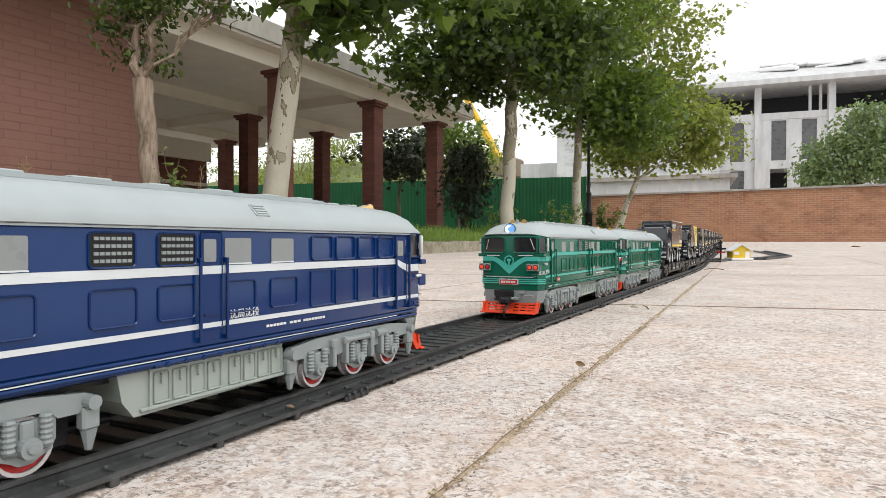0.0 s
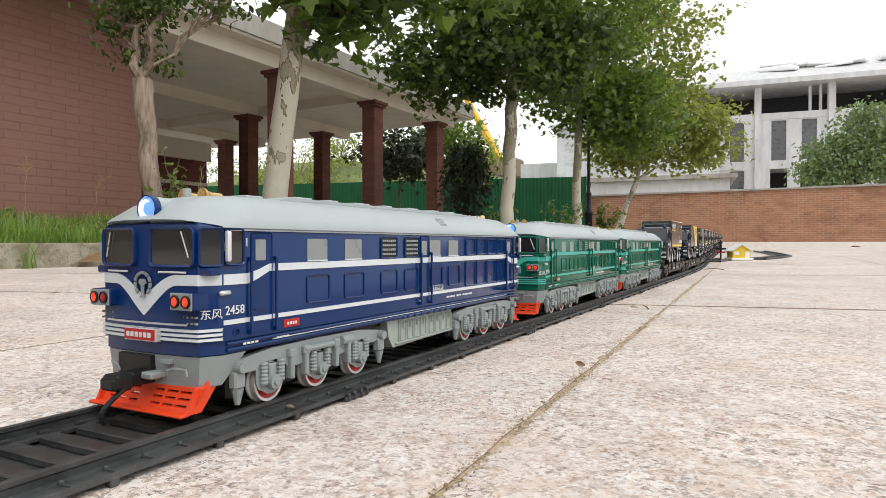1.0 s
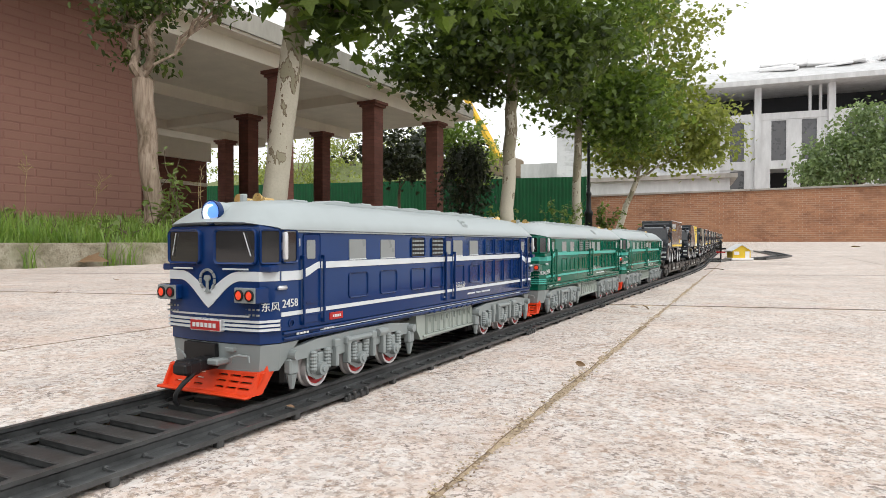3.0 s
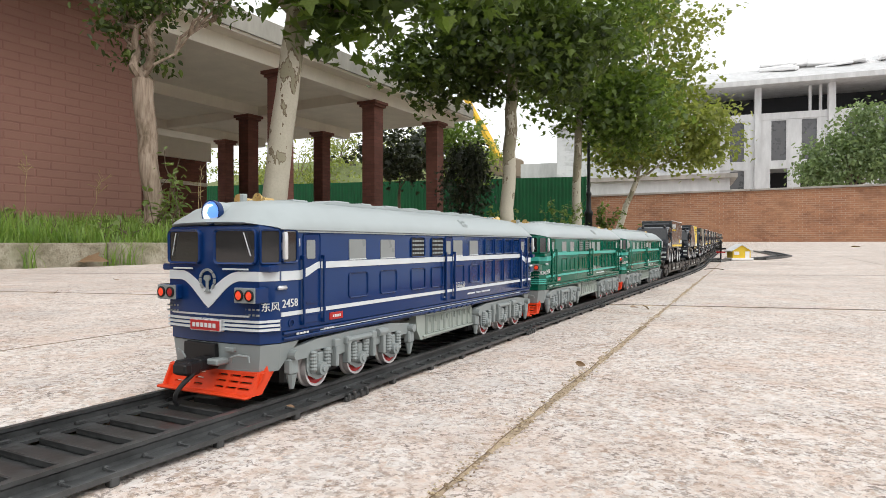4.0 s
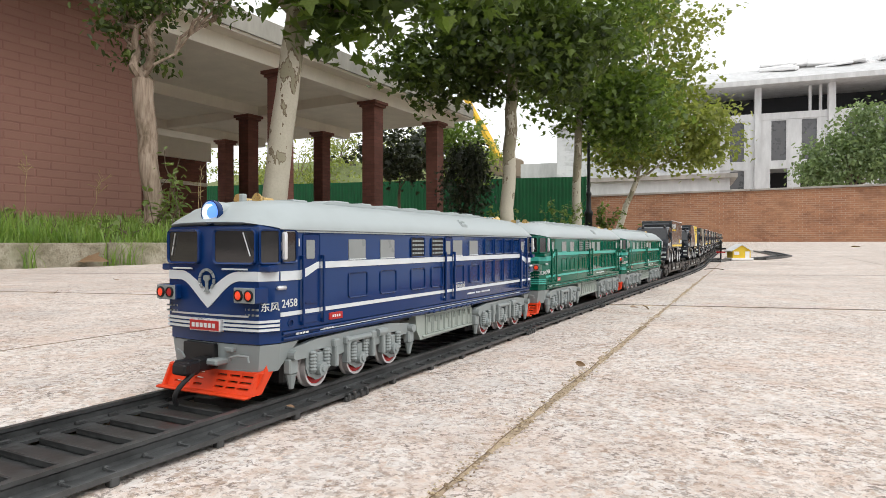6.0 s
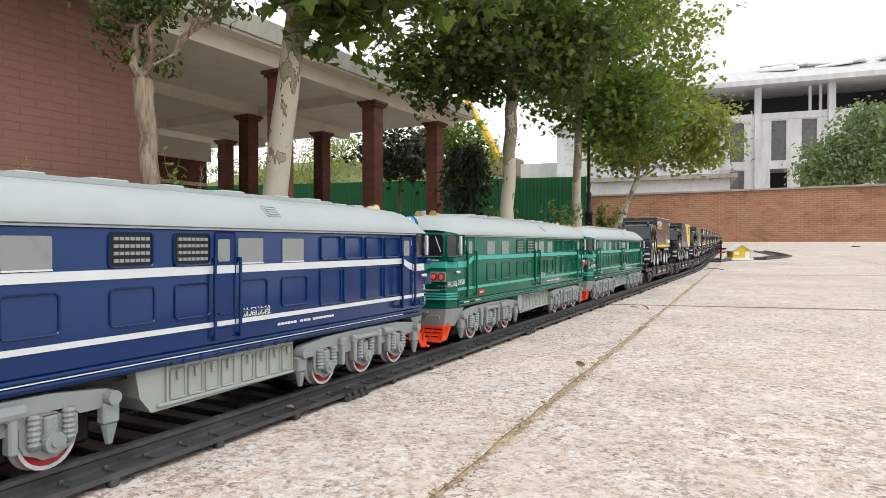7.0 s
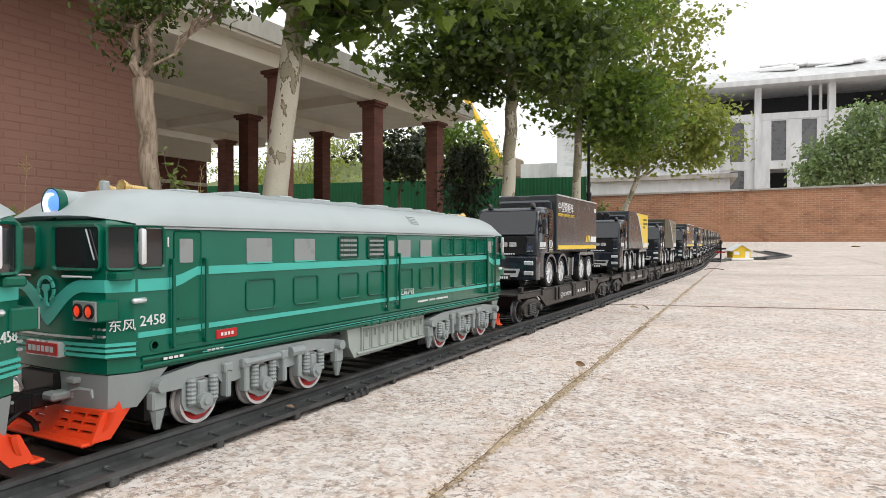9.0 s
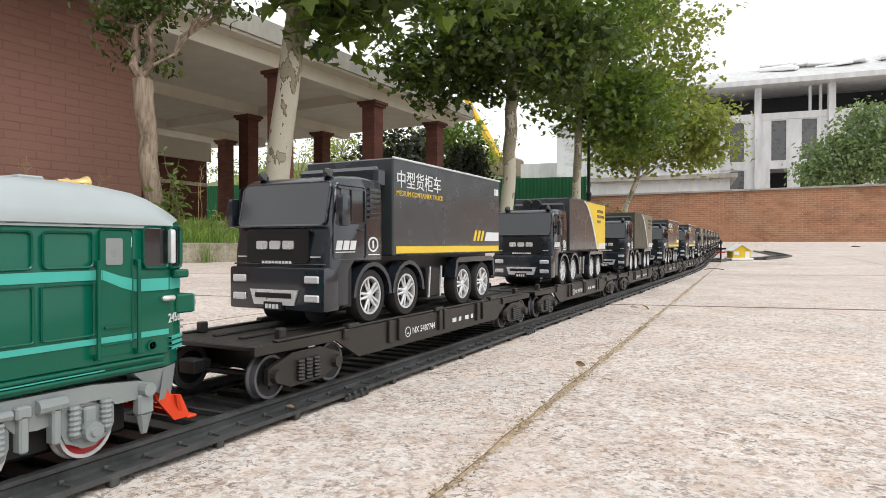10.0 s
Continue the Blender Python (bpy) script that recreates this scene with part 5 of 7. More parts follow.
        for yc in (0.0165, LOCO - 0.0295):
            bm = bmesh.new()
            round_panel(bm, 0.013, 0.0192, 0.0005, T(yc, 0.0988), 0.0018)
            p = part("cab_window", bm, GLASS, body, "dark cab side window")
            bm = bmesh.new()
            ring_frame(bm, 0.013, 0.0192, 0.0011, 0.0018, T(yc, 0.0988), 0.0018)
            part("window_frame", bm, paint, p)
        for y in (0.0158, LOCO - 0.0158):
            bm = bmesh.new()
            box(bm, y - 0.0016, y + 0.0016, 0.1, 0.1175, 0.002, 0.005, bevel=0.0013, seg=2, m=m)
            box(bm, y - 0.0006, y + 0.0006, 0.106, 0.111, -0.0005, 0.003, m=m)
            part("mirror", bm, SILVER, body, "rounded silver cab mirror", True)
            bm = bmesh.new()
            box(bm, y - 0.004, y + 0.004, 0.0812, 0.0838, -0.0005, 0.0025, bevel=0.0009, m=m)
            part("side_lamp", bm, SILVER, body, "small white side lamp", True)
            bm = bmesh.new()
            lathe(bm, [(0.0028, -0.0004), (0.0028, 0.0008), (0.002, 0.0008), (0.002, 0.0)], m @ Matrix.Translation((y + (0.009 if y < 0.2 else -0.009), 0.0595, 0)), 14)
            part("filler_cap", bm, paint, body)
        # small markings
        bm = bmesh.new()
        for a, b, z, h in ((0.03, 0.043, 0.0512, 0.0021), (0.058, 0.07, 0.0512, 0.0021), (0.2375, 0.2535, 0.0592, 0.002), (0.288, 0.306, 0.0592, 0.0015), (0.309, 0.32, 0.0592, 0.0015), (0.322, 0.345, 0.0592, 0.0015)):
            k = int((b - a) / 0.0028)
            for i in range(k):
                box(bm, a + (b - a) * i / k, a + (b - a) * (i + 0.72) / k, z, z + h, 0.0, 0.0004, m=m)
        part("marking", bm, LETTER, body, "tiny white stencilled marks")
        bm = bmesh.new()
        box(bm, 0.0325, 0.0332, 0.1085, 0.1135, 0.0, 0.0006, m=m)
        box(bm, LOCO - 0.0365, LOCO - 0.0358, 0.1085, 0.1135, 0.0, 0.0006, m=m)
        part("cab_mark", bm, LETTER, body)
        bm = bmesh.new()
        box(bm, 0.064, 0.079, 0.0572, 0.0622, -0.0002, 0.0009, bevel=0.0003, m=m)
        rp = part("badge", bm, RED, body, "small red badge")
        bm = bmesh.new()
        for k in range(4):
            box(bm, 0.067 + k * 0.0025, 0.0685 + k * 0.0025, 0.0588, 0.0606, 0.0008, 0.0011, m=m)
        part("marking", bm, LETTER, rp)
    words("2458", 0.0074, S(1, 0.0462) @ Matrix.Translation((0.0166, 0.0698, 0)), LETTER, body, label="white painted running number")
    ra, rb = Vector((0.0462, LOCO - 0.0155, 0)), Vector((0.0402, LOCO - front_y(0.0402), 0))
    d = (rb - ra).normalized()
    words("2458", 0.0066, Matrix(((d.x, 0, d.y, ra.x), (d.y, 0, -d.x, ra.y), (0, 1, 0, 0.0698), (0, 0, 0, 1))), LETTER, body, label="white painted running number", depth=0.0005)
    words("沈局沈段" if paint is BLUE else "上局沪段", 0.0058, S(1, 0.0463) @ Matrix.Translation((0.2585, 0.0678, 0)), LETTER, body, label="white depot lettering")
    # class name on the slanting corner panel
    pa, pb = Vector((0.0402, front_y(0.0402), 0)), Vector((0.0462, 0.0152, 0))
    d = (pb - pa).normalized()
    words("东风", 0.0062, Matrix(((d.x, 0, d.y, pa.x + 0.0004), (d.y, 0, -d.x, pa.y), (0, 1, 0, 0.0686), (0, 0, 0, 1))), LETTER, body, label="white painted class name", depth=0.0005)
    # fuel tank with ribbed lids
    for side in (1, -1):
        m = S(side, 0.0405)
        bm = bmesh.new()
        lo, hi = sorted((0.0, side * 0.0412))
        prism(bm, [(0.188, 0.047), (0.303, 0.047), (0.303, 0.026), (0.206, 0.0245), (0.197, 0.0245), (0.1905, 0.033)], S(side, 0.0)[:] and (on_side(0, 0, 0) if side > 0 else on_side(-0.041, 0, 0)), 0.041)
        tank = part("fuel_tank", bm, TANK_GREY, loco, "grey-green fuel tank and battery box", at=pose(0, 0.0045, 0))
        for k in range(8):
            y0 = 0.2085 + k * 0.0115 + (0.004 if k > 3 else 0)
            bm = bmesh.new()
            ring_frame(bm, 0.0085, 0.0145, 0.0007, 0.0011, m @ Matrix.Translation((y0, 0.0295, 0.0006)), 0.0004)
            part("lid", bm, TANK_GREY, tank)
            bm = bmesh.new()
            spring(bm, y0 + 0.0042, 0.0385, 0.0438, side * 0.0422, 0.0009)
            part("latch", bm, TANK_GREY, tank)
        bm = bmesh.new()
        box(bm, 0.2, 0.303, 0.0262, 0.0282, 0.0, 0.0022, bevel=0.0005, m=m)
        box(bm, 0.205, 0.2062, 0.0262, 0.0465, 0.0, 0.002, m=m)
        part("tank_ledge", bm, TANK_GREY, tank)
        bm = bmesh.new()
        tube(bm, [(side * 0.0458, 0.205, 0.0488), (side * 0.0462, 0.24, 0.0495), (side * 0.0462, 0.305, 0.0495)], 0.0011, 8)
        for k in range(8):
            y0 = 0.212 + k * 0.0115
            cyl(bm, (side * 0.0455, y0, 0.0495), (side * 0.0475, y0, 0.0485), 0.0015, n=6)
        part("pipe_run", bm, paint, loco, "pipes along the skirt", at=pose(0, 0.0045, 0))
    make_nose(loco, Matrix.Identity(4), paint, trim, dark, plate)
    make_nose(loco, Matrix.Translation((0, LOCO, 0)) @ Matrix.Rotation(math.pi, 4, "Z"), paint, trim, dark, plate)
    part("underframe", B((-0.034, 0.034, 0.03, LOCO - 0.03, 0.0425, 0.0468)), BLACK_P, loco)
    axles = (0.056, 0.1025, 0.1495)
    make_bogie(loco, axles, 0.025, 0.1795)
    make_bogie(loco, tuple(LOCO - y for y in reversed(axles)), LOCO - 0.1795, LOCO - 0.025)
    for y in axles + tuple(LOCO - y for y in axles):
        make_wheelset(0.0125, 0.0418, TYRE_WHITE, RED, loco, y, 0.025)
    return loco


blue_loco = make_loco(BLUE, WHITE_TRIM, BLACK_P, RED, "glossy dark blue toy diesel locomotive with white stripes")
green_loco = make_loco(GREEN, MINT, GREEN_DARK, RED, "glossy green toy diesel locomotive with mint stripes")
green_loco_b = copy_thing(green_loco, Matrix.Identity(4))


# ---------------------------------------------------------------- flat wagons
WAGON = 0.481


def make_wagon():
    w = thing("flat_wagon", Matrix.Identity(4), "brown-black plastic bogie flat wagon carrying a truck", "wagon", "flat wagons of the train")
    bm = bmesh.new()
    box(bm, -0.043, 0.043, 0.0, WAGON, 0.0445, 0.0478, bevel=0.0007)
    deck = part("deck", bm, WAGON_P, w)
    for x in (-0.041, -0.012, 0.012, 0.041):
        part("deck_rail", B((x - 0.0022, x + 0.0022, 0.02, WAGON - 0.02, 0.0478, 0.0495), bevel=0.0005), WAGON_P, deck)
    for side in (1, -1):
        bm = bmesh.new()
        prism(bm, [(0.0, 0.0475), (0.0, 0.042), (0.08, 0.041), (0.108, 0.0255), (0.372, 0.0255), (0.4, 0.041), (WAGON, 0.042), (WAGON, 0.0475)], on_side(side * 0.0425 - 0.0013, 0, 0), 0.0026)
        sill = part("side_sill", bm, WAGON_P, w, "fish-bellied side sill")
        for y in (0.09, 0.15, 0.165, 0.236, 0.246, 0.32, 0.334, 0.39):
            lo, hi = sorted((side * 0.0436, side * 0.0462))
            part("stanchion_pocket", B((lo, hi, y - 0.003, y + 0.003, 0.03 if 0.1 < y < 0.37 else 0.041, 0.0482), bevel=0.0006), WAGON_P, sill)
        for y in (0.1, 0.235, 0.36):
            lo, hi = sorted((side * 0.039, side * 0.0455))
            part("deck_clip", B((lo, hi, y - 0.007, y + 0.007, 0.0478, 0.0515), bevel=0.0008), WAGON_P, sill)
        lo, hi = sorted((side * 0.033, side * 0.0385))
        for y in (0.028, WAGON - 0.0345):
            part("brake_post", B((lo, hi, y, y + 0.0065, 0.0478, 0.0555), bevel=0.0008), WAGON_P, w)
    m = on_side(0.0439, 0, 0)
    sill = w
    bm = bmesh.new()
    lathe(bm, [(0.0045, 0.0), (0.0045, 0.0004), (0.0038, 0.0004), (0.0038, 0.0)], m @ Matrix.Translation((0.179, 0.0352, 0)), 18, False)
    for k in range(4):
        box(bm, 0.263 + k * 0.014, 0.263 + k * 0.014 + (0.005 if k % 2 else 0.008), 0.034, 0.038, 0.0, 0.0004, m=m)
    box(bm, 0.1775, 0.1805, 0.0335, 0.0345, 0.0, 0.0004, m=m)
    part("marking", bm, LETTER, w, "white stencilled marks")
    words("NX 5487744", 0.0078, m @ Matrix.Translation((0.1865, 0.0328, 0)), LETTER, w, label="white wagon lettering")
    for yc in (0.049, WAGON - 0.049):
        b = part("bogie", B((-0.036, 0.036, yc - 0.012, yc + 0.012, 0.024, 0.0425), bevel=0.002), WAGON_P, w, "black bogie bolster")
        for side in (1, -1):
            bm = bmesh.new()
            sm = on_side(side * 0.0415 - 0.0018, 0, 0)
            prism(bm, [(yc - 0.037, 0.022), (yc - 0.037, 0.032), (yc - 0.03, 0.0345), (yc - 0.014, 0.0395), (yc + 0.014, 0.0395), (yc + 0.03, 0.0345), (yc + 0.037, 0.032), (yc + 0.037, 0.022), (yc + 0.028, 0.022),
                       (yc + 0.016, 0.0175), (yc - 0.016, 0.0175), (yc - 0.028, 0.022)], sm, 0.0036)
            part("side_frame", bm, WAGON_P, b)
            for o in (-0.008, 0.0, 0.008):
                bm = bmesh.new()
                spring(bm, yc + o, 0.02, 0.034, side * 0.0445, 0.003)
                part("spring", bm, WAGON_P, b)
            for o in (-0.0305, 0.0305):
                bm = bmesh.new()
                cyl(bm, (side * 0.042, yc + o, 0.027), (side * 0.0468, yc + o, 0.027), 0.0052, 0.0042, 12)
                part("axle_box", bm, WAGON_P, b)
        for o in (-0.0305, 0.0305):
            make_wheelset(0.0138, 0.039, LIT_RIM, BLACK_P, w, yc + o, 0.0263)
    for y, e in ((0.0, -1), (WAGON, 1)):
        bm = bmesh.new()
        box(bm, -0.004, 0.004, *sorted((y - e * 0.004, y + e * 0.013)), 0.0315, 0.0375, bevel=0.001)
        box(bm, -0.007, 0.007, *sorted((y + e * 0.004, y + e * 0.013)), 0.03, 0.039, bevel=0.001)
        part("coupler", bm, BLACK_P, w, "knuckle coupler")
    return w


# ---------------------------------------------------------------- toy trucks
def make_truck(box_paint, style, label):
    """A four-axle box truck; origin under its front bumper on the deck."""
    t = thing("box_truck", Matrix.Identity(4), label, "truck", "toy trucks on the wagons")
    W = 0.0445
    # cab: lofted from its side profile with softened corners
    prof = [(0.0, 0.014), (-0.0005, 0.03), (0.0, 0.055), (0.003, 0.073), (0.0085, 0.104), (0.0125, 0.1085), (0.02, 0.1105), (0.035, 0.1118), (0.058, 0.1105), (0.06, 0.1), (0.06, 0.0475), (0.026, 0.0475), (0.0195, 0.04), (0.0185, 0.014)]
    bm = bmesh.new()
    rings = []
    edge = ((0.0, 0.9), (0.0008, 0.935), (0.0022, 0.965), (0.0045, 0.99), (0.0075, 1.0))
    for x, s in [(-W + o, k) for o, k in edge] + [(W - o, k) for o, k in reversed(edge)]:
        rings.append([Vector((x, 0.03 + (y - 0.03) * s, 0.06 + (z - 0.06) * (s * 0.5 + 0.5))) for y, z in prof])
    loft(bm, rings)
    cab = part("cab", bm, TRUCK_P, t, "charcoal cab", True)
    slope = math.atan2(0.0055, 0.031)
    m = on_front(-0.0405, 0.003 - 0.0006, 0.0745) @ Matrix.Rotation(-slope, 4, "X")
    bm = bmesh.new()
    round_panel(bm, 0.081, 0.0302, 0.0006, m, 0.003)
    ws = part("windscreen", bm, GLASS, cab, "dark tinted windscreen")
    bm = bmesh.new()
    ring_frame(bm, 0.081, 0.0302, 0.0012, 0.0012, m, 0.003)
    part("window_frame", bm, TRUCK_P, ws)
    # grille, badge bars, lamps, bumper
    F = lambda x, z, o=0.0: on_front(x, -0.0004 - o, z)
    bm = bmesh.new()
    round_panel(bm, 0.058, 0.024, 0.0012, F(-0.029, 0.047), 0.003)
    g = part("grille", bm, BLACK_P, cab)
    bm = bmesh.new()
    for x in (-0.019, -0.0065, 0.006):
        round_panel(bm, 0.0102, 0.0062, 0.001, F(x, 0.0565, 0.0012), 0.0014)
    part("badge", bm, SILVER, g, "silver badge shapes")
    bm = bmesh.new()
    for k in range(9):
        box(bm, -0.0145 + k * 0.0032, -0.0122 + k * 0.0032, 0.0, 0.0019, 0, 0.0005, m=F(0, 0.0462, 0.0008))
    part("marking", bm, LETTER, g, "small white marks")
    for k in range(3):
        part("grille_bar", B((-0.022, 0.022, -0.0022, 0.001, 0.0335 + k * 0.0034, 0.0356 + k * 0.0034), bevel=0.0005), BLACK_P, g)
    bm = bmesh.new()
    box(bm, -W - 0.0002, W + 0.0002, -0.004, 0.012, 0.0125, 0.044, bevel=0.0025, seg=2)
    bumper = part("bumper", bm, TRUCK_P, t, "deep charcoal bumper", True)
    for x in (-0.0405, 0.0275):
        part("headlamp", B((x, x + 0.013, -0.0052, -0.003, 0.0325, 0.0378), bevel=0.0008), SILVER, bumper, "silver headlamp")
        part("fog_lamp", B((x, x + 0.013, -0.0052, -0.003, 0.0192, 0.0245), bevel=0.0008), SILVER, bumper, "silver fog lamp")
    bm = bmesh.new()
    prism(bm, [(-0.0225, 0.0275), (0.0225, 0.0275), (0.0185, 0.0165), (-0.0185, 0.0165), (-0.0175, 0.0185), (-0.0165, 0.0188), (0.0165, 0.0188), (0.0187, 0.0225), (-0.0187, 0.0225), (-0.0175, 0.0185), (-0.0185, 0.0165)][:4], F(0, 0, 0.0036), 0.0016)
    lip = part("bumper_insert", bm, SILVER, bumper, "silver bumper insert")
    part("slot", B((-0.017, 0.017, -0.0064, -0.0055, 0.0215, 0.0252), bevel=0.0004), BLACK_P, lip)
    for z in (0.0725, 0.0452):
        bm = bmesh.new()
        box(bm, -0.0425, 0.0425, -0.0016, 0.001, z, z + 0.0012, bevel=0.0004)
        part("panel_seam", bm, TRUCK_P, cab)
    for x in (-0.0385, 0.0305):
        part("indicator", B((x, x + 0.008, -0.0014, 0.001, 0.0505, 0.0516)), SILVER, cab)
    p = part("plate", B((-0.0085, 0.0085, -0.0068, -0.0035, 0.0125, 0.0188), bevel=0.0004), BLACK_P, bumper, "black plate with pale marks")
    bm = bmesh.new()
    for k in range(4):
        box(bm, -0.0062 + k * 0.0033, -0.004 + k * 0.0033, -0.0072, -0.0066, 0.014, 0.0172)
    part("marking", bm, LETTER, p)
    bm = bmesh.new()
    lathe(bm, [(0.0155, -0.02), (0.0165, -0.01), (0.0165, 0.01), (0.0155, 0.02)], Matrix.Translation((-0.006, 0.014, 0.0165)) @ Matrix.Rotation(radians(90), 4, "Y"), 20)
    part("sump", bm, BLACK_P, t, "rounded black sump", True)
    for x in (-0.029, 0.033):
        bm = bmesh.new()
        lathe(bm, [(0.0036, 0.0), (0.0036, 0.003), (0.003, 0.0055), (0.001, 0.0066)], Matrix.Translation((x, 0.013, 0.109)), 12)
        part("roof_beacon", bm, GLASS, cab, "dark roof beacon", True)
    for side in (1, -1):
        m = on_side(W, 0, 0) if side > 0 else Matrix(((0, 0, -1, -W), (1, 0, 0, 0), (0, 1, 0, 0), (0, 0, 0, 1)))
        T = lambda y, z, o=0.0: m @ Matrix.Translation((y, z, o))
        bm = bmesh.new()
        prism(bm, [(0.0105, 0.077), (0.036, 0.077), (0.036, 0.1), (0.0125, 0.1)], T(0, 0, -0.0004), 0.001)
        win = part("side_window", bm, GLASS, cab, "dark side window")
        bm = bmesh.new()
        for a, b, c, d in ((0.009, 0.0375, 0.0755, 0.077), (0.009, 0.0375, 0.1, 0.1015), (0.036, 0.0375, 0.077, 0.1), (0.022, 0.0228, 0.077, 0.1)):
            box(bm, a, b, c, d, -0.0004, 0.0016, m=m)
        part("window_frame", bm, TRUCK_P, win)
        bm = bmesh.new()
        for k in range(6):
            box(bm, 0.042, 0.054, 0.08 + k * 0.0042, 0.082 + k * 0.0042, -0.0004, 0.0013, m=m)
        part("vent", bm, TRUCK_P, cab)
        bm = bmesh.new()
        ring_frame(bm, 0.033, 0.053, 0.0005, 0.0008, T(0.0055, 0.0495), 0.0025)
        part("door_outline", bm, TRUCK_P, cab)
        part("door_handle", B((*sorted((side * W, side * (W + 0.0018))), 0.03, 0.036, 0.07, 0.0715), bevel=0.0004), TRUCK_P, cab)
        bm = bmesh.new()
        box(bm, -0.0035, 0.005, 0.073, 0.095, 0.0045, 0.011, bevel=0.0022, seg=2, m=T(0.006, 0))
        box(bm, 0.003, 0.0045, 0.083, 0.086, -0.002, 0.006, m=T(0.006, 0))
        part("mirror", bm, TRUCK_P, cab, "black door mirror", True)
        bm = bmesh.new()
        lathe(bm, [(0.0058, -0.0003), (0.0058, 0.0005), (0.0046, 0.0005), (0.0046, -0.0002), (0.0044, -0.0003)], T(0.047, 0.06), 22)
        box(bm, 0.0415, 0.0545, 0.0518, 0.0526, 0, 0.0004, m=m)
        box(bm, 0.0462, 0.0478, 0.057, 0.063, 0, 0.0004, m=m)
        for a in (0.0075, 0.0145, 0.0215):
            prism(bm, [(a, 0.056), (a + 0.0055, 0.056), (a + 0.007, 0.0628), (a + 0.0015, 0.0628)], T(0, 0, 0), 0.0005)
        box(bm, 0.0075, 0.027, 0.0542, 0.0548, 0, 0.0004, m=m)
        part("door_mark", bm, LETTER, cab, "white door markings")
        bm = bmesh.new()
        lo = 0.004
        box(bm, 0.006, 0.0175, 0.014, 0.0445, -0.014, -0.0002, bevel=0.001, m=m)
        part("step_well", bm, BLACK_P, t)
        # arched wheel guards
        for yc, zt in ((0.044, 0.0425), (0.098, 0.0425), (0.213, 0.0), (0.259, 0.0)):
            if not zt:
                continue
            pts = []
            for k in range(11):
                a = radians(180 - 18 * k)
                pts.append((yc + 0.0262 * math.cos(a), 0.0205 + 0.0262 * math.sin(a)))
            pts += [(yc + 0.0228 * math.cos(radians(18 * k)), 0.0205 + 0.0228 * math.sin(radians(18 * k))) for k in range(11)]
            bm = bmesh.new()
            prism(bm, pts, T(0, 0, -0.012), 0.013)
            part("wheel_arch", bm, TRUCK_P, t)
        bm = bmesh.new()
        prism(bm, [(0.186, 0.028), (0.19, 0.0445), (0.196, 0.0475), (0.276, 0.0475), (0.283, 0.044), (0.285, 0.026), (0.281, 0.026), (0.279, 0.0425), (0.194, 0.0425), (0.19, 0.028)], T(0, 0, -0.012), 0.012)
        part("rear_guard", bm, TRUCK_P, t)
        bm = bmesh.new()
        box(bm, 0.136, 0.163, 0.012, 0.039, -0.016, -0.003, bevel=0.0015, m=m)
        part("side_tank", bm, BLACK_P, t)
        bm = bmesh.new()
        for y in (0.1365, 0.1585):
            prism(bm, [(y, 0.012), (y + 0.002, 0.012), (y + 0.005, 0.04), (y + 0.003, 0.04)], T(0, 0, -0.003), 0.0012)
        part("tank_strap", bm, SILVER, t, "silver tank straps")
        for yc in (0.044, 0.098, 0.2085, 0.2555):
            wheel = new("wheel")
            wheel.parent = t
            wm = Matrix.Translation((side * (W - 0.0035), yc, 0.0205)) @ Matrix.Rotation(radians(90 * side), 4, "Y")
            bm = bmesh.new()
            lathe(bm, [(0.0145, -0.011), (0.0195, -0.0105), (0.0205, -0.009), (0.0205, -0.0005), (0.0195, 0.0016), (0.0152, 0.002), (0.0145, -0.005)], wm, 30)
            part("tyre", bm, TYRE, wheel, "black tyre", True)
            bm = bmesh.new()
            lathe(bm, [(0.0148, -0.009), (0.0148, 0.0014), (0.0132, 0.0014), (0.0126, -0.0014), (0.0126, -0.003)], wm, 26, False)
            for k in range(10):
                a = 2 * math.pi * k / 10
                b = a + (0.13 if k % 2 else -0.13)
                ca, cb = Vector((0.0032 * math.cos(a), 0.0032 * math.sin(a), 0.0002)), Vector((0.0133 * math.cos(b), 0.0133 * math.sin(b), 0.0))
                cyl(bm, wm @ ca, wm @ cb, 0.0012, 0.0011, 5)
            lathe(bm, [(0.0042, -0.003), (0.0042, 0.0008), (0.0025, 0.0018), (0.0006, 0.002)], wm, 12)
            part("rim", bm, SILVER, wheel, "silver spoked rim", True)
    # box body
    bm = bmesh.new()
    box(bm, -W, W, 0.0735, 0.299, 0.0505, 0.131, bevel=0.0012)
    cargo = part("cargo_box", bm, box_paint, t, "cargo box")
    for x in (-W, W):
        part("roof_rail", B((x - 0.0012, x + 0.0012, 0.0735, 0.299, 0.13, 0.1318), bevel=0.0004), SILVER if style == "text" else TRUCK_P, cargo)
    part("chassis", B((-0.03, 0.03, 0.012, 0.292, 0.03, 0.05)), BLACK_P, t)
    part("rear_bar", B((-0.04, 0.04, 0.285, 0.296, 0.022, 0.03), bevel=0.001), BLACK_P, t)
    part("wind_deflector", B((-0.04, 0.04, 0.056, 0.072, 0.105, 0.1225), bevel=0.003), TRUCK_P, t)
    S1 = on_side(W + 0.0001, 0, 0)
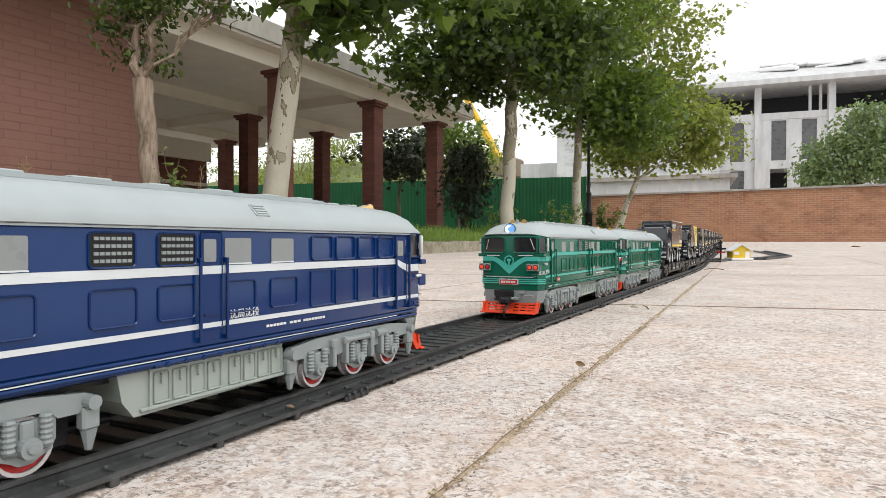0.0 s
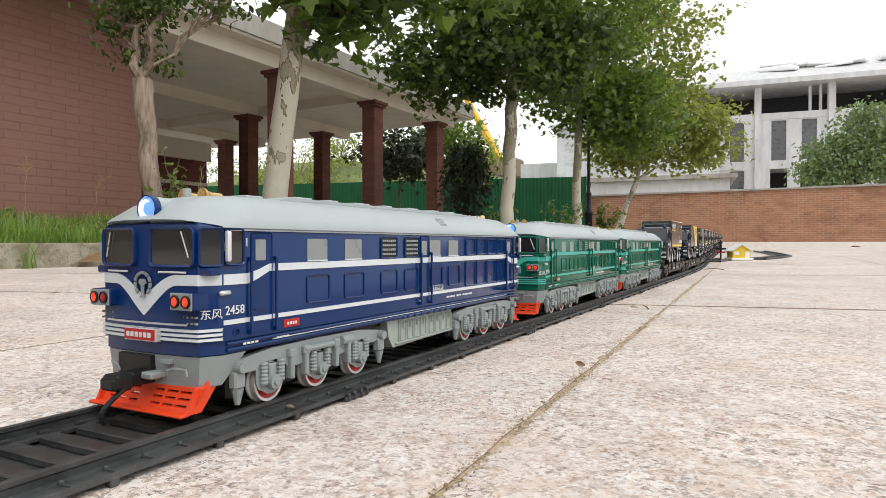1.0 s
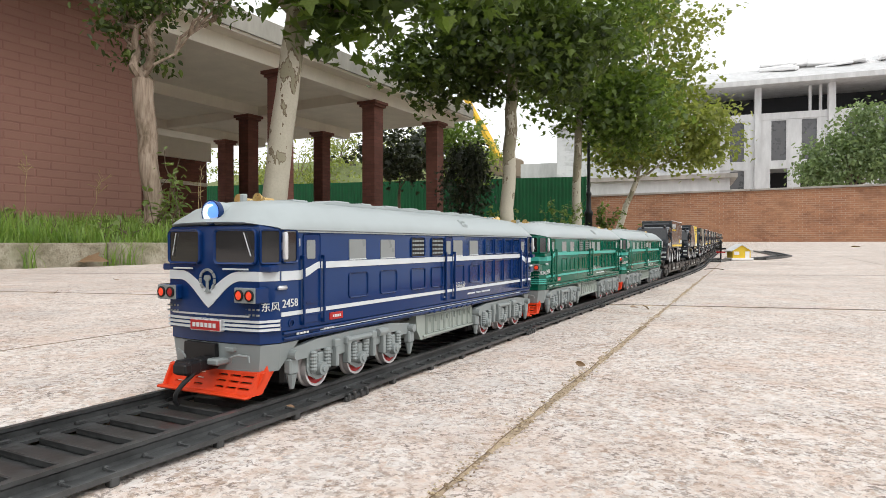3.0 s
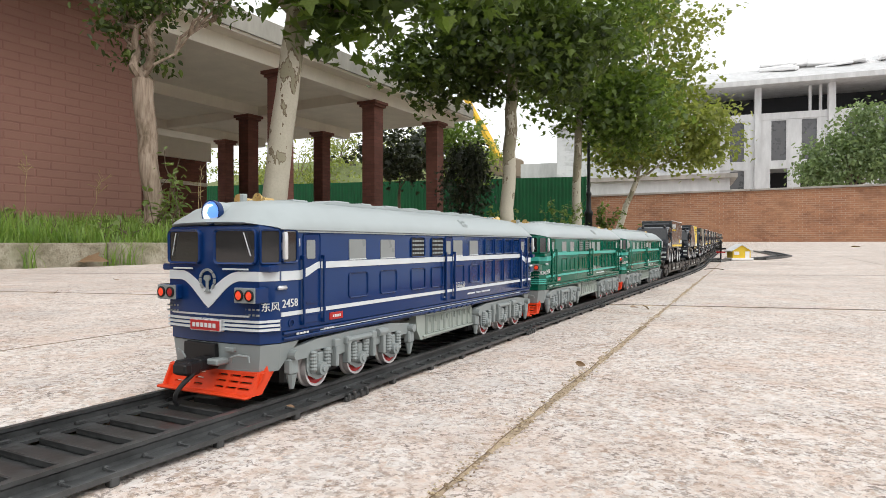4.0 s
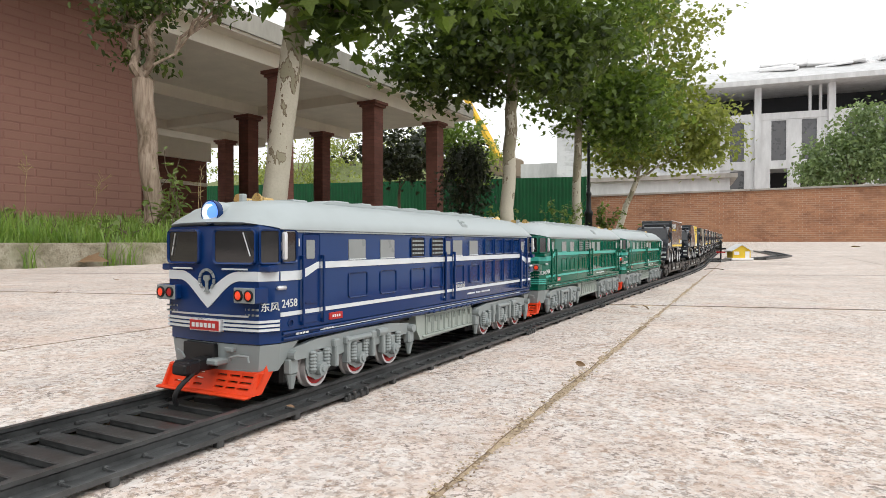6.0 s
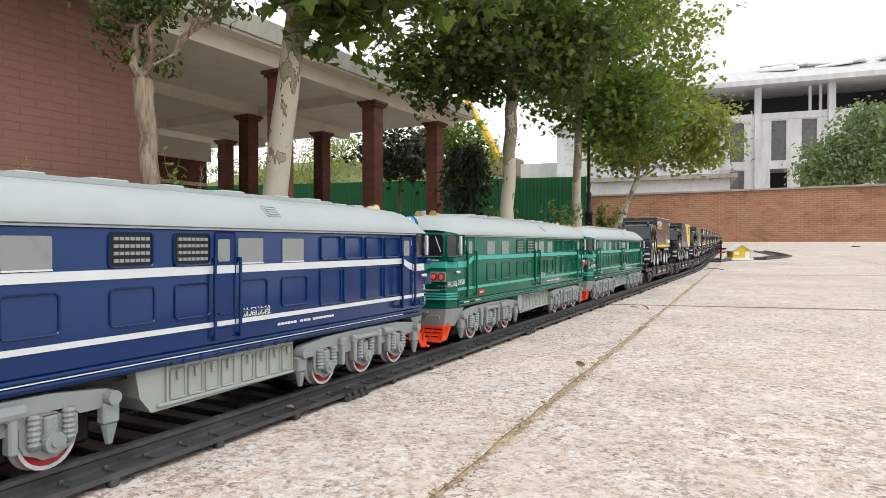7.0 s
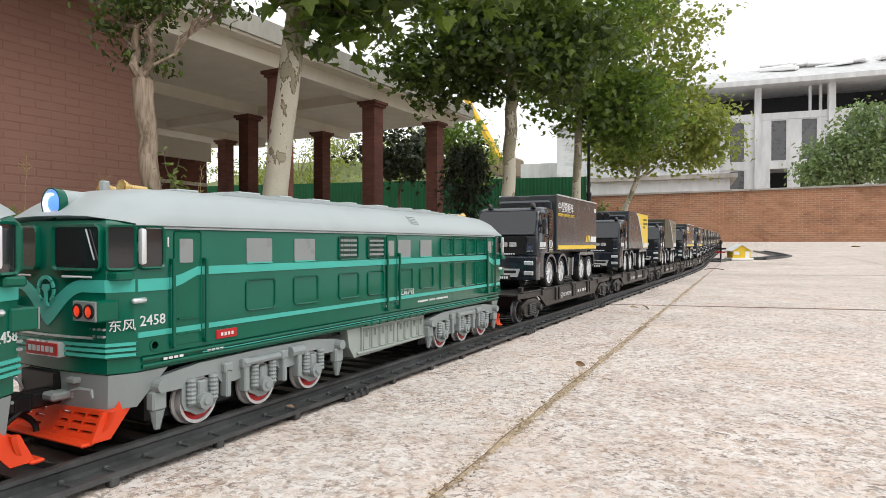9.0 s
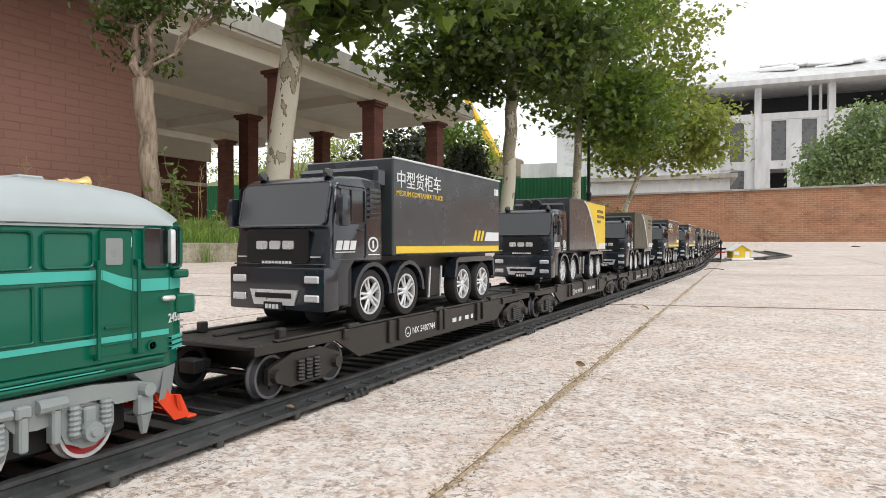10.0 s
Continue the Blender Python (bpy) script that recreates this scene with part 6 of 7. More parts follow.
    if style == "text":
        words("中型货柜车", 0.0158, S1 @ Matrix.Translation((0.0785, 0.1085, 0)), LETTER, cargo, label="white lettering on the box")
        words("MEDIUM CONTAINER TRUCK", 0.0062, S1 @ Matrix.Translation((0.0785, 0.1005, 0)), YELLOW_P, cargo, label="yellow lettering on the box")
        bm = bmesh.new()
        box(bm, 0.078, 0.295, 0.0525, 0.0585, 0, 0.0004, m=S1)
        for k in range(3):
            prism(bm, [(0.228 + k * 0.009, 0.0635), (0.233 + k * 0.009, 0.0635), (0.238 + k * 0.009, 0.0745), (0.233 + k * 0.009, 0.0745)], S1, 0.0004)
        part("yellow_band", bm, YELLOW_P, cargo, "yellow band and slanting bars")
        bm = bmesh.new()
        prism(bm, [(0.257, 0.0635), (0.295, 0.0635), (0.295, 0.073), (0.262, 0.073)], S1, 0.0004)
        for k in range(3):
            box(bm, 0.283 + k * 0.004, 0.286 + k * 0.004, 0.114, 0.121, 0, 0.0004, m=S1)
        part("white_patch", bm, LETTER, cargo, "pale patch")
    else:
        bm = bmesh.new()
        pts = [(0.298, 0.0512), (0.298, 0.13)] + [(0.16 + 0.085 * (k / 12) ** 0.6, 0.13 - 0.079 * (k / 12)) for k in range(13)]
        prism(bm, pts[::-1], S1, 0.0003)
        part("yellow_sweep", bm, YELLOW_P if style == "sweep" else BOX_SAND, cargo, "curved printed panel")
        bm = bmesh.new()
        pts = [(0.16 + 0.085 * (k / 12) ** 0.6, 0.13 - 0.079 * (k / 12)) for k in range(13)]
        pts = pts + [(x - 0.007, z) for x, z in reversed(pts)]
        prism(bm, pts[::-1], S1, 0.0005)
        box(bm, 0.25, 0.298, 0.052, 0.062, 0.0002, 0.0005, m=S1)
        part("white_edge", bm, LETTER, cargo, "pale edge of the print")
        bm = bmesh.new()
        for z, n in ((0.115, 5), (0.106, 6), (0.097, 3)):
            for k in range(n):
                box(bm, 0.24 + k * 0.0085, 0.246 + k * 0.0085, z, z + 0.005, 0.0002, 0.0006, m=S1)
        part("marking", bm, BOX_OLIVE, cargo, "unreadable printed words")
        if style == "sweep":
            for x in (-0.007, 0.007):
                bm = bmesh.new()
                lathe(bm, [(0.0068, -0.003), (0.0072, 0.0), (0.0068, 0.003)], Matrix.Translation((x, 0.03, 0.119)) @ Matrix.Rotation(radians(90), 4, "X"), 18)
                part("roof_horn", bm, BLACK_P, t, "black round roof fitting", True)
    # the cab stands well forward of the first axle
    for top in (cab, bumper):
        for ob in [top] + list(top.children_recursive):
            for v in ob.data.vertices:
                v.co.y -= 0.012 * (1 - min(max(v.co.y / 0.06, 0), 1))
    return t


wagon_one = make_wagon()
truck_text = make_truck(BOX_P, "text", "charcoal toy box truck with yellow band and white lettering")
truck_sweep = make_truck(BOX_P, "sweep", "charcoal toy box truck with a yellow printed sweep")
truck_olive = make_truck(BOX_OLIVE, "sand", "dark olive toy box truck with a sand-coloured panel")
wagons, trucks = [wagon_one], [truck_text]
kinds = [truck_text, truck_olive, truck_olive, truck_text]
used = {truck_text}
for i in range(1, 13):
    wagons.append(copy_thing(wagon_one, Matrix.Identity(4)))
    k = truck_sweep if i == 1 else kinds[i % 4]
    trucks.append(copy_thing(k, Matrix.Identity(4)) if k in used else k)
    used.add(k)


# ---------------------------------------------------------------- plants
FWD, RGT = Vector((-math.sin(radians(29.6)), math.cos(radians(29.6)), 0)), Vector((math.cos(radians(29.6)), math.sin(radians(29.6)), 0))


def away(depth, side):
    """A ground place given by its distance ahead of and beside the tripod."""
    return FWD * depth + RGT * side


def lobed_leaf():
    """A five-lobed leaf of unit length, cupped, stalk at the origin, tip along y."""
    pts = [(0, 0), (0.16, 0.02), (0.42, -0.03), (0.31, 0.2), (0.56, 0.42), (0.29, 0.48), (0.21, 0.68), (0, 1.0)]
    ring = pts + [(-x, y) for x, y in reversed(pts[1:-1])]
    vs = [(0, 0.36, 0.0)] + [(x, y, 0.22 * abs(x) + 0.1 * (y - 0.36) ** 2 * (-1)) for x, y in ring]
    n = len(ring)
    return np.array(vs, float), [(0, 1 + i, 1 + (i + 1) % n) for i in range(n)]


def oval_leaf():
    ring = [(0, 0), (0.2, 0.2), (0.27, 0.5), (0.16, 0.8), (0, 1.0), (-0.16, 0.8), (-0.27, 0.5), (-0.2, 0.2)]
    vs = [(0, 0.5, -0.05)] + [(x, y, 0.25 * abs(x) - 0.12 * y * y) for x, y in ring]
    n = len(ring)
    return np.array(vs, float), [(0, 1 + i, 1 + (i + 1) % n) for i in range(n)]


def scatter(name, shape, places, sizes, material, parent=None, label="", droop=0.5, seed=1, upright=0.0):
    """One mesh of many leaves at the given places."""
    rng = np.random.default_rng(seed)
    tv, tf = shape
    n = len(places)
    yaw = rng.uniform(0, 2 * np.pi, n)
    pitch = -droop + rng.normal(0, 0.5, n) + upright
    roll = rng.normal(0, 0.55, n)
    cy, sy, cp, sp, cr, sr = np.cos(yaw), np.sin(yaw), np.cos(pitch), np.sin(pitch), np.cos(roll), np.sin(roll)
    v = tv[None, :, :] * np.asarray(sizes)[:, None, None]
    x, y, z = v[..., 0], v[..., 1], v[..., 2]
    x, z = x * cr[:, None] + z * sr[:, None], -x * sr[:, None] + z * cr[:, None]
    y, z = y * cp[:, None] - z * sp[:, None], y * sp[:, None] + z * cp[:, None]
    x, y = x * cy[:, None] - y * sy[:, None], x * sy[:, None] + y * cy[:, None]
    out = np.stack([x, y, z], -1) + np.asarray(places)[:, None, :]
    k = tv.shape[0]
    f = (np.array(tf)[None] + (np.arange(n) * k)[:, None, None]).reshape(-1, 3)
    me = bpy.data.meshes.new(name)
    me.from_pydata(out.reshape(-1, 3).tolist(), [], f.tolist())
    me.materials.append(material)
    ob = new(name, me)
    if parent:
        ob.parent = parent
    return tagged(ob, label)


def limb(bm, pts, r0, r1, n=8):
    """A tapering, slightly crooked branch through pts."""
    pts = [Vector(p) for p in pts]
    rings = []
    m = len(pts)
    ax = Vector((1, 0.3, 0.1))
    for i, p in enumerate(pts):
        d = (pts[min(i + 1, m - 1)] - pts[max(i - 1, 0)]).normalized()
        ax = (ax - d * ax.dot(d)).normalized()
        q = Matrix((ax, d.cross(ax), d)).transposed()
        r = r0 + (r1 - r0) * i / (m - 1)
        rings.append([p + q @ Vector((r * math.cos(2 * math.pi * k / n) * (1 + 0.1 * noise.noise(p * 6 + Vector((k, 0, 0)))), r * math.sin(2 * math.pi * k / n), 0)) for k in range(n)])
    loft(bm, rings)


def bent(p, q, wob, steps, rng):
    p, q = Vector(p), Vector(q)
    out = []
    for i in range(steps + 1):
        k = i / steps
        o = Vector((rng.uniform(-wob, wob), rng.uniform(-wob, wob), rng.uniform(-wob, wob) * 0.5)) if 0 < i < steps else Vector()
        out.append(p.lerp(q, k) + o + Vector((0, 0, 0.25 * wob * math.sin(k * math.pi))))
    return out


def make_tree(base, fork, blobs, r0, r1, material, leaf=0.14, per=22, clumps=170, label="", seed=1, spread=0.28, shape=None, bark=None, extra=(), droop=0.5, name="plane_tree"):
    """Trunk from base to fork (local metres), limbs into each blob (centre, radii), leaves gathered in clumps there."""
    rng = random.Random(seed)
    t = thing(name, Matrix.Translation(base), label, "tree", "trees of the planting strip")
    fork = Vector(fork)
    bm = bmesh.new()
    pts = bent((0, 0, -0.15), fork, 0.025, 9, rng)
    limb(bm, pts, r0, r1, 18)
    trunk = part("trunk", bm, bark or BARK, t, "mottled flaking trunk", True)
    places = []
    for c, rad, share, *rest in blobs:
        c, rad, thick = Vector(c), Vector(rad), rest[0] if rest else 1.0
        start = fork if c.z > fork.z - 0.2 else pts[6]
        bm = bmesh.new()
        main = bent(start, c, 0.06, 6, rng)
        limb(bm, main, r1 * 0.6 * thick, r1 * 0.18 * thick, 7)
        for k in range(7):
            p = main[rng.randint(2, 6)]
            e = c + Vector([rng.uniform(-0.8, 0.8) * rad[i] for i in range(3)])
            limb(bm, bent(p, e, 0.05, 4, rng), r1 * 0.2, 0.006, 5)
        part("limb", bm, bark or BARK, t, smooth=True)
        for k in range(int(clumps * share)):
            while True:
                v = Vector((rng.uniform(-1, 1), rng.uniform(-1, 1), rng.uniform(-1, 1)))
                if 0.15 < v.length < 1.0 and rng.random() < 0.35 + 0.65 * v.length:
                    break
            v = v * (1 + 0.25 * noise.noise(v * 2.3 + c))
            q = Vector((v.x * rad.x, v.y * rad.y, v.z * rad.z)) + c
            for i in range(per):
                places.append((q.x + rng.gauss(0, spread), q.y + rng.gauss(0, spread), q.z + rng.gauss(0, spread * 0.6)))
    places += list(extra)
    sizes = [leaf * rng.uniform(0.6, 1.25) for _ in places]
    scatter("crown", shape or lobed_leaf(), places, sizes, material, t, "broad lobed green leaves", droop=droop, seed=seed)
    return t


def bank_at(p):
    return Vector((p.x, p.y, strip_z(p.x, p.y) if p.x < KERB_X(p.y) - 0.1 else ground_z(p.y)))


R3 = lambda side, fwd, up: RGT * side + FWD * fwd + Vector((0, 0, up))

# nearest plane tree, whose crown overhangs the yard
make_tree(bank_at(away(5.5, -1.52)), R3(0.36, 0.1, 2.95), [
    (R3(0.95, 0.2, 2.5), (0.7, 0.8, 0.4), 0.3), (R3(1.9, -0.3, 2.42), (0.7, 0.9, 0.34), 0.22), (R3(0.1, 0.6, 3.4), (1.2, 1.2, 0.6), 0.3), (R3(-0.3, -0.2, 2.72), (0.5, 0.6, 0.3), 0.14),
    (R3(0.55, -0.1, 2.0), (0.3, 0.35, 0.3), 0.12)],
    0.112, 0.085, LEAF, 0.15, 24, 135, "plane tree with pale flaking bark beside the canopy", 11, 0.2)
# second in the row, the shade of its crown put into a darker leaf colour
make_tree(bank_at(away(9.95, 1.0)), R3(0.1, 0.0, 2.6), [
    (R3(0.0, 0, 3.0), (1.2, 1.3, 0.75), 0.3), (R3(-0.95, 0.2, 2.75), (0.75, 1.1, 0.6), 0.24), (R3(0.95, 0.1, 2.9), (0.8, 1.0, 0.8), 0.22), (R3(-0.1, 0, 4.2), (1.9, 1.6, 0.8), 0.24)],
    0.115, 0.085, LEAF_SHADED, 0.12, 44, 220, "plane tree with a smooth grey trunk behind the kerb", 12, 0.2)
# third
make_tree(bank_at(away(12.8, 2.7)), R3(0.05, 0.0, 2.7), [
    (R3(0.1, 0, 3.3), (1.3, 1.3, 1.0), 0.4), (R3(1.0, 0, 2.6), (0.75, 0.9, 0.75), 0.25), (R3(0.2, 0, 4.9), (1.7, 1.5, 1.0), 0.35)],
    0.1, 0.065, LEAF, 0.12, 46, 220, "slim plane tree behind the kerb", 13, 0.28)
# fourth, leaning; sunlight and a yellower green are both in its leaf colour
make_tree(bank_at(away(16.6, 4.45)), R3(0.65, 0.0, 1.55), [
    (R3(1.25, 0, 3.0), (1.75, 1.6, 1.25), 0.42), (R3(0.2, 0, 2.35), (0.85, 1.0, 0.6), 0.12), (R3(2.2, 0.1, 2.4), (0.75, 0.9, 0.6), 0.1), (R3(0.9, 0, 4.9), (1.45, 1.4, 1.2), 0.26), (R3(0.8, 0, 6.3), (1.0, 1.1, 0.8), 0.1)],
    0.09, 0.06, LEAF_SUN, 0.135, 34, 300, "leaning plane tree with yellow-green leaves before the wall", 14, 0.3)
# small-leaved tree by the brick wall
make_tree(bank_at(away(4.6, -2.1)), R3(-0.075, 0.0, 1.12), [
    (R3(-0.2, 0, 1.62), (0.16, 0.2, 0.26), 0.24, 0.9), (R3(0.02, 0.0, 1.75), (0.22, 0.22, 0.22), 0.3, 0.95), (R3(-0.1, 0.1, 1.3), (0.12, 0.14, 0.12), 0.1, 0.4), (R3(0.52, -0.1, 1.66), (0.2, 0.16, 0.1), 0.12, 0.3), (R3(-0.05, 0.2, 2.0), (0.45, 0.5, 0.22), 0.24, 0.5)],
    0.06, 0.072, LEAF_SHADED, 0.056, 20, 95, "small tree forking low beside the brick wall", 15, 0.07, oval_leaf(), TAN_BARK, name="small_tree")
# dark tree by the columns, and one behind them
make_tree(bank_at(away(11.6, 0.41)), R3(0.0, 0, 0.7), [(R3(0, 0, 0.9), (0.42, 0.42, 0.7), 0.8), (R3(0.05, 0, 1.35), (0.22, 0.22, 0.28), 0.2)], 0.04, 0.03, LEAF_DARK, 0.085, 22, 130,
          "dense dark-leaved plum tree by the end column", 16, 0.11, oval_leaf(), TWIG, name="plum_tree")
make_tree(away(18.5, -1.3), R3(0.03, 0, 1.7), [(R3(-0.1, 0, 2.75), (1.1, 1.0, 0.75), 0.7), (R3(0.6, 0, 2.5), (0.7, 0.7, 0.7), 0.3)], 0.055, 0.04, LEAF_DARK, 0.15, 20, 95,
          "dark tree standing before the green hoarding", 17, 0.24, None, TWIG, name="shade_tree")
make_tree(away(20.0, 0.5), R3(0.03, 0, 1.7), [(R3(-0.2, 0, 3.2), (0.9, 1.0, 0.9), 0.7), (R3(0.4, 0, 2.6), (0.5, 0.7, 0.6), 0.3)], 0.055, 0.04, LEAF, 0.17, 20, 90,
          "young tree between column and hoarding", 18, 0.24, None, TWIG, name="young_tree")
# tree over the boundary wall
make_tree(away(27.0, 17.5) + Vector((0, 0, 0.15)), R3(0, 0, 2.2), [(R3(-0.3, 0, 3.6), (1.7, 1.4, 1.2), 0.5), (R3(0.7, 0, 4.6), (1.4, 1.3, 1.4), 0.35), (R3(2.2, 0, 3.9), (1.6, 1.4, 1.5), 0.35), (R3(-1.5, 0, 3.0), (0.8, 0.8, 0.7), 0.14)], 0.1, 0.07, LEAF_BUSH, 0.2, 20, 330,
          "grey-green bushy tree beyond the boundary wall", 19, 0.26, oval_leaf(), TWIG, name="bushy_tree")


# scrub on the slope behind the hoarding
def make_scrub():
    rng = random.Random(31)
    for i in range(26):
        d = rng.uniform(39, 50)
        px = rng.uniform(-0.36, 0.06)
        p = away(d, px * d)
        h = rng.uniform(1.2, 2.6)
        z = 0.15 + 6.6 * math.exp(-((p.x + 34) / 26) ** 2) * min(1, (p.y - 27) / 10.5) if p.y > 27 else 0.2
        s = thing("scrub_bush", Matrix.Translation((p.x, p.y, z - 0.3)), "pale green scrub bush on the slope", "bush", "scrub bushes")
        bm = bmesh.new()
        for k in range(5):
            limb(bm, bent((0, 0, 0), (rng.uniform(-0.9, 0.9), rng.uniform(-0.9, 0.9), h), 0.1, 4, rng), 0.04, 0.01, 5)
        part("stem", bm, TWIG, s)
        places = []
        for k in range(34):
            c = (rng.gauss(0, 0.9), rng.gauss(0, 0.9), abs(rng.gauss(h * 0.7, h * 0.4)))
            places += [(c[0] + rng.gauss(0, 0.2), c[1] + rng.gauss(0, 0.2), c[2] + rng.gauss(0, 0.2)) for _ in range(12)]
        scatter("foliage", oval_leaf(), places, [0.22 * rng.uniform(0.6, 1.3) for _ in places], LEAF_SUN, s, seed=i)


make_scrub()


def blades(name, places, heights, material, label, seed, width=0.004, lean=0.5, category="grass"):
    """Grass as bent tapering blades in one mesh."""
    rng = random.Random(seed)
    vs, fs = [], []
    for (x, y, z), h in zip(places, heights):
        a = rng.uniform(0, 2 * math.pi)
        l = h * rng.uniform(0.1, lean)
        dx, dy = math.cos(a), math.sin(a)
        w = width * rng.uniform(0.6, 1.4)
        n = len(vs)
        for k, (u, ww) in enumerate(((0, 1), (0.4, 0.9), (0.75, 0.6))):
            cx, cy, cz = x + dx * l * u * u, y + dy * l * u * u, z + h * (u - 0.25 * u * u * l / h)
            vs += [(cx - dy * w * ww, cy + dx * w * ww, cz), (cx + dy * w * ww, cy - dx * w * ww, cz)]
        vs.append((x + dx * l, y + dy * l, z + h * (1 - 0.25 * l / h)))
        fs += [(n, n + 1, n + 3, n + 2), (n + 2, n + 3, n + 5, n + 4), (n + 4, n + 5, n + 6)]
    return tagged(raw(name, vs, fs, material), label, category, kind="stuff")


def make_grass():
    rng = random.Random(41)
    pl, hs = [], []
    for i in range(36000):
        y = 0.4 + 9.5 * rng.random() ** 1.3
        x = KERB_X(y) - 0.1 - 2.2 * rng.random() ** 1.6
        dens = 0.5 + 0.9 * noise.noise(Vector((x * 1.9, y * 1.9, 3.0)))
        if 2.0 < y < 2.25:
            dens *= 0.45
        if rng.random() > dens:
            continue
        pl.append((x, y, strip_z(x, y) - 0.01))
        hs.append(rng.uniform(0.03, 0.12) * (0.5 + 1.1 * max(0, dens)))
    blades("grass", pl, hs, GRASS, "tufted green grass and weeds behind the kerb", 42)
    pl, hs = [], []
    for i in range(3500):
        y = 9 + 11 * rng.random()
        x = KERB_X(y) - 0.1 - 1.5 * rng.random()
        pl.append((x, y, strip_z(x, y) - 0.01))
        hs.append(rng.uniform(0.08, 0.25))
    blades("far_grass", pl, hs, GRASS, "green grass along the far kerb", 43, 0.007)
    # blades leaning out over the kerb
    pl, hs = [], []
    for i in range(1500):
        y = 0.6 + 6 * rng.random()
        if noise.noise(Vector((0, y * 2.2, 5))) < -0.1:
            continue
        x = KERB_X(y) - 0.09 - 0.05 * rng.random()
        pl.append((x, y, 0.1))
        hs.append(rng.uniform(0.05, 0.2))
    blades("kerb_grass", pl, hs, GRASS, "long grass hanging over the kerb", 45, 0.003, 1.3)
    # tall dry stems with feathery heads
    stems = thing("dry_weeds", pose(0, 0, 0), "tall straw-coloured weed stems before the brick wall", "weed")
    for i in range(11):
        y = rng.choice((1.45, 1.6, 1.75, 2.2, 2.6, 2.7)) + rng.uniform(-0.15, 0.15)
        x = KERB_X(y) - rng.uniform(0.25, 0.8)
        z = strip_z(x, y)
        h = rng.uniform(0.28, 0.55)
        top = Vector((x + rng.uniform(-0.12, 0.12), y + rng.uniform(-0.12, 0.12), z + h))
        bm = bmesh.new()
        pts = bent((x, y, z), top, 0.012, 5, rng)
        for a, b in zip(pts, pts[1:]):
            cyl(bm, a, b, 0.0013, n=5)
        for k in range(14):
            u = rng.uniform(0.72, 1.0)
            p = Vector((x, y, z)).lerp(top, u)
            q = p + Vector((rng.uniform(-0.045, 0.045), rng.uniform(-0.045, 0.045), rng.uniform(0.0, 0.05)))
            cyl(bm, p, q, 0.0008, 0.0014, n=4)
        part("stem", bm, STRAW, stems)
    # tufts growing in front of the kerb
    pl, hs = [], []
    for y in (1.55, 1.95, 2.02, 2.55):
        for k in range(26):
            yy = y + rng.gauss(0, 0.03)
            pl.append((KERB_X(yy) + rng.uniform(0.002, 0.04), yy, 0.0))
            hs.append(rng.uniform(0.06, 0.2))
    blades("kerb_tuft", pl, hs, GRASS, "thin weeds growing at the foot of the kerb", 44, 0.002, 0.9, "weed")


make_grass()


def make_shrub(at, stems, h, material, label, seed, leaf=0.05, spread=0.16):
    rng = random.Random(seed)
    s = thing("weed_shrub", Matrix.Translation(at), label, "shrub")
    places = []
    for i in range(stems):
        top = Vector((rng.gauss(0, spread), rng.gauss(0, spread), h * rng.uniform(0.55, 1.0)))
        bm = bmesh.new()
        pts = bent((rng.gauss(0, 0.03), rng.gauss(0, 0.03), -0.02), top, 0.02, 6, rng)
        limb(bm, pts, 0.005, 0.002, 5)
        part("stem", bm, TWIG, s)
        for k in range(int(26 * h / 0.6)):
            p = pts[0].lerp(top, rng.uniform(0.15, 1.0))
            places.append((p.x + rng.gauss(0, 0.035), p.y + rng.gauss(0, 0.035), p.z + rng.gauss(0, 0.02)))
    scatter("foliage", oval_leaf(), places, [leaf * rng.uniform(0.6, 1.3) for _ in places], material, s, seed=seed, droop=0.2)
    return s


make_shrub(bank_at(away(4.35, -1.98)), 8, 0.42, LEAF_WEED, "leafy green weed shrub round the small tree", 51)
make_shrub(bank_at(away(4.3, -1.8)), 3, 0.6, LEAF_WEED, "tall leafy weed shoots beside the small tree", 52, 0.052, 0.07)
make_shrub(bank_at(away(4.4, -1.6)), 4, 0.3, LEAF_WEED, "low leafy weeds by the kerb", 53)
for k, (d, side) in enumerate(((3.3, -2.05), (3.45, -2.2), (3.25, -2.25), (3.6, -1.95), (3.7, -1.85), (3.5, -2.4), (4.0, -1.75))):
    make_shrub(bank_at(away(d, side)), 5, 0.13 + 0.02 * (k % 3), LEAF_WEED, "low broad-leaved weed among the grass", 60 + k, 0.045, 0.07)
make_shrub(bank_at(away(12.0, 2.2)), 9, 0.75, LEAF_WEED, "thin pale shrub before the hoarding", 54, 0.08, 0.3)
make_shrub(bank_at(away(11.0, 0.95)), 8, 0.6, LEAF_WEED, "low green shrub by the plum tree", 55, 0.08, 0.2)
make_shrub(bank_at(away(14.5, 3.6)), 9, 0.9, LEAF, "green shrub at the foot of the lamp post", 56, 0.1, 0.35)
make_shrub(bank_at(away(16.0, 4.6)), 7, 0.5, LEAF, "low green shrub before the brick wall", 57, 0.1, 0.4)


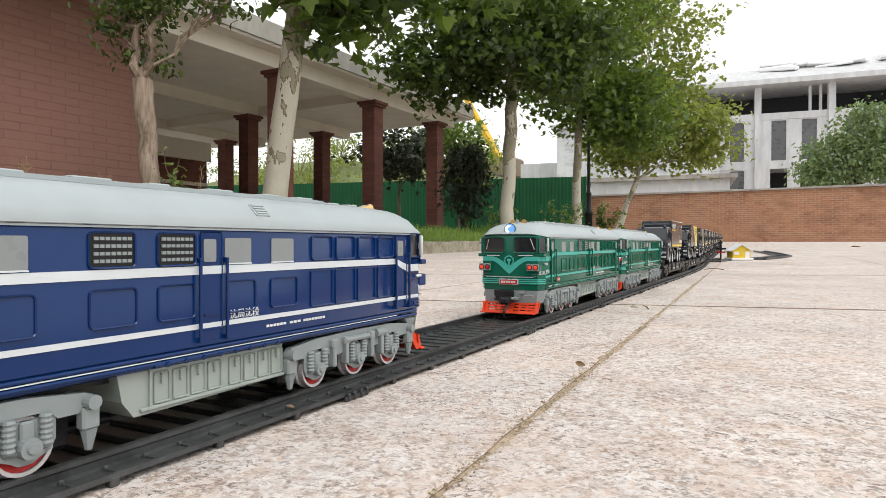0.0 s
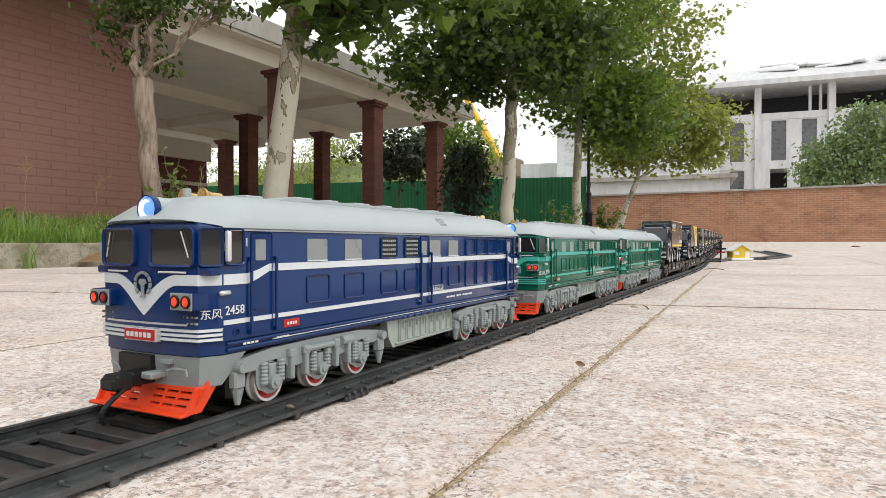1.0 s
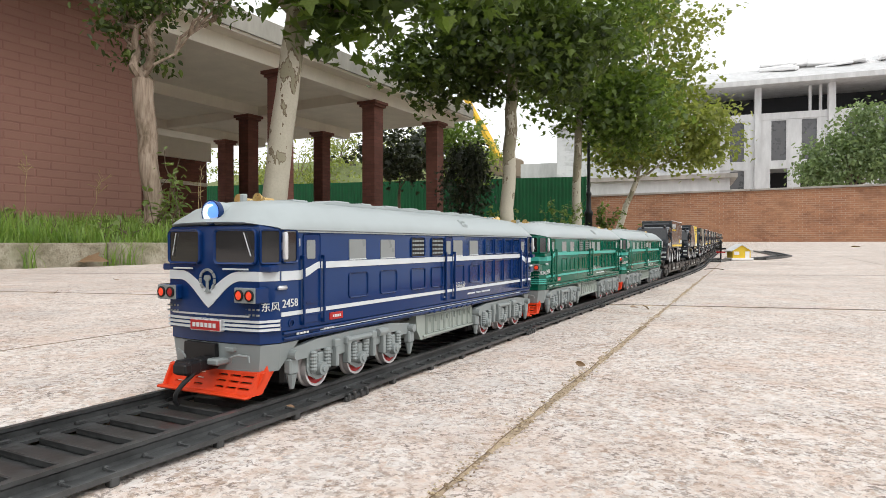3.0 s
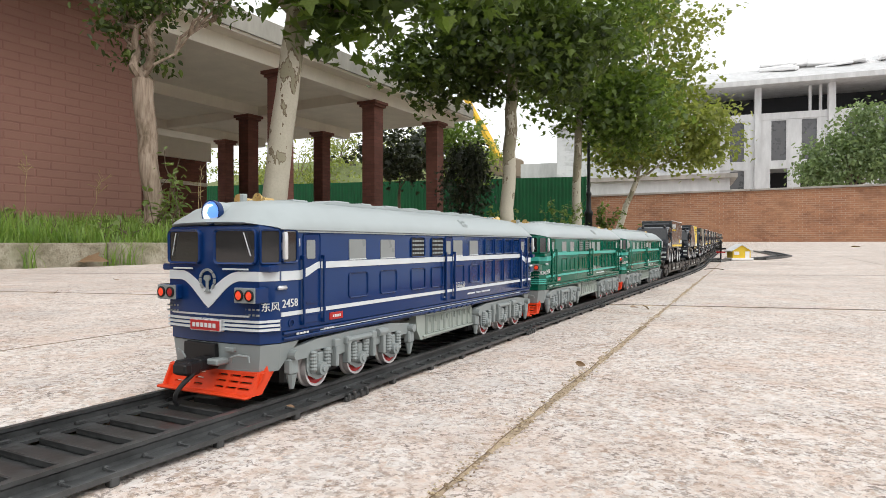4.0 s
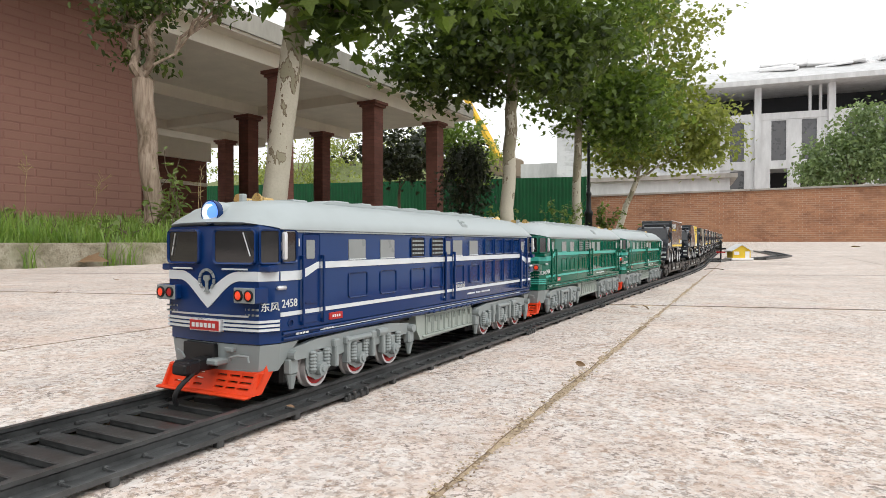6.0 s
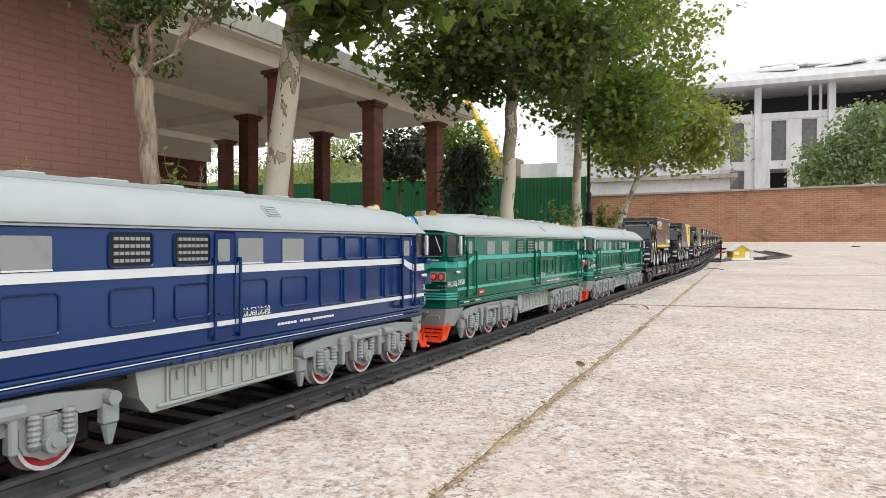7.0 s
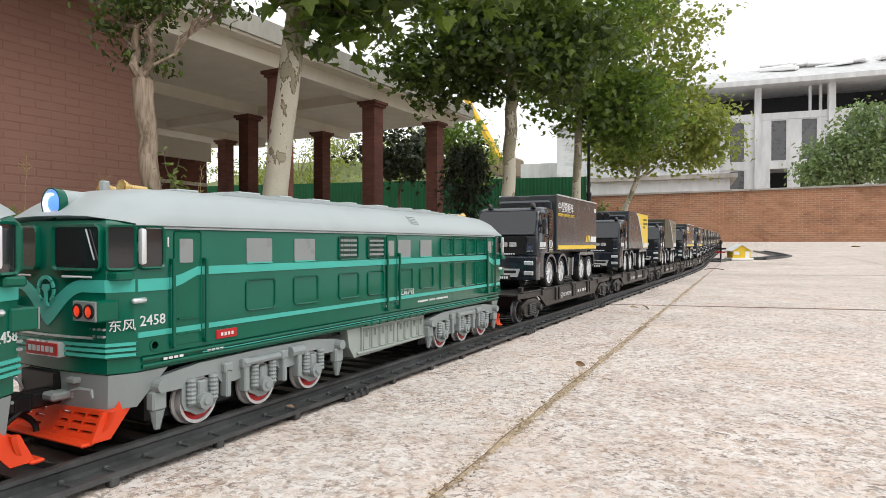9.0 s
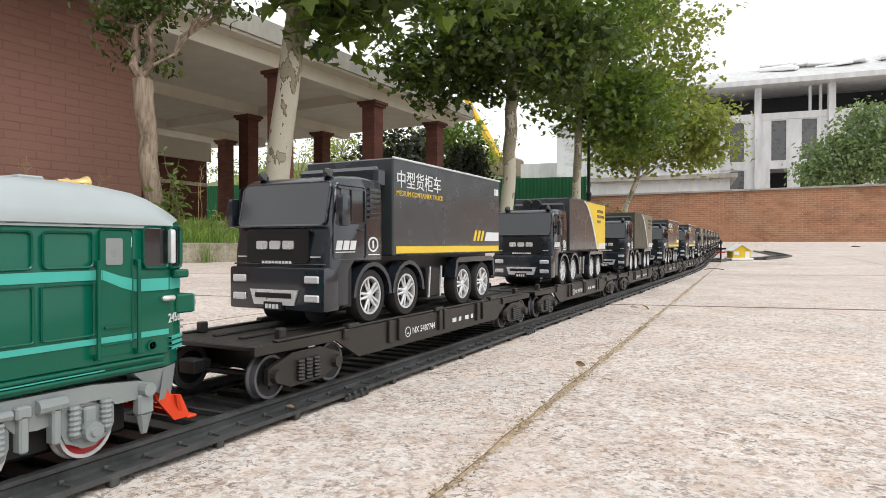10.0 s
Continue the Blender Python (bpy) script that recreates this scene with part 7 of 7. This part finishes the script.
# ---------------------------------------------------------------- yard furniture and distant plant
def make_lamp_post():
    p = away(14.6, 3.36)
    l = thing("street_lamp", Matrix.Translation(bank_at(p)), "slim black cast metal lamp post", "lamp post")
    bm = bmesh.new()
    lathe(bm, [(0.11, -0.1), (0.11, 0.12), (0.085, 0.15), (0.085, 0.5), (0.1, 0.53), (0.1, 0.58), (0.06, 0.64), (0.05, 0.95), (0.065, 0.98), (0.065, 1.02), (0.04, 1.06)], Matrix.Identity(4), 16)
    part("base", bm, BLACK_METAL, l, smooth=True)
    bm = bmesh.new()
    cyl(bm, (0, 0, 1.05), (0, 0, 3.6), 0.04, 0.032, 12)
    part("pole", bm, BLACK_METAL, l, smooth=True)
    bm = bmesh.new()
    lathe(bm, [(0.05, 3.6), (0.12, 3.68), (0.15, 3.95), (0.05, 4.02)], Matrix.Identity(4), 12)
    part("lantern", bm, BLACK_METAL, l)


make_lamp_post()


def make_crane():
    a, b = away(60, 3.0), away(60, 5.4)
    c = thing("mobile_crane", Matrix.Translation(b), "yellow mobile crane on the slope behind the hoarding", "crane")
    foot, tip = Vector((0, 0, 8.0)), Vector((a.x - b.x, a.y - b.y, 12.4)) + (Vector((a.x - b.x, a.y - b.y, 4.4))) * 0.4
    d = tip - foot
    bm = bmesh.new()
    cyl(bm, foot, foot + d * 0.55, 0.42, 0.42, 6)
    part("boom", bm, YELLOW, c, "yellow telescopic boom")
    bm = bmesh.new()
    cyl(bm, foot + d * 0.5, tip, 0.32, 0.3, 6)
    part("boom_extension", bm, YELLOW, c)
    part("carriage", B((-1.6, 2.0, -1.2, 1.2, 6.2, 8.1), bevel=0.2), plain("brown_machine", (0.2, 0.15, 0.1), 0.7, scale=1), c, "brown machinery house")
    part("undercarriage", B((-2.0, 2.4, -1.3, 1.3, 3.0, 6.15), bevel=0.1), BLACK_METAL, c)


make_crane()


def make_toy_house():
    m = Matrix.Translation(away(3.82, 1.785) + Vector((0, 0, ground_z(4.2)))) @ Matrix.Rotation(radians(26), 4, "Z")
    h = thing("toy_house", m, "small yellow toy house with a white gable roof", "toy house")
    yel, wht = plain("yellow_toy_plastic", (0.72, 0.5, 0.03), 0.45, scale=60), plain("white_toy_plastic", (0.75, 0.75, 0.76), 0.5, scale=60)
    part("base", B((-0.064, 0.064, -0.06, 0.06, 0, 0.016), bevel=0.003), wht, h, "pale grey base plate")
    bm = bmesh.new()
    prism(bm, [(-0.052, 0.016), (0.052, 0.016), (0.052, 0.064), (0.0, 0.096), (-0.052, 0.064)], on_front(0, 0.045, 0), 0.09)
    part("walls", bm, yel, h)
    for side in (-1, 1):
        bm = bmesh.new()
        prism(bm, [(0, 0.099), (side * 0.064, 0.059), (side * 0.064, 0.053), (0, 0.093)][::side], on_front(0, 0.055, 0), 0.11)
        part("roof_slope", bm, wht, h, "white roof slope")
    part("door", B((0.02, 0.045, -0.0475, -0.0452, 0.016, 0.055)), wht, h)
    part("window", B((-0.045, -0.015, -0.0475, -0.0452, 0.034, 0.054)), wht, h)


make_toy_house()


def make_signal():
    m = Matrix.Translation(away(3.85, 1.69) + Vector((0, 0, ground_z(4.15))))
    s = thing("toy_signal", m, "small black toy railway signal post", "toy signal")
    part("foot", B((-0.02, 0.02, -0.02, 0.02, 0, 0.008), bevel=0.002), BLACK_P, s)
    bm = bmesh.new()
    cyl(bm, (0, 0, 0.007), (0, 0, 0.125), 0.005, n=8)
    part("post", bm, BLACK_P, s)
    part("crossbar", B((-0.03, 0.03, -0.004, 0.004, 0.066, 0.077), bevel=0.001), BLACK_P, s)
    part("warning_board", B((-0.026, 0.026, -0.006, 0.006, 0.045, 0.054), bevel=0.001), RED, s, "dark red board")
    bm = bmesh.new()
    lathe(bm, [(0.01, 0.0), (0.011, 0.004), (0.004, 0.007)], on_front(0, 0, 0.108), 12)
    part("signal_lamp", bm, BLACK_P, s)


make_signal()


def make_spare_track(way, label):
    """A loose run of track lying on the yard, through places ahead of and beside the tripod."""
    pts = [away(*w) for w in way]
    t = thing("track_section", Matrix.Identity(4), label, "track", "loose track sections")
    fine = []
    for a, b in zip(pts, pts[1:]):
        fine += [a.lerp(b, k / 6) for k in range(6)]
    fine.append(pts[-1])
    for o in (-0.052, -0.0415, 0.0415, 0.052):
        bm = bmesh.new()
        rings = []
        for i, q in enumerate(fine):
            d = (fine[min(i + 1, len(fine) - 1)] - fine[max(i - 1, 0)]).normalized()
            n = Vector((d.y, -d.x, 0))
            z = Vector((0, 0, ground_z(q.y)))
            rings.append([q + z + n * (o + u) + Vector((0, 0, h)) for u, h in ((-0.003, 0.001), (0.003, 0.001), (0.003, 0.012), (-0.003, 0.012))])
        loft(bm, rings)
        part("rail", bm, TRACK_P, t)
    bm0 = B((-0.054, 0.054, -0.0065, 0.0065, 0, 0.005))
    me = mesh_of("sleeper", bm0, TRACK_P)
    for a, b in zip(pts, pts[1:]):
        n = max(2, int((b - a).length / 0.03))
        ang = math.atan2(b.y - a.y, b.x - a.x) - math.pi / 2
        for k in range(n):
            q = a.lerp(b, (k + 0.5) / n)
            ob = new("sleeper", me)
            ob.parent = t
            ob.matrix_basis = Matrix.Translation((q.x, q.y, ground_z(q.y))) @ Matrix.Rotation(ang, 4, "Z")


make_spare_track(((3.9, 1.93), (4.2, 2.2), (4.5, 2.42), (5.2, 2.72), (6.2, 3.1)), "loose black curved track section on the yard")
make_spare_track(((3.55, 1.5), (3.75, 1.63), (3.95, 1.78)), "short loose black track section by the main line")


def make_litter():
    rng = random.Random(61)
    for k, (d, s, size) in enumerate(((2.85, -1.9, 0.12), (2.95, -1.82, 0.1), (3.05, -1.75, 0.14), (3.25, -1.73, 0.17), (3.2, -1.82, 0.1), (1.75, -0.9, 0.03), (1.25, -0.77, 0.014), (0.54, 0.113, 0.009), (1.0, 0.31, 0.02), (1.05, 0.33, 0.02), (9.0, 5.8, 0.2), (0.3905, -0.0915, 0.006))):
        p = away(d, s)
        me = scatter("fallen_leaf", lobed_leaf() if k < 5 else oval_leaf(), [(0, 0, 0.008 if k > 4 else 0.03)], [size], DEAD_LEAF, None, "", droop=0.0, seed=70 + k)
        me.matrix_basis = Matrix.Translation((p.x, p.y, ground_z(p.y) + 0.001))
        tagged(me, "curled brown dead leaf lying on the paving", "leaf", "fallen leaves")
    # a bent twig
    bm = bmesh.new()
    p = away(2.62, 1.12)
    tube(bm, [p + Vector((x, y, z)) for x, y, z in ((-0.035, 0, 0.004), (-0.015, 0.004, 0.007), (0.01, -0.004, 0.009), (0.028, 0.0, 0.006), (0.04, 0.004, 0.004))], 0.0016, 6)
    tagged(part("twig", bm, TWIG), "thin dry twig lying on the paving", "twig")


make_litter()


# ---------------------------------------------------------------- what moves
def motions():
    # distance of the waiting train from its resting place, by time
    def eased(keys, t):
        if t <= keys[0][0]:
            return keys[0][1]
        for (t0, s0), (t1, s1) in zip(keys, keys[1:]):
            if t <= t1:
                return s0 + (s1 - s0) * (t - t0) / (t1 - t0)
        return keys[-1][1]

    def smooth(keys, t):
        w = [(-0.08, 0.2), (-0.04, 0.2), (0, 0.2), (0.04, 0.2), (0.08, 0.2)]
        return sum(eased(keys, t + d) * k for d, k in w)

    TRAIN = [(0.0, 0.0), (6.05, 0.0), (6.25, -0.0185), (6.45, -0.059), (6.6, -0.108), (6.8, -0.192), (7.0, -0.276), (7.5, -0.476), (8.0, -0.7125), (8.5, -0.916), (9.0, -1.148), (9.5, -1.346), (10.0, -1.586), (10.3, -1.73)]
    BLUE_IN = [(-0.3, -0.351), (0.0, -0.2855), (0.5, -0.1735), (1.0, -0.0435), (1.2, -0.018), (1.45, 0.0), (6.0, 0.0)]
    frames_out = [i / FPS for i in range(0, int(1.7 * FPS) + 1)]
    frames_go = [6.0 + i / FPS for i in range(0, int(4.0 * FPS) + 1)]
    key_times = [0.0, 1.2, 1.5] + [6.0 + 0.1 * i for i in range(41)]

    def train_at(t):
        return smooth(TRAIN, t)

    def blue_at(t):
        return smooth(BLUE_IN, t) if t < 3 else train_at(t)

    def wheels_of(ob, travel, times, r):
        for ax in ob.children:
            if not ax.name.startswith("wheelset"):
                continue
            home = ax.matrix_basis.translation.copy()
            walk(ax, [(t, Matrix.Translation(home) @ Matrix.Rotation(-travel(t) / r, 4, "X")) for t in times])

    walk(blue_loco, [(t, on_line(0.2885 + blue_at(t))) for t in sorted(set([0.1 * i for i in range(18)] + key_times[3:]))])
    wheels_of(blue_loco, blue_at, frames_out + frames_go, 0.0125)
    for loco, s in ((green_loco, 0.8055), (green_loco_b, 1.3265)):
        walk(loco, [(t, on_line(s + train_at(t) + nudge(t))) for t in key_times])
        wheels_of(loco, train_at, [0.0] + frames_go, 0.0125)
    for i, (w, k) in enumerate(zip(wagons, trucks)):
        s = 1.8695 + 0.503 * i
        walk(w, [(t, on_line(s + train_at(t))) for t in key_times])
        walk(k, [(t, on_line(s + train_at(t)) @ Matrix.Translation((0, 0.081, 0.0496))) for t in key_times])
        if i < 7:
            wheels_of(w, train_at, [0.0] + frames_go, 0.0138)


def nudge(t):
    """The green locomotives give way a little as the blue one couples up; the slack then runs out as it pulls away."""
    return 0.0 if t < 1.3 else 0.003 if t < 6.1 else 0.003 + 0.0045 * min((t - 6.1) / 0.6, 1)


motions()
